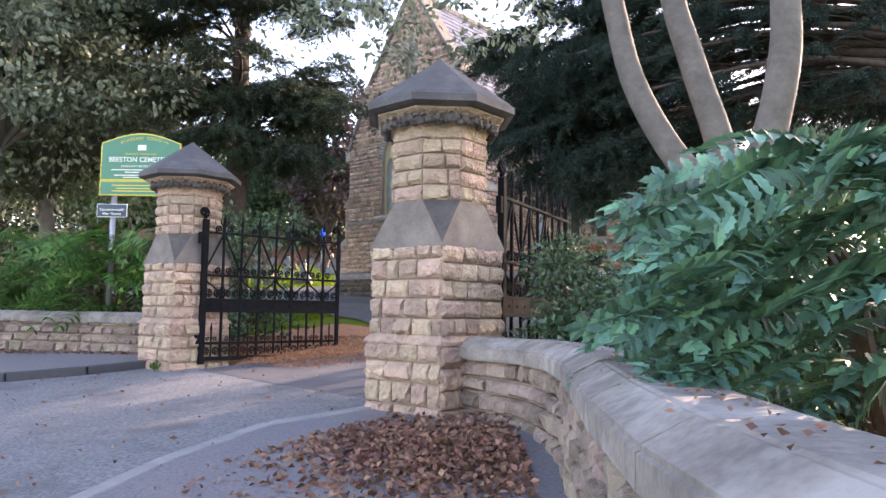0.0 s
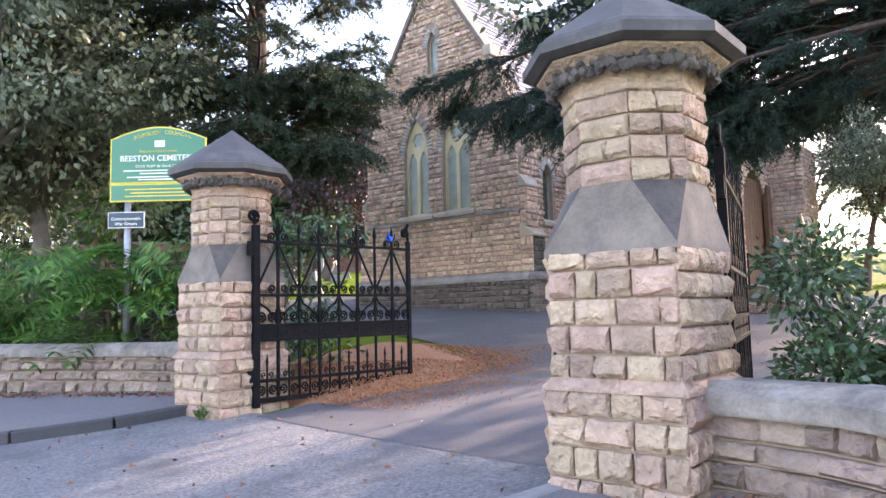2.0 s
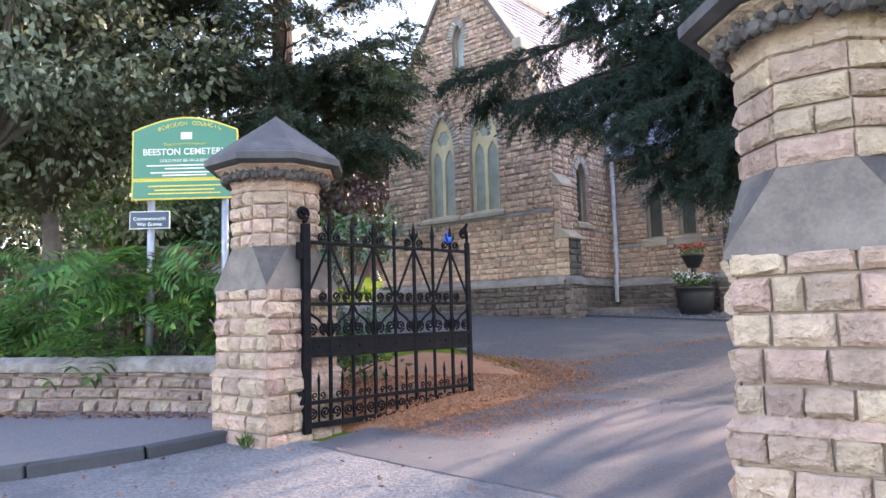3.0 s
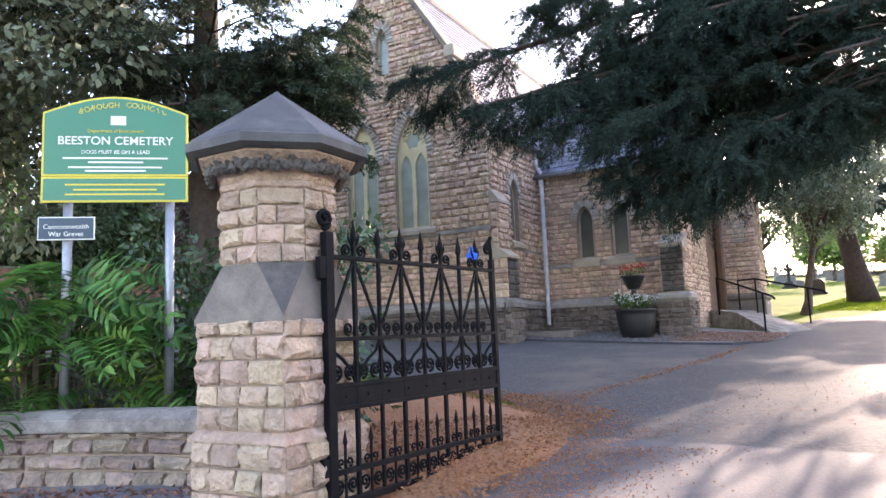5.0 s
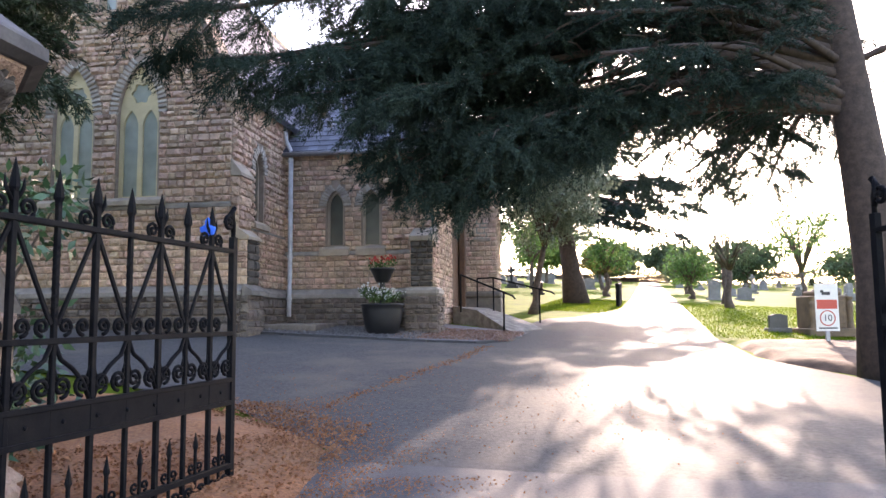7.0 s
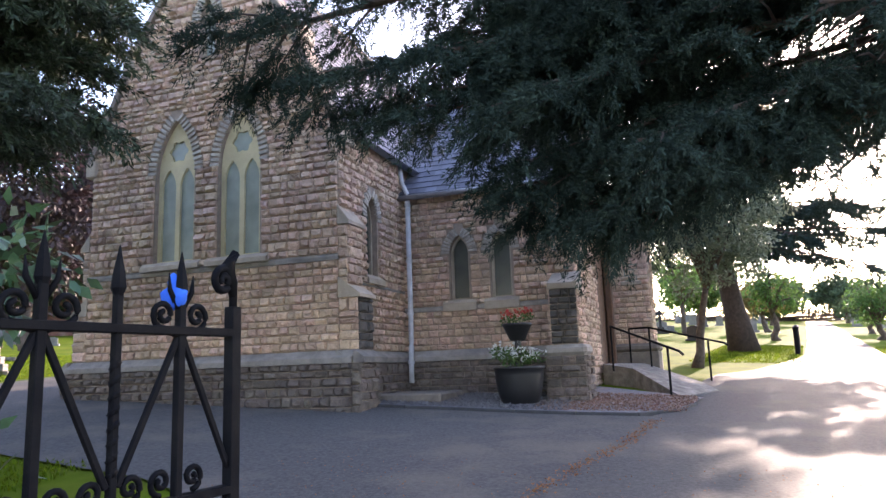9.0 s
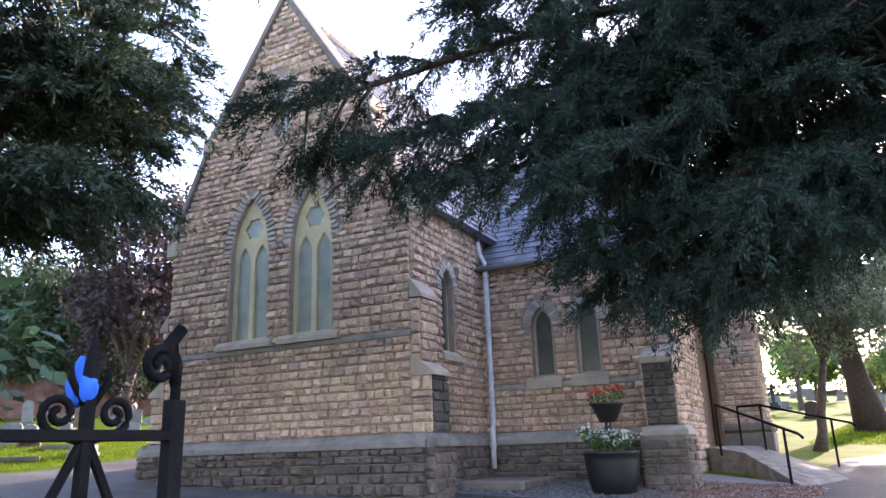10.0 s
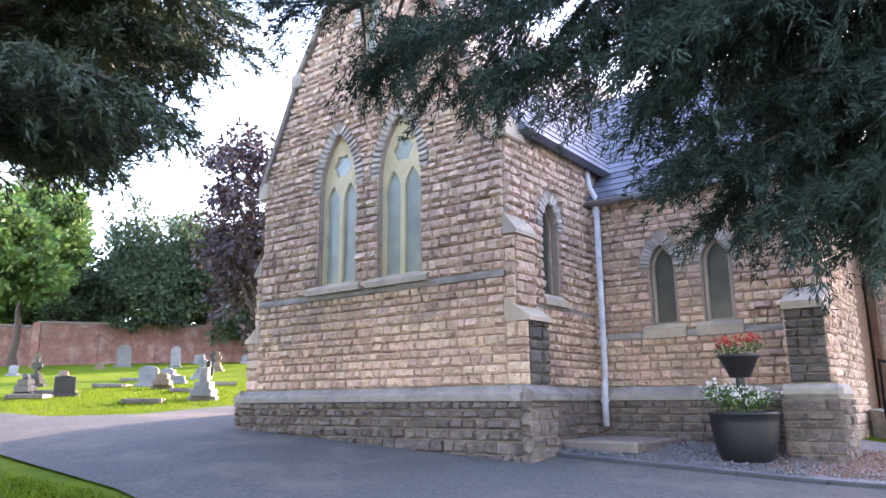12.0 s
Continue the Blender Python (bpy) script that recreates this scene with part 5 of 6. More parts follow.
def cedar(name, x, y, top, lean, limb_ends, label, trunk_r=0.42, needle=0.13, material=M_CEDAR, twigs=60, twig=0.9, seed=3, bough=0.0, wide=0.2, thick=1.0, limb_r=0.011, reach=False):
    """An evergreen of long boughs: each limb is (height on the trunk, end, share of foliage)."""
    r = random.Random(seed)
    z = gh(x, y) - 0.05
    thing = empty(name, label, "tree", pose(x, y, z))
    bm = bmesh.new()
    axis = lambda h: Vector((lean[0] * h / top, lean[1] * h / top, h))
    tube(bm, [axis(top * k / 7) for k in range(8)], [trunk_r * 1.4] + [trunk_r * (1 - 0.11 * k) for k in range(1, 8)], 14)
    part("trunk", bm, M_CEDARBARK, thing, shade=True)
    for start, end, *share in limb_ends:
        share = share[0] if share else 1.0
        s = axis(start)
        e = Vector(end) - Vector((x, y, z))
        L = (e - s).length
        bmid = s.lerp(e, 0.45) + Vector((r.uniform(-0.2, 0.2) * L * 0.2, r.uniform(-0.2, 0.2) * L * 0.2, L * 0.09))
        line = sawn([s, bmid, e], 5)
        bm = bmesh.new()
        n = len(line)
        tube(bm, line, [0.015 + limb_r * L * (1 - k / n) for k in range(n)], 7)
        part("limb", bm, M_CEDARBARK, thing, shade=True)
        P, D = [], []
        twig_bm = bmesh.new()
        steps = max(4, int(L * 1.3))
        first = 0.22 if share > 0.6 else 0.34
        bare = L > 6 and reach
        for k in range(steps):
            f = first + (1 - first) * (k + r.random()) / steps
            i = min(n - 2, int(f * (n - 1)))
            o = line[i].lerp(line[i + 1], f * (n - 1) - i) if f < 1 else line[-1]
            for side in (-1, 1):
                ax = (line[i + 1] - line[i]).normalized()
                h = ax.cross(Vector((0, 0, 1))) * side
                bl = (min(max(L * 0.16, bough), 1.45) * r.uniform(0.5, 1.2) + 0.25) * (1.3 - 0.75 * f)
                tip = o + (ax * r.uniform(0.35, 0.8) + h * r.uniform(0.5, 1.0)).normalized() * bl - Vector((0, 0, bl * r.uniform(0.05, 0.35)))
                tube(twig_bm, [o, o.lerp(tip, 0.5) + Vector((0, 0, 0.05 * bl)), tip], [0.024, 0.015, 0.006], 4, False)
                if r.random() > 0.35 + 0.65 * share or (bare and r.random() > 0.05 + 0.95 * smooth((f - 0.42) / 0.28)):
                    continue
                p, d = sprays(o, tip, max(3, int((twigs * bl / 2.2 + 5) * (0.4 + 0.6 * share))), twig, r, 1.0, thick)
                P.append(p)
                D.append(d)
        p, d = sprays(line[int(n * 0.6)], line[-1], max(4, int(twigs / 2 * share)), twig, r, 1.0, thick)
        P.append(p)
        D.append(d)
        part("twigwork", twig_bm, M_CEDARBARK, thing)["kind"] = "stuff"
        cards("foliage", np.concatenate(P), np.concatenate(D), needle, needle * wide, material, thing, kind="stuff")
    return thing


# boughs over the drive in front of the trunk, from the long low tip to the upper tiers
CEDAR = [(5.6, (-12.3, 11.1, 6.1)), (5.2, (-11.2, 11.4, 5.5)), (5.2, (-10.3, 11.1, 5.4)), (5.0, (-9.8, 11.7, 5.0)), (4.8, (-9.0, 11.1, 4.7)), (4.7, (-8.4, 12.0, 4.4)), (4.6, (-7.6, 11.3, 4.2)), (4.5, (-8.9, 12.2, 4.4)), (4.4, (-8.0, 12.8, 4.1)), (4.4, (-7.2, 11.9, 4.1)),
         (4.8, (-8.2, 13.4, 4.7)), (4.6, (-6.7, 12.2, 4.4)), (5.0, (-8.6, 12.6, 5.4)), (5.1, (-8.9, 11.7, 5.3)), (5.3, (-9.4, 12.0, 5.7)), (5.2, (-8.3, 12.4, 5.2)), (5.3, (-8.2, 11.8, 5.6)), (5.6, (-9.0, 12.4, 6.1)), (5.6, (-7.6, 11.0, 6.1)), (6.0, (-8.7, 11.6, 6.5)), (6.2, (-8.0, 12.2, 6.6)),
         (6.2, (-10.2, 11.6, 7.1)), (6.4, (-9.5, 11.9, 7.3)), (6.6, (-8.5, 12.0, 8.0)), (6.8, (-7.2, 12.4, 7.8)), (7.0, (-8.9, 12.4, 8.2)), (7.0, (-7.6, 12.2, 8.2)), (6.4, (-7.0, 11.8, 7.2)), (5.8, (-6.8, 12.0, 5.8)), (7.4, (-8.7, 11.4, 8.8)), (7.6, (-7.4, 11.6, 9.0)), (8.0, (-7.8, 12.2, 9.6)), (8.2, (-8.4, 12.2, 10.0)), (9.0, (-7.4, 12.6, 10.6))]
# thinner boughs over the trunk's own side, through which the low sun shows
CEDAR += [(h, e, 0.16) for h, e in ((5.2, (-6.4, 10.8, 5.6)), (5.8, (-6.2, 11.4, 6.6)), (4.6, (-6.0, 10.4, 4.9)), (6.6, (-6.0, 13.0, 7.6)), (8.4, (-6.4, 11.8, 9.6)), 
                                (5.2, (-5.8, 15.4, 6.0)), (6.0, (-5.0, 14.0, 6.8)), (4.9, (-4.8, 15.6, 5.1)), (5.4, (-4.0, 17.2, 6.2)), (5.6, (-5.2, 18.6, 7.2)), (5.6, (-4.0, 19.0, 6.9)), (5.4, (-2.9, 19.2, 6.4)), (5.2, (-3.5, 19.0, 5.6)), (5.0, (-2.3, 19.4, 5.3)), (5.6, (-1.6, 19.2, 6.8)), (5.8, (-0.4, 19.0, 6.9)), (6.6, (-2.4, 18.6, 7.8)), (7.6, (-3.6, 18.4, 8.8)), (5.0, (-2.6, 22.5, 5.3)), (5.0, (-0.8, 22.8, 5.5)), (5.2, (0.8, 21.6, 5.7)), (5.2, (-4.4, 20.8, 5.6)), (5.6, (-3.4, 22.0, 6.4)), (5.8, (0.2, 23.0, 6.6)), (5.2, (2.2, 13.0, 6.2)), (6.4, (2.6, 15.4, 7.4)), (8.8, (-3.0, 16.0, 10.0)))]
CEDAR += [(4.5, (-9.1, 12.0, 3.95), 0.8), (4.4, (-8.3, 12.0, 3.65), 0.8), (4.4, (-8.6, 12.6, 3.8), 0.8), (4.4, (-7.8, 12.4, 3.6), 0.8), (5.4, (-9.7, 12.3, 6.2)), (5.8, (-9.2, 12.9, 6.7)), (5.0, (-7.9, 12.9, 5.0)), (4.8, (-7.2, 12.6, 4.4)), (6.6, (-8.2, 12.9, 7.4)), (7.2, (-8.0, 13.0, 8.4)), ]
CEDAR += [(4.7, (-1.3, 20.2, 4.9), 0.8), (4.6, (-2.6, 19.6, 4.9), 0.7), (4.6, (-3.8, 17.4, 4.7), 0.5)]
cedar("cedar_tree", -1.3, 14.0, 11.5, (-1.0, 0.3), CEDAR, "huge dark cedar with low sweeping boughs over the drive", 0.44, 0.085, twigs=36, twig=0.66, wide=0.17, thick=1.55, reach=True)
YEW = []
yr = random.Random(11)
for k in range(44):
    a = 2 * math.pi * k / 44 * 3.0 + yr.uniform(-0.2, 0.2)
    h = 4.5 + 8.0 * k / 44
    rr = (2.2 + 0.35 * min(2.2, h - 4.1) if h < 9.5 else 2.9 - (h - 9.5) * 0.5) * yr.uniform(0.75, 1.05)
    YEW.append((h, (-14.7 + rr * math.cos(a), 8.4 + rr * math.sin(a), 0.9 + h * 1.02 + yr.uniform(-0.2, 0.5))))
YEW += [(3.4, (-12.9, 8.5, 4.5)), (3.6, (-12.4, 8.7, 4.6)), (3.8, (-15.0, 9.8, 5.1)), (3.6, (-14.3, 9.4, 4.8)), (4.0, (-16.2, 10.0, 5.5)), (3.8, (-13.5, 9.5, 5.0)), (4.2, (-16.0, 9.2, 5.8)), (4.0, (-12.9, 9.5, 5.4)), (4.2, (-12.6, 8.8, 5.6)), (5.0, (-12.7, 9.9, 6.8)), (4.0, (-13.6, 7.0, 4.9)), (4.6, (-14.1, 6.5, 5.8)), (5.6, (-13.2, 7.2, 6.7)), (6.4, (-13.8, 6.5, 7.7)), (5.4, (-15.2, 6.1, 6.4)), (5.2, (-13.0, 8.9, 6.0)), (5.4, (-13.6, 10.3, 6.6))]
cedar("yew_tree", -14.7, 8.4, 13.2, (0, 0), YEW, "dense dark evergreen yew standing behind the gate", 0.3, 0.095, M_YEW, 24, 0.56, seed=8, bough=0.85, wide=0.22)
broadleaf("holm_oak", -18.0, 5.6, 3.3, 4.3, 7.2, M_HOLM, "broad grey-green holm oak behind the sign", M_GREYBARK, 0.24, 0.17, 42000, (-0.5, 0.2), 14, 21)
broadleaf("holm_oak", -21.8, 5.4, 3.6, 4.4, 8.5, M_YEW, "dark evergreen oak behind the boundary wall", M_BARK, 0.26, 0.2, 24000, (0, 0), 13, 22)
broadleaf("evergreen_oak", -15.2, 3.2, 4.0, 2.6, 4.0, M_HOLM, "overhanging grey-green oak crown above the far wall", M_GREYBARK, 0.16, 0.14, 12000, (-0.8, 0.8), 10, 23)
broadleaf("copper_beech", -36.2, 28.8, 2.6, 3.3, 10.5, M_PURPLE, "dark purple copper beech beyond the chapel", M_BARK, 0.3, 0.32, 14000, (0, 0), 11, 31)
broadleaf("roadside_tree", -7.3, 26.3, 2.4, 2.3, 4.6, M_HOLM, "grey-green leafy tree on the lawn beside the chapel", M_BARK, 0.14, 0.12, 26000, (0.5, 0), 12, 24, clump=0.45)
LAWN = []
for k in range(34):
    a = 2.4 * k + yr.uniform(-0.3, 0.3)
    h = 4.2 + 7.0 * k / 34
    rr = (5.6 - 0.35 * (h - 4.2)) * yr.uniform(0.6, 1.0)
    LAWN.append((h, (-6.2 + rr * math.cos(a), 35.3 + rr * math.sin(a), 2.3 + h + yr.uniform(-0.5, 0.4)), 0.8))
LAWN += [(4.0, (-0.4, 33.0, 6.4), 0.9), (3.8, (-1.6, 32.4, 5.2), 0.9), (4.4, (-2.6, 32.0, 7.4), 0.9), (4.6, (-3.6, 31.4, 6.2), 0.9), (5.0, (-1.0, 34.5, 7.6), 0.9), (3.8, (-4.6, 31.0, 5.8), 0.9)]
cedar("lawn_cedar", -5.5, 35.2, 12.5, (-1.6, 0.3), LAWN, "thick leaning old cedar with layered boughs beside the path", 0.46, 0.16, M_CEDAR, 16, 0.8, seed=25, bough=1.0, wide=0.24, thick=0.6)


def stems(x, y):
    z = gh(x, y) - 0.05
    thing = empty("multi_stem_tree", "smooth grey multi-stemmed tree rising behind the shrubs", "tree", pose(x, y, z))
    c = Vector((x, y, z))
    for k, (path, rad) in enumerate(((((-1.99, 3.36, 1.83), (-2.19, 3.25, 2.03), (-2.42, 3.16, 2.52), (-2.54, 3.07, 3.15), (-2.8, 2.9, 4.07), (-2.95, 3.3, 5.4)), 0.07),
                                     (((-1.96, 3.39, 1.83), (-2.02, 3.36, 2.17), (-2.14, 3.3, 2.63), (-2.25, 3.28, 3.15), (-2.28, 3.36, 4.19), (-2.4, 3.8, 5.8)), 0.078),
                                     (((-1.91, 3.36, 1.77), (-1.78, 3.42, 2.12), (-1.68, 3.42, 2.58), (-1.66, 3.42, 3.15), (-1.53, 3.53, 4.19), (-1.3, 4.0, 5.6)), 0.084))):
        bm = bmesh.new()
        pts = [Vector((x, y, z)) - c, Vector((x, y, 1.2)) - c] if k == 1 else [Vector((x, y, 1.45)) - c]
        line = sawn(pts + [Vector(p) - c for p in path], 5)
        tube(bm, line, [rad * (1.25 - 0.6 * i / len(line)) for i in range(len(line))], 12)
        part("trunk" if k == 1 else "stem", bm, M_GREYBARK, thing, shade=True)
    r = random.Random(4)
    centres, radii = [], []
    for _ in range(120):
        a, d = r.uniform(0, 2 * math.pi), r.uniform(0.4, 3.0)
        q = Vector((-3.0 + math.cos(a) * d, 4.6 + math.sin(a) * d, r.uniform(4.7, 7.2) + 0.1 * d)) - c
        centres.append(q)
        radii.append(r.uniform(0.25, 0.5))
    for _ in range(60):
        q = Vector((r.uniform(-6.4, -4.0), r.uniform(3.4, 5.6), r.uniform(3.9, 5.0))) - c
        centres.append(q)
        radii.append(r.uniform(0.15, 0.32))
    p, d = clumps(centres, radii, 42)
    d[:, 2] -= 0.5
    cards("crown", p, d, 0.09, 0.045, M_HOLM, thing)


stems(-1.96, 3.36)


def frond_bush(name, centre, spread, z0, z1, count, material, label, leaflet, pairs, length, seed, stemcol=M_BARK, out=None, serrate=False):
    """A shrub of pinnate fronds, each a midrib with paired leaflets."""
    r = random.Random(seed)
    cx, cy = centre
    thing = empty(name, label, "shrub", pose(cx, cy, gh(cx, cy) - 0.03))
    base = gh(cx, cy) - 0.03
    bm = bmesh.new()
    for k in range(9):
        a = r.uniform(0, 6.28)
        tube(bm, [(0.12 * math.cos(a), 0.12 * math.sin(a), 0), (0.4 * spread[0] * math.cos(a), 0.4 * spread[1] * math.sin(a), (z0 + z1) / 2 - base), (0.55 * spread[0] * math.cos(a), 0.55 * spread[1] * math.sin(a), z1 - base - 0.2)], [0.035, 0.025, 0.01], 6)
    part("stem_growth", bm, stemcol, thing)["kind"] = "stuff"
    P, D = [], []
    rib = bmesh.new()
    for k in range(count):
        a = r.uniform(0, 2 * math.pi)
        rad = r.uniform(0.25, 1.0) ** 0.6
        zz = r.uniform(z0, z1)
        dome = math.sqrt(max(0.12, 1 - ((zz - z0) / (z1 - z0 + 0.3)) ** 2))
        if out and math.cos(a) * out[0] + math.sin(a) * out[1] < -0.15:
            continue
        o = Vector((spread[0] * rad * dome * math.cos(a), spread[1] * rad * dome * math.sin(a), zz - base))
        d = Vector((math.cos(a) + r.uniform(-0.5, 0.5), math.sin(a) + r.uniform(-0.5, 0.5), r.uniform(-0.1, 0.55)))
        if out:
            d += Vector(out) * 0.8
        d.normalize()
        L = length * r.uniform(0.7, 1.2)
        face = Vector((out[0] + r.uniform(-0.5, 0.5), out[1] + r.uniform(-0.5, 0.5), 0.6 + r.uniform(-0.4, 0.6))) if out else Vector((0, 0, 1))
        h = d.cross(face).normalized()
        up = h.cross(d)
        pts = []
        for i in range(pairs + 1):
            f = i / pairs
            pts.append(o + d * L * f - Vector((0, 0, 0.38 * L * f * f)))
        tube(rib, [pts[0], pts[pairs // 2], pts[-1]], [0.005, 0.004, 0.002], 4, False)
        for i in range(1, pairs + 1):
            f = i / pairs
            s = math.sin(min(1, 0.25 + f * 1.1) * math.pi * 0.72) + 0.15
            for side in (-1, 1):
                P.append((pts[i], h * side * 0.9 + d * 0.45 - Vector((0, 0, 0.25)) + Vector((r.gauss(0, 0.1), r.gauss(0, 0.1), r.gauss(0, 0.1))), s, up))
        P.append((pts[-1], d - Vector((0, 0, 0.4)), 0.9, up))
    part("midrib_growth", rib, material, thing)["kind"] = "stuff"
    verts, faces = [], []
    for p, d, s, up in P:
        d = d.normalized()
        side = d.cross(up).normalized()
        L, W = leaflet[0] * s, leaflet[1] * s / 2
        k = len(verts)
        if serrate:
            prof = ((0, 0.25), (0.18, 1.0), (0.28, 0.72), (0.45, 1.05), (0.55, 0.7), (0.72, 0.75), (0.8, 0.4))
        else:
            prof = ((0, 0.2), (0.3, 1.0), (0.7, 0.75))
        n = len(prof)
        for f, w in prof:
            c = p + d * L * f - up * 0.12 * L * f * f
            verts += [c + side * W * w + up * W * 0.35 * w, c, c - side * W * w + up * W * 0.35 * w]
        verts.append(p + d * L - up * 0.12 * L)
        for i in range(n - 1):
            a = k + 3 * i
            faces += [(a, a + 1, a + 4, a + 3), (a + 1, a + 2, a + 5, a + 4)]
        a = k + 3 * (n - 1)
        faces += [(a, a + 1, k + 3 * n), (a + 1, a + 2, k + 3 * n)]
    ob = raw("foliage", verts, faces, material, thing)
    ob["kind"] = "stuff"
    return thing


frond_bush("mahonia_bush", (-0.95, 2.45), (0.8, 0.65), 0.95, 1.75, 420, M_MAHONIA, "glossy blue-green mahonia bush spilling over the wall", (0.092, 0.05), 10, 0.46, 5, out=(-0.35, -0.75, 0.15), serrate=True)
frond_bush("mahonia_bush", (0.1, 1.75), (0.7, 0.7), 0.95, 1.95, 300, M_MAHONIA, "glossy dark mahonia bush behind the coping", (0.092, 0.05), 10, 0.46, 6, out=(-0.4, -0.5, 0.1), serrate=True)
frond_bush("sumac_bush", (-14.1, 5.2), (2.1, 0.8), 1.0, 2.5, 150, M_SUMAC, "bright green sumac with long feathery leaves behind the wall", (0.2, 0.062), 11, 1.0, 7, out=(0.4, -0.5, 0))
frond_bush("sumac_bush", (-12.8, 4.7), (0.75, 0.35), 1.6, 2.4, 40, M_SUMAC, "green sumac fronds growing up before the sign", (0.2, 0.07), 9, 0.8, 12, out=(0.5, -0.4, 0))
frond_bush("sumac_bush", (-17.0, 3.9), (1.9, 1.0), 1.0, 2.6, 130, M_SUMAC, "bright green sumac with long feathery leaves behind the wall", (0.2, 0.062), 11, 1.0, 8, out=(0.4, -0.5, 0))


def leafy_shrub(name, centres, label, material, leaf, per, radii, category="shrub"):
    c0 = centres[0]
    z = gh(c0[0], c0[1]) - 0.03
    thing = empty(name, label, category, pose(c0[0], c0[1], z))
    o = Vector((c0[0], c0[1], z))
    bm = bmesh.new()
    for c in centres:
        q = Vector(c) - o
        tube(bm, [(q.x * 0.3, q.y * 0.3, gh(c0[0] + q.x * 0.3, c0[1] + q.y * 0.3) - z - 0.02), (q.x * 0.7, q.y * 0.7, q.z * 0.6), q], [0.03, 0.018, 0.006], 5)
    part("stem_growth", bm, M_BARK, thing)["kind"] = "stuff"
    p, d = clumps([Vector(c) - o for c in centres], radii, per, 0.85)
    d[:, 2] -= 0.25
    cards("foliage", p, d, leaf, leaf * 0.5, material, thing, fold=0.4)
    return thing


sr = random.Random(9)
leafy_shrub("laurel_shrub", [(-3.2 + sr.uniform(-0.9, 0.9), 4.9 + sr.uniform(-0.5, 0.6), sr.uniform(0.9, 1.75)) for _ in range(34)], "dense dark glossy laurel shrub behind the near wall", M_LAUREL, 0.062, 420, [0.32] * 34)
leafy_shrub("laurel_shrub", [(-1.6 + sr.uniform(-0.9, 0.9), 4.2 + sr.uniform(-0.9, 0.6), sr.uniform(0.8, 1.7)) for _ in range(34)], "dense dark laurel shrub under the grey tree", M_LAUREL, 0.066, 400, [0.38] * 34)
leafy_shrub("ivy_thicket", [(-11.6 + sr.uniform(-1.3, 1.1), 6.2 + sr.uniform(-0.5, 0.7), sr.uniform(0.7, 3.0)) for _ in range(46)], "dark evergreen thicket behind the sign post", M_LAUREL, 0.11, 110, [0.42] * 46)
leafy_shrub("holly_shrub", [(-16.5 + sr.uniform(-3.2, 2.6), 6.4 + sr.uniform(-0.6, 0.9), sr.uniform(0.8, 2.2)) for _ in range(50)], "dark holly undergrowth below the oaks", M_YEW, 0.12, 90, [0.5] * 50)
leafy_shrub("evergreen_hedge", [(-31 + sr.uniform(-1.5, 1.5), -6 + k * 0.5, sr.uniform(0.4, 5.5)) for k in range(36) for _ in range(3)], "tall dark evergreen hedge closing the view along the street", M_YEW, 0.3, 90, [1.1] * 108, "hedge")
leafy_shrub("evergreen_hedge", [(-24 + sr.uniform(-1, 1), 3.5 + k * 0.4, sr.uniform(0.4, 4.5)) for k in range(14) for _ in range(3)], "tall dark evergreen hedge behind the oaks", M_YEW, 0.25, 90, [0.9] * 42, "hedge")
# flowers in the planter
fl = empty("flowers", "white trailing flowers with green leaves in the black planter", "flowers", pose(PX, PY, gh(PX, PY) + 0.05))
c = [(0.36 * math.cos(a) * q, 0.36 * math.sin(a) * q, 0.72 + 0.2 * sr.random()) for a in [k * 0.7 for k in range(26)] for q in (sr.uniform(0.3, 1.2),)]
p, d = clumps(c, [0.14] * len(c), 40)
cards("leaves", p, d, 0.06, 0.035, M_LIGHTLEAF, fl, kind="stuff")
p, d = clumps([(1.08 * q[0], 1.08 * q[1], q[2] + 0.07) for q in c], [0.15] * len(c), 9)
cards("petals", p, d, 0.055, 0.06, M_PETALW, fl, kind="stuff")
f2 = empty("flowers", "small red geraniums in the upper black bowl", "flowers", pose(PX, PY, gh(PX, PY) + 0.05))
c = [(0.22 * math.cos(k * 1.1), 0.22 * math.sin(k * 1.1), 1.46 + 0.07 * sr.random()) for k in range(14)]
p, d = clumps(c, [0.1] * len(c), 16)
cards("leaves", p, d, 0.05, 0.04, M_LIGHTLEAF, f2, kind="stuff")
p, d = clumps([(q[0], q[1], q[2] + 0.1) for q in c], [0.08] * len(c), 9)
cards("petals", p, d, 0.05, 0.05, M_PETALR, f2, kind="stuff")


# ---- signs ----
def words(text, size, material, parent, m, name="lettering", bold=0.0):
    cu = bpy.data.curves.new("lettering", "FONT")
    cu.body, cu.size, cu.align_x, cu.align_y, cu.extrude, cu.offset = text, size, "CENTER", "CENTER", 0.002, bold
    tmp = bpy.data.objects.new("lettering", cu)
    scene.collection.objects.link(tmp)
    me = bpy.data.meshes.new_from_object(tmp.evaluated_get(bpy.context.evaluated_depsgraph_get()))
    bpy.data.objects.remove(tmp)
    bpy.data.curves.remove(cu)
    me.materials.clear()
    ob = finish(name, me, material, parent)
    ob.matrix_basis = m
    return ob


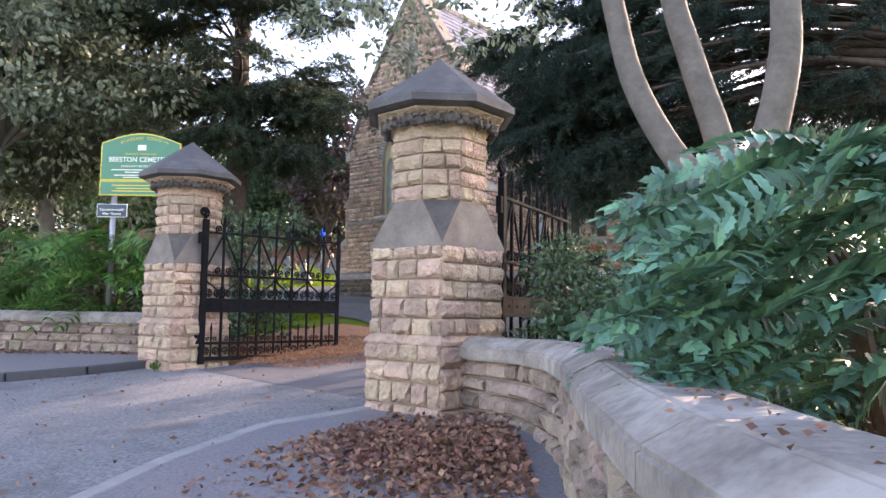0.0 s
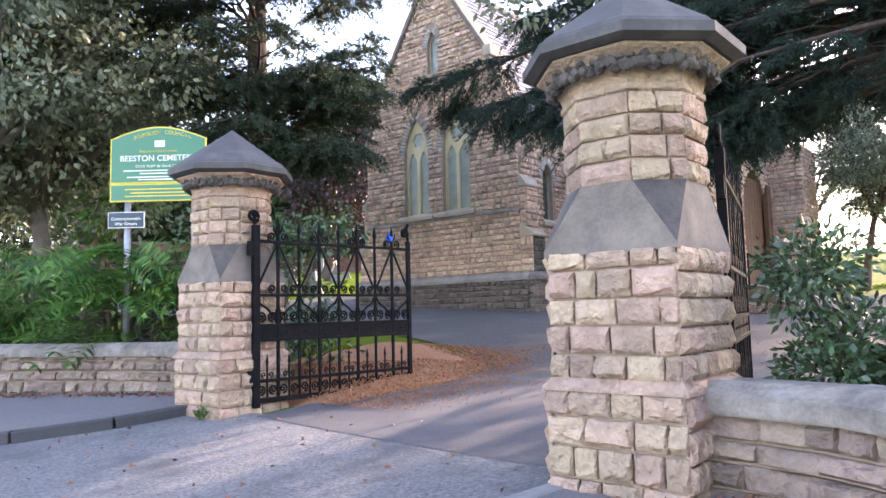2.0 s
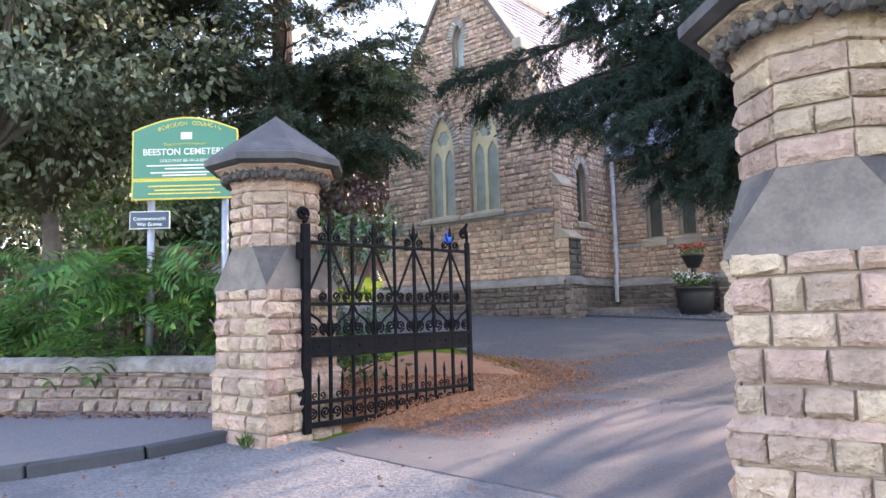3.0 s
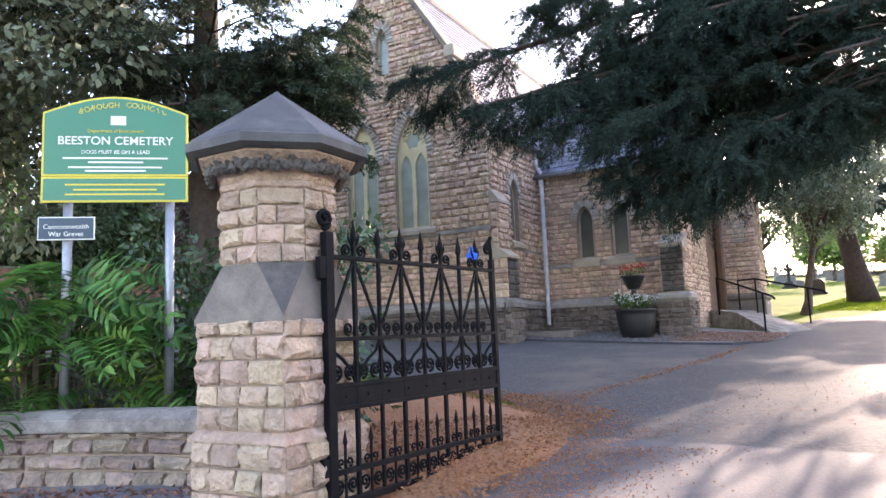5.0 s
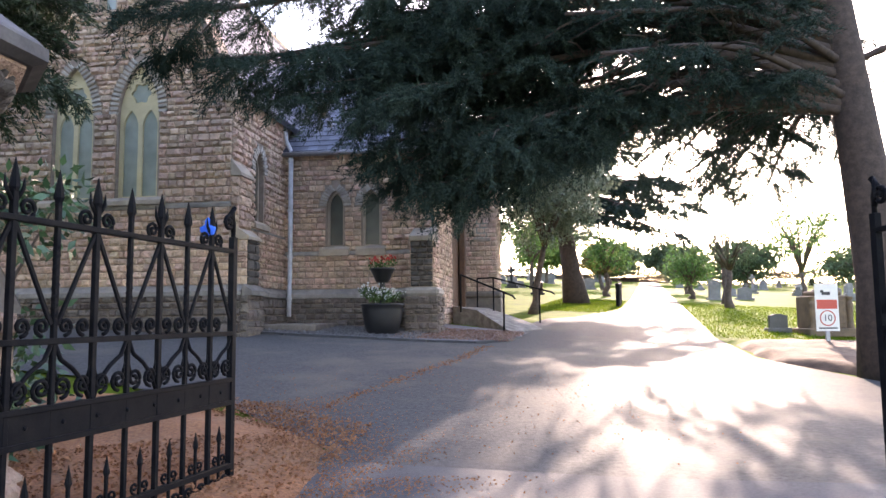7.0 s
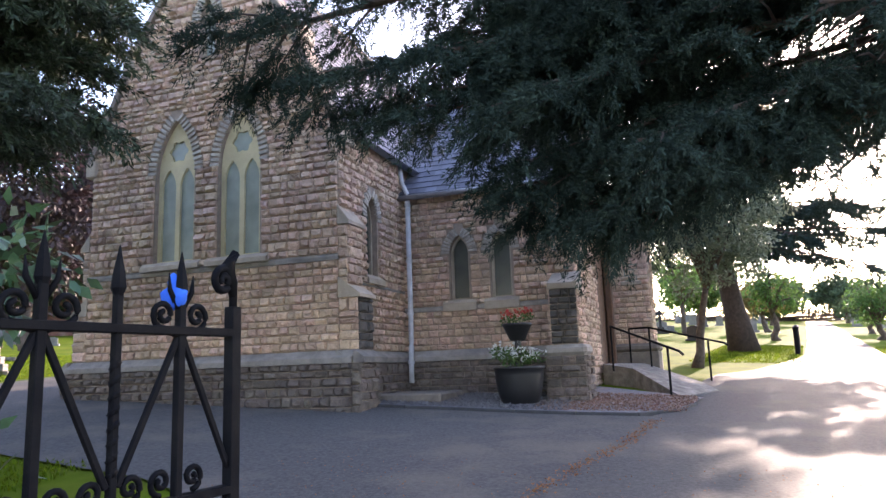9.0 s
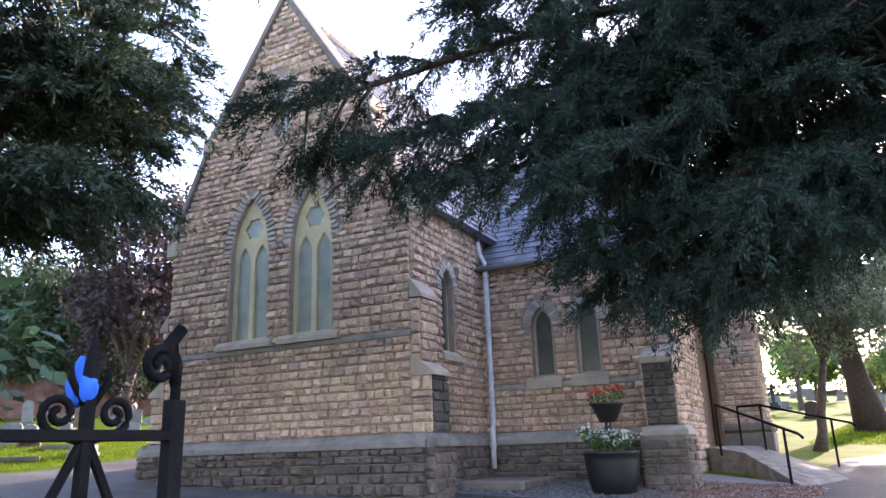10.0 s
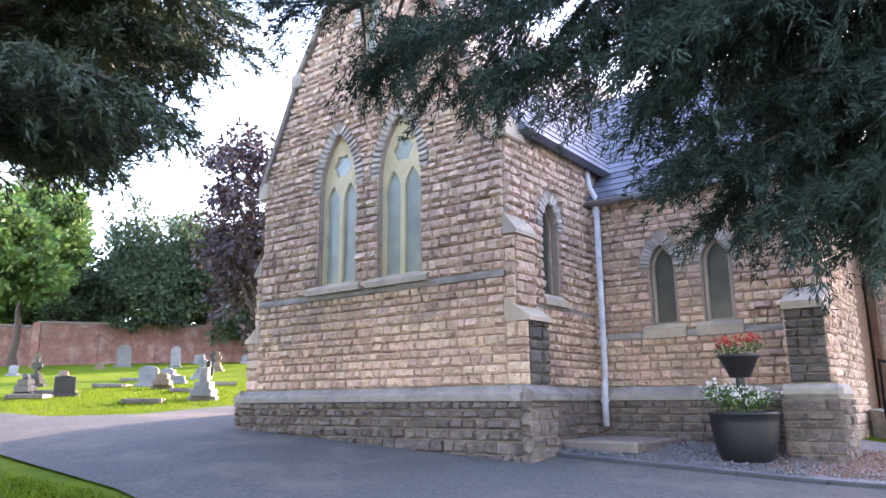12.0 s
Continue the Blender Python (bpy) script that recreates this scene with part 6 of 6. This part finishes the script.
def board_sign():
    a, b = Vector((-12.59, 4.51, 0)), Vector((-11.58, 5.37, 0))
    d = (b - a).normalized()
    W = (b - a).length
    rz = math.degrees(math.atan2(d.y, d.x))
    thing = empty("cemetery_sign", "green cemetery notice board with yellow border on two posts", "sign", pose(a.x, a.y, gh(a.x, a.y) - 0.1, 0, 0, rz))
    zb = 3.03 - (gh(a.x, a.y) - 0.1)
    h = 0.88

    def panel(name, x0, z0, x1, z1, arc, y, material, thick):
        poly = [(x0, z0), (x1, z0), (x1, z1)]
        if arc:
            for k in range(1, 14):
                f = k / 14
                poly.append((x1 + (x0 - x1) * f, z1 + arc * math.sin(math.pi * f)))
        poly.append((x0, z1))
        bm = bmesh.new()
        prism(bm, poly, UX, (0, 0, 1), (0, -1, 0), (0, y, 0), thick)
        return part(name, bm, material, thing)

    panel("border", 0, zb + 0.255, W, zb + h, 0.17, 0.0, M_YELLOW, 0.02)
    panel("board", 0.02, zb + 0.275, W - 0.02, zb + h - 0.012, 0.16, -0.005, M_GREENSIGN, 0.02)
    panel("border", 0, zb, W, zb + 0.25, 0, 0.0, M_YELLOW, 0.02)
    panel("board", 0.02, zb + 0.02, W - 0.02, zb + 0.23, 0, -0.005, M_GREENSIGN, 0.02)
    face = lambda x, z, tilt=0: Matrix.Translation((x, -0.028, z)) @ Matrix.Rotation(radians(-tilt), 4, "Y") @ Matrix.Rotation(radians(90), 4, "X")
    words("BEESTON CEMETERY", 0.113, M_WHITE, thing, face(W / 2, zb + 0.60), bold=0.001)
    words("Department of Environment", 0.045, M_YELLOW, thing, face(W / 2, zb + 0.70))
    words("DOGS MUST BE ON A LEAD", 0.05, M_WHITE, thing, face(W / 2, zb + 0.49))
    for k, ch in enumerate("BOROUGH COUNCIL"):
        if ch != " ":
            f = (k - 7) / 7.0
            words(ch, 0.074, M_YELLOW, thing, face(W / 2 + 0.06 + f * 0.38, zb + h + 0.082 - 0.07 * f * f, 18 * f))
    panel("crest", W / 2 - 0.05, zb + 0.76, W / 2 + 0.09, zb + 0.85, 0, -0.027, M_WHITE, 0.002)
    for z, w in ((0.43, 0.95), (0.39, 0.5), (0.34, 0.85), (0.305, 0.55)):
        panel("text_line", W / 2 - w / 2, zb + z - 0.008, W / 2 + w / 2, zb + z + 0.008, 0, -0.027, M_WHITE, 0.002)
    for z, w in ((0.17, 0.9), (0.12, 0.75), (0.075, 0.9)):
        panel("text_line", W / 2 - w / 2, zb + z - 0.008, W / 2 + w / 2, zb + z + 0.008, 0, -0.027, M_YELLOW, 0.002)
    for x in (0.22, W - 0.18):
        bm = bmesh.new()
        tube(bm, [(x, 0.06, 0), (x, 0.06, zb + h - 0.02)], 0.045, 12)
        part("post", bm, M_GALV, thing, shade=True)
    panel("small_border", -0.02, zb - 0.36, 0.48, zb - 0.14, 0, 0.0, M_WHITE, 0.015)
    panel("small_board", -0.01, zb - 0.35, 0.47, zb - 0.15, 0, -0.004, M_NAVY, 0.015)
    words("Commonwealth", 0.062, M_WHITE, thing, Matrix.Translation((0.23, -0.021, zb - 0.235)) @ Matrix.Rotation(radians(90), 4, "X"))
    words("War Graves", 0.062, M_WHITE, thing, Matrix.Translation((0.23, -0.021, zb - 0.305)) @ Matrix.Rotation(radians(90), 4, "X"))


board_sign()


def speed_sign(x, y):
    z = gh(x, y)
    thing = empty("notice_sign", "white dog and ten miles an hour notice on a short post", "sign", pose(x, y, z, 0, 0, 8))
    bm = bmesh.new()
    box(bm, -0.04, 0.0, 0, 0.04, 0.06, 1.25, 0.004)
    part("post", bm, M_GALV, thing)
    for name, x0, z0, x1, z1, yy, material in (("board", -0.25, 0.42, 0.25, 1.45, -0.012, M_WHITE), ("red_panel", -0.22, 0.90, 0.22, 1.1, -0.016, M_RED), ("dog_symbol", -0.1, 1.2, 0.08, 1.27, -0.016, M_BLACK), ("dog_symbol", -0.13, 1.25, -0.06, 1.31, -0.016, M_BLACK), ("text_line", -0.2, 0.47, 0.2, 0.5, -0.016, M_BLACK)):
        bm = bmesh.new()
        box(bm, x0, yy, z0, x1, 0.0 if name == "board" else yy + 0.003, z1)
        part(name, bm, material, thing)
    bm = bmesh.new()
    tube(bm, [(0.16 * math.cos(k * math.pi / 12), -0.016, 0.7 + 0.16 * math.sin(k * math.pi / 12)) for k in range(25)], 0.012, 6, False)
    part("red_ring", bm, M_RED, thing)
    words("10", 0.2, M_BLACK, thing, Matrix.Translation((0, -0.02, 0.7)) @ Matrix.Rotation(radians(90), 4, "X"))


speed_sign(-0.75, 18.4)


# ---- graves ----
def headstone(name, x, y, w, h, style, material, label, rz=0.0, lean=0.0, group="headstones"):
    thing = empty(name, label, "headstone", pose(x, y, gh(x, y) - 0.02, lean, lean * 0.6, rz), group=group)
    bm = bmesh.new()
    box(bm, -w * 0.65, -0.16, -0.1, w * 0.65, 0.16, 0.14, 0.015)
    part("base", bm, material, thing)
    bm = bmesh.new()
    if style == "cross":
        box(bm, -w * 0.45, -0.2, 0.14, w * 0.45, 0.2, 0.3, 0.01)
        box(bm, -w * 0.3, -0.14, 0.3, w * 0.3, 0.14, 0.5, 0.01)
        box(bm, -w * 0.12, -0.06, 0.5, w * 0.12, 0.06, h, 0.01)
        box(bm, -w * 0.36, -0.06, h - 0.38, w * 0.36, 0.06, h - 0.24, 0.01)
        tube(bm, [(w * 0.27 * math.cos(k * math.pi / 8), 0, h - 0.31 + w * 0.27 * math.sin(k * math.pi / 8)) for k in range(17)], 0.035, 6, False)
    elif style == "steps":
        box(bm, -w * 0.5, -0.3, 0.14, w * 0.5, 0.3, 0.34, 0.015)
        box(bm, -w * 0.36, -0.24, 0.34, w * 0.36, 0.24, 0.54, 0.015)
        box(bm, -w * 0.2, -0.14, 0.54, w * 0.2, 0.14, h, 0.03)
    else:
        poly = [(-w / 2, 0.14), (w / 2, 0.14), (w / 2, h * 0.78)]
        for k in range(1, 8):
            a = math.pi * k / 8
            if style == "arch":
                poly.append((w / 2 * math.cos(a), h * 0.78 + h * 0.22 * math.sin(a)))
            else:
                poly.append((w / 2 * math.cos(a), h * 0.78 + h * 0.1 * (1 if 2 < k < 6 else 0.4)))
        poly.append((-w / 2, h * 0.78))
        prism(bm, poly, UX, (0, 0, 1), UY, (0, -0.06, 0), 0.12)
        bmesh.ops.bevel(bm, geom=bm.edges[:], offset=0.008, segments=1, affect="EDGES")
    part("stone", bm, material, thing)
    return thing


gr = random.Random(17)
FIXED = [(-25.4, 18.6, 0.6, 0.95, "steps", M_GRANITE, "stepped grey stone monument on the lawn"), (-30.1, 16.9, 0.6, 0.75, "flat", M_BLACKSTONE, "polished black granite headstone on the lawn"),
         (-53, 31.0, 0.9, 1.5, "arch", M_GRANITE, "tall pale arched headstone before the brick wall"), (-49.5, 32.6, 0.6, 1.4, "arch", M_GRANITE, "tall narrow pale headstone"), (-42.5, 33.5, 0.8, 1.9, "cross", M_GRANITE, "tall grey wheel-cross memorial"),
         (-40.0, 32.5, 0.6, 1.0, "flat", M_GRANITE, "upright grey headstone beside the cross"), (-32.5, 21, 0.7, 0.8, "arch", M_GRANITE, "small leaning grey headstone on grass"), (-34.5, 23, 0.7, 0.6, "steps", M_GRANITE, "low stepped grey monument")]
for x, y, w, h, st, ma, lab in FIXED:
    headstone("headstone", x, y, w, h, st, ma, lab, gr.uniform(25, 50), gr.uniform(-2, 2))
for k in range(36):
    x, y = gr.uniform(-58, -25), gr.uniform(15, 40)
    if x > -28 and y < 17 or x + y > -1:
        continue
    st = gr.choice(("arch", "flat", "flat", "steps", "cross"))
    headstone("headstone", x, y, gr.uniform(0.4, 0.7), gr.uniform(0.35, 0.8) if st != "cross" else 1.1, st, gr.choice((M_GRANITE, M_GRANITE, M_BLACKSTONE, M_BROWNSTONE)), "weathered headstone on the sunlit lawn", gr.uniform(20, 55), gr.uniform(-4, 4))
for k in range(120):
    y = gr.uniform(34, 125)
    side = gr.choice((-1, 1, 1))
    x = (PATH_R(y) + gr.uniform(1.5, 42)) if side > 0 else (PATH_L(y) - gr.uniform(1.5, 26))
    if x < -9 and y < 38:
        continue
    st = gr.choice(("arch", "flat", "flat", "steps", "cross"))
    headstone("headstone", x, y, gr.uniform(0.6, 0.95), gr.uniform(0.6, 1.3) if st != "cross" else 1.7, st, gr.choice((M_GRANITE, M_GRANITE, M_GRANITE, M_BLACKSTONE)), "grey headstone in rows beside the path", gr.uniform(-12, 12), gr.uniform(-3, 3))


def chest_tomb(x, y, rz):
    thing = empty("chest_tomb", "brown sandstone chest tomb on the grass edge", "tomb", pose(x, y, gh(x, y) - 0.05, 0, 0, rz), group="chest tombs")
    for name, a in (("base", (-0.64, -0.6, 0, 0.64, 0.6, 0.24, 0.03)), ("body", (-0.52, -0.45, 0.24, 0.52, 0.45, 1.12, 0.03)), ("lid", (-0.36, -0.36, 1.12, 0.36, 0.36, 1.26, 0.04)), ("side_panel", (-0.36, -0.475, 0.36, 0.36, -0.44, 0.98, 0.01))):
        bm = bmesh.new()
        box(bm, *a)
        part(name, bm, M_BROWNSTONE, thing)
    for s in (-1, 1):
        bm = bmesh.new()
        lathe(bm, [(0.1, 0.2), (0.07, 0.4), (0.09, 0.9), (0.06, 0.98), (0.1, 1.08)], 10, 0, (s * 0.5, -0.46))
        part("corner_column", bm, M_BROWNSTONE, thing)


def grave_kerb(x, y, rz):
    """A low stone border round a grave."""
    thing = empty("grave_kerb", "low weathered stone kerb round a grave on the lawn", "grave", pose(x, y, gh(x, y) - 0.03, 0, 0, rz), group="grave kerbs")
    for name, a in (("side_kerb", (-0.5, -1.0, 0, -0.38, 1.0, 0.13, 0.015)), ("side_kerb", (0.38, -1.0, 0, 0.5, 1.0, 0.13, 0.015)), ("end_kerb", (-0.38, -1.0, 0, 0.38, -0.88, 0.13, 0.015)), ("end_kerb", (-0.38, 0.88, 0, 0.38, 1.0, 0.13, 0.015))):
        bm = bmesh.new()
        box(bm, *a)
        part(name, bm, M_GREYSTONE, thing)


for x, y, rz in ((-26.2, 17.3, 55), (-30.4, 16.2, 50), (-31.8, 17.4, 52), (-29.0, 20.4, 54), (-33.5, 20.2, 50), (-36.5, 22.8, 52), (-38.8, 25.6, 52), (-31.0, 23.2, 54)):
    grave_kerb(x, y, rz)
chest_tomb(0.75, 22.9, 6)
chest_tomb(2.8, 23.2, 6)
headstone("headstone", -0.35, 23.2, 0.5, 0.6, "flat", M_GRANITE, "small flat grey headstone beside the tomb", 6, 0)
for k in range(6):
    y = 33.4 + k * 0.5
    bm = bmesh.new()
    lathe(bm, [(0.09, 0), (0.09, 0.95), (0.11, 0.96), (0.11, 1.02), (0.02, 1.08)], 10)
    ob = part("bollard", bm, M_IRON)
    ob.location = (PATH_L(y) - 0.35, y, gh(PATH_L(y) - 0.35, y) - 0.02)
    tagged(ob, "short black round bollard beside the path", "bollard", "bollards by the path")

# ---- distance ----
bw = empty("brick_boundary_wall", "old red brick wall with stone coping behind the graves", "wall", kind="structure")
pts = [(-69, 20), (-64, 30), (-57, 40), (-49, 50), (-40, 60)]
for a, b_ in zip(pts, pts[1:]):
    a, b_ = Vector(a), Vector(b_)
    d = b_ - a
    z = gh(*((a + b_) / 2))
    rot = Matrix.Translation(((a.x + b_.x) / 2, (a.y + b_.y) / 2, z)) @ Matrix.Rotation(math.atan2(d.y, d.x), 4, "Z")
    bm = bmesh.new()
    box(bm, -d.length / 2, -0.2, -1.0, d.length / 2, 0.2, 2.9)
    ob = part("brickwork", bm, M_BRICK, bw)
    ob.matrix_basis = rot
    bm = bmesh.new()
    box(bm, -d.length / 2, -0.28, 2.9, d.length / 2, 0.28, 3.08, 0.03)
    ob = part("coping", bm, M_GREYSTONE, bw)
    ob.matrix_basis = rot
    k = 0
    while k < d.length - 1:
        bm = bmesh.new()
        box(bm, -0.25, -0.32, -1, 0.25, 0.3, 2.95)
        ob = part("pier", bm, M_BRICK, bw)
        ob.matrix_basis = rot @ Matrix.Translation((-d.length / 2 + k, 0, 0))
        k += 4.0
hc = [(-60 + k * 1.0 + sr.uniform(-0.5, 0.5), 42 + k * 1.0, gh(-60 + k, 42 + k) + sr.uniform(1, 4.3)) for k in range(24) for _ in range(3)]
leafy_shrub("hedge", hc, "bright sunlit hedge above the brick wall", M_HEDGE, 0.3, 70, [1.1] * len(hc), "hedge")
FAR_TREES = [(-54, 22.5, 3.6, 3.8, 7.0, M_LIGHTLEAF), (-60, 27, 4.6, 3.8, 9.5, M_LIGHTLEAF), (-68, 34.5, 1.2, 4.6, 10, M_FARLEAF), (-61.5, 38.5, 0.8, 5.4, 12, M_FARLEAF), (-58, 42.0, 0.8, 5.4, 11, M_FARLEAF), (-54, 45.0, 0.8, 4.6, 9, M_FARLEAF), (-72, 30, 2.5, 5, 10, M_LIGHTLEAF), (-50, 46.5, 3.5, 2.6, 15, M_YEW), (-45, 45, 3.2, 3.4, 12, M_PURPLE),
             (-76, 22, 5, 5, 10, M_LIGHTLEAF), (-66, 46, 4, 5.5, 9, M_FARLEAF)]
for k, (x, y, th, rr, ch, ma) in enumerate(FAR_TREES):
    broadleaf("background_tree", x, y, th, rr, ch, ma, "leafy tree before the brick boundary wall", M_BARK, 0.28, 0.42, 22000, (0, 0), 12, 40 + k, group="trees by the brick wall")
EAST = [(1.6, 36.8, 1.9, 1.3, 2.0, M_FARLEAF), (2.6, 41.8, 2.0, 1.4, 2.2, M_FARLEAF), (1.9, 47.5, 1.0, 1.4, 2.4, M_LIGHTLEAF), (12.6, 60, 2.0, 3.0, 6.8, M_LIGHTLEAF), (3.6, 58, 0.8, 1.6, 2.6, M_FARLEAF), (9, 96, 1.5, 3.4, 4, M_FARLEAF), (-2.4, 60, 1.4, 1.5, 2.8, M_AUTUMN), (-3.3, 46, 1.6, 1.4, 2.6, M_LIGHTLEAF),
        (0, 84, 1.4, 2.2, 3.6, M_FARLEAF), (20, 104, 1.6, 5, 4.4, M_FARLEAF), (34, 100, 1.6, 5, 5, M_FARLEAF), (3, 108, 1.4, 4, 4, M_FARLEAF), (44, 104, 2, 6, 5, M_FARLEAF), (-12, 66, 3, 4, 6, M_LIGHTLEAF), (-14, 50, 3, 4, 7, M_FARLEAF), (-7, 80, 2, 3.4, 5, M_LIGHTLEAF), (-8, 56, 2.2, 2.2, 4, M_LIGHTLEAF)]
for k, (x, y, th, rr, ch, ma) in enumerate(EAST):
    broadleaf("cemetery_tree", x, y, th, rr, ch, ma, "leafy tree among the graves" if ma is not M_AUTUMN else "small tree with turning leaves beside the path", M_BARK, 0.2, 0.1 if y < 43 else 0.2 if y < 75 else 0.5, 700 if y < 43 else 2600 if y < 59 else 6000, (-0.4 if ma is M_AUTUMN else 0, 0), 9, 60 + k, group="trees along the path")
hc = [(-30 + k * 1.2, 112 + sr.uniform(-2, 2), gh(-30 + k * 1.2, 112) + sr.uniform(0.3, 2.6)) for k in range(110)]
leafy_shrub("far_hedge", hc, "long dark hedge at the far end of the cemetery", M_FARLEAF, 0.5, 110, [1.7] * len(hc), "hedge")


# ---- litter and grass ----
def scatter(name, n, where, size, material, label, lift, kind="stuff", flat=0.35):
    P = []
    while len(P) < n:
        q = where()
        if q:
            P.append((q[0], q[1], gh(q[0], q[1]) + lift + (q[2] if len(q) > 2 else 0)))
    P = np.array(P)
    D = nrng.normal(size=P.shape)
    D[:, 2] *= flat
    ob = cards(name, P, D, size, size * 0.6, material, None, "", 0.5, kind)
    return tagged(ob, label, name.replace("_", " "), kind=kind)


def leaf_pile():
    a, d = sr.uniform(0, 6.28), abs(sr.gauss(0, 0.62))
    x, y = -3.55 + d * math.cos(a) * 1.3, 2.95 + d * math.sin(a) * 0.9
    if y > 4.0 - 1.15 * max(0, (x + 3.9)) or x < -4.7:
        return None
    return (x, y, sr.uniform(0, 0.07) * max(0, 1 - d))


scatter("fallen_leaves", 8000, leaf_pile, 0.055, M_DEADLEAF, "drift of brown dead leaves against the pier and wall", 0.055)
scatter("scattered_leaves", 260, lambda: (sr.uniform(-10, -1.5), sr.uniform(0.2, 5)), 0.05, M_DEADLEAF, "loose brown leaves on the road", 0.05)


def mulch_spill():
    f = sr.random()
    p = Vector((-8.45, 4.9)).lerp(Vector((-8.15, 6.8)), f / 0.45) if f < 0.45 else Vector((-8.15, 6.8)).lerp(Vector((-10.0, 9.3)), (f - 0.45) / 0.55)
    out = Vector((0.95, 0.15)) if f < 0.45 else Vector((0.75, 0.65))
    d = sr.gauss(0, 0.5)
    if d < -0.15:
        return None
    p = p + out * d
    return (p.x, p.y, 0.02 if d < 0.1 else 0.0)


scatter("mulch_litter", 9000, lambda: (lambda x, y: (x, y, 0.12 * smooth(min(y - 4.9, 8.2 - abs(x + 9.4) * 0.5 - y, -8.2 - x) / 1.1)) if y < 8.9 + (x + 9.2) * -0.6 and x < -8.35 and y > 4.7 + (-8.5 - x) * 0.25 else None)(sr.uniform(-11.5, -8.3), sr.uniform(5, 9.5)), 0.04, M_MULCH, "dry brown leaves and needles over the mulch", 0.075)
scatter("needle_litter", 7000, mulch_spill, 0.022, M_MULCH, "rusty needle litter spilling over the drive", 0.052)


def seam():
    f = sr.random()
    p = Vector((-9.2, 8.9)).lerp(Vector((-8.15, 13.6)), f / 0.7) if f < 0.7 else Vector((-8.15, 13.6)).lerp(Vector((-7.9, 15.6)), (f - 0.7) / 0.3)
    return (p.x + sr.gauss(0, 0.06), p.y + sr.gauss(0, 0.1))


scatter("seam_litter", 700, seam, 0.035, M_MULCH, "line of needles along the seam in the drive", 0.045)
scatter("red_gravel", 7000, lambda: (lambda x, y: (x, y) if y > 16.0 + max(0, x + 9.6) * 0.2 and x < -7.3 - max(0, 18.0 - y) * 0.15 else None)(sr.uniform(-9.9, -7.3), sr.uniform(16.0, 18.6)), 0.035, M_REDGRAVEL, "loose reddish gravel between planter and ramp", 0.072, flat=0.5)
scatter("slate_chips", 9000, lambda: (lambda x, y: (x, y) if y > 15.95 + max(0, x + 9.6) * 0.12 and x < -7.7 else None)(sr.uniform(-12.9, -9.4), sr.uniform(15.9, 17.9)), 0.05, M_CHIPS, "loose slate chippings beside the chapel wall", 0.07, flat=0.5)
scatter("wall_foot_leaves", 900, lambda: (lambda f: (-16 + 6 * f, 2.25 + 2.35 * f ** 0.8 + sr.gauss(0, 0.08)))(sr.random()), 0.05, M_DEADLEAF, "brown leaves along the far wall's foot", 0.14)
scatter("drive_litter", 900, lambda: (sr.uniform(-12, -5), 8 + sr.gauss(0, 0.5) + (sr.uniform(0, 4))), 0.022, M_MULCH, "fine needle litter on the drive", 0.04)


line_c = sawn([(-2.85, 3.4), (-2.1, 2.4), (-1.4, 1.4), (-0.75, 0.62), (0.1, -0.15)], 30)


def on_coping():
    p = line_c[int(sr.random() * (len(line_c) - 1))]
    x, y = p.x + sr.gauss(0, 0.07), p.y + sr.gauss(0, 0.07)
    return (x, y, 1.008 - gh(x, y))


scatter("coping_litter", 170, on_coping, 0.022, M_DEADLEAF, "dry bits of leaf and twig on the coping", 0.0, flat=0.1)


def grass(name, n, where, label):
    P = np.array([(x, y, gh(x, y) - 0.005) for x, y in (where() for _ in range(n))])
    D = nrng.normal(size=P.shape) * 0.45
    D[:, 2] = 1
    tagged(cards(name, P, D, 0.075, 0.022, M_BLADE, None, "", 0.2, "stuff"), label, "grass", kind="stuff")


grass("lawn_grass", 16000, lambda: (lambda x: (x, sr.uniform(7.5 if x < -12 else 8.6, 11.0 if x < -14 else 9.2)))(sr.uniform(-22, -11)), "short green grass of the gate lawn")
grass("grave_grass", 22000, lambda: (sr.uniform(-33, -23.6), sr.uniform(14, 26)), "short green grass among the graves")
grass("path_grass", 20000, lambda: (lambda y: (PATH_R(y) + sr.uniform(0.05, 8), y))(sr.uniform(20.3, 40)), "sunlit green grass beside the path")
grass("chapel_grass", 9000, lambda: (lambda y: (PATH_L(y) - sr.uniform(0.2, 3.5), y))(sr.uniform(28.5, 40)), "sunlit green grass beyond the ramp")
weed = empty("weed", "small green weed growing at the pier's foot", "weed", pose(-9.35, 3.98, gh(-9.35, 3.98)))
p, d = clumps([(0, 0, 0.06)], [0.09], 60)
d[:, 2] = abs(d[:, 2]) + 0.4
cards("leaves", p, d, 0.09, 0.02, M_LIGHTLEAF, weed)
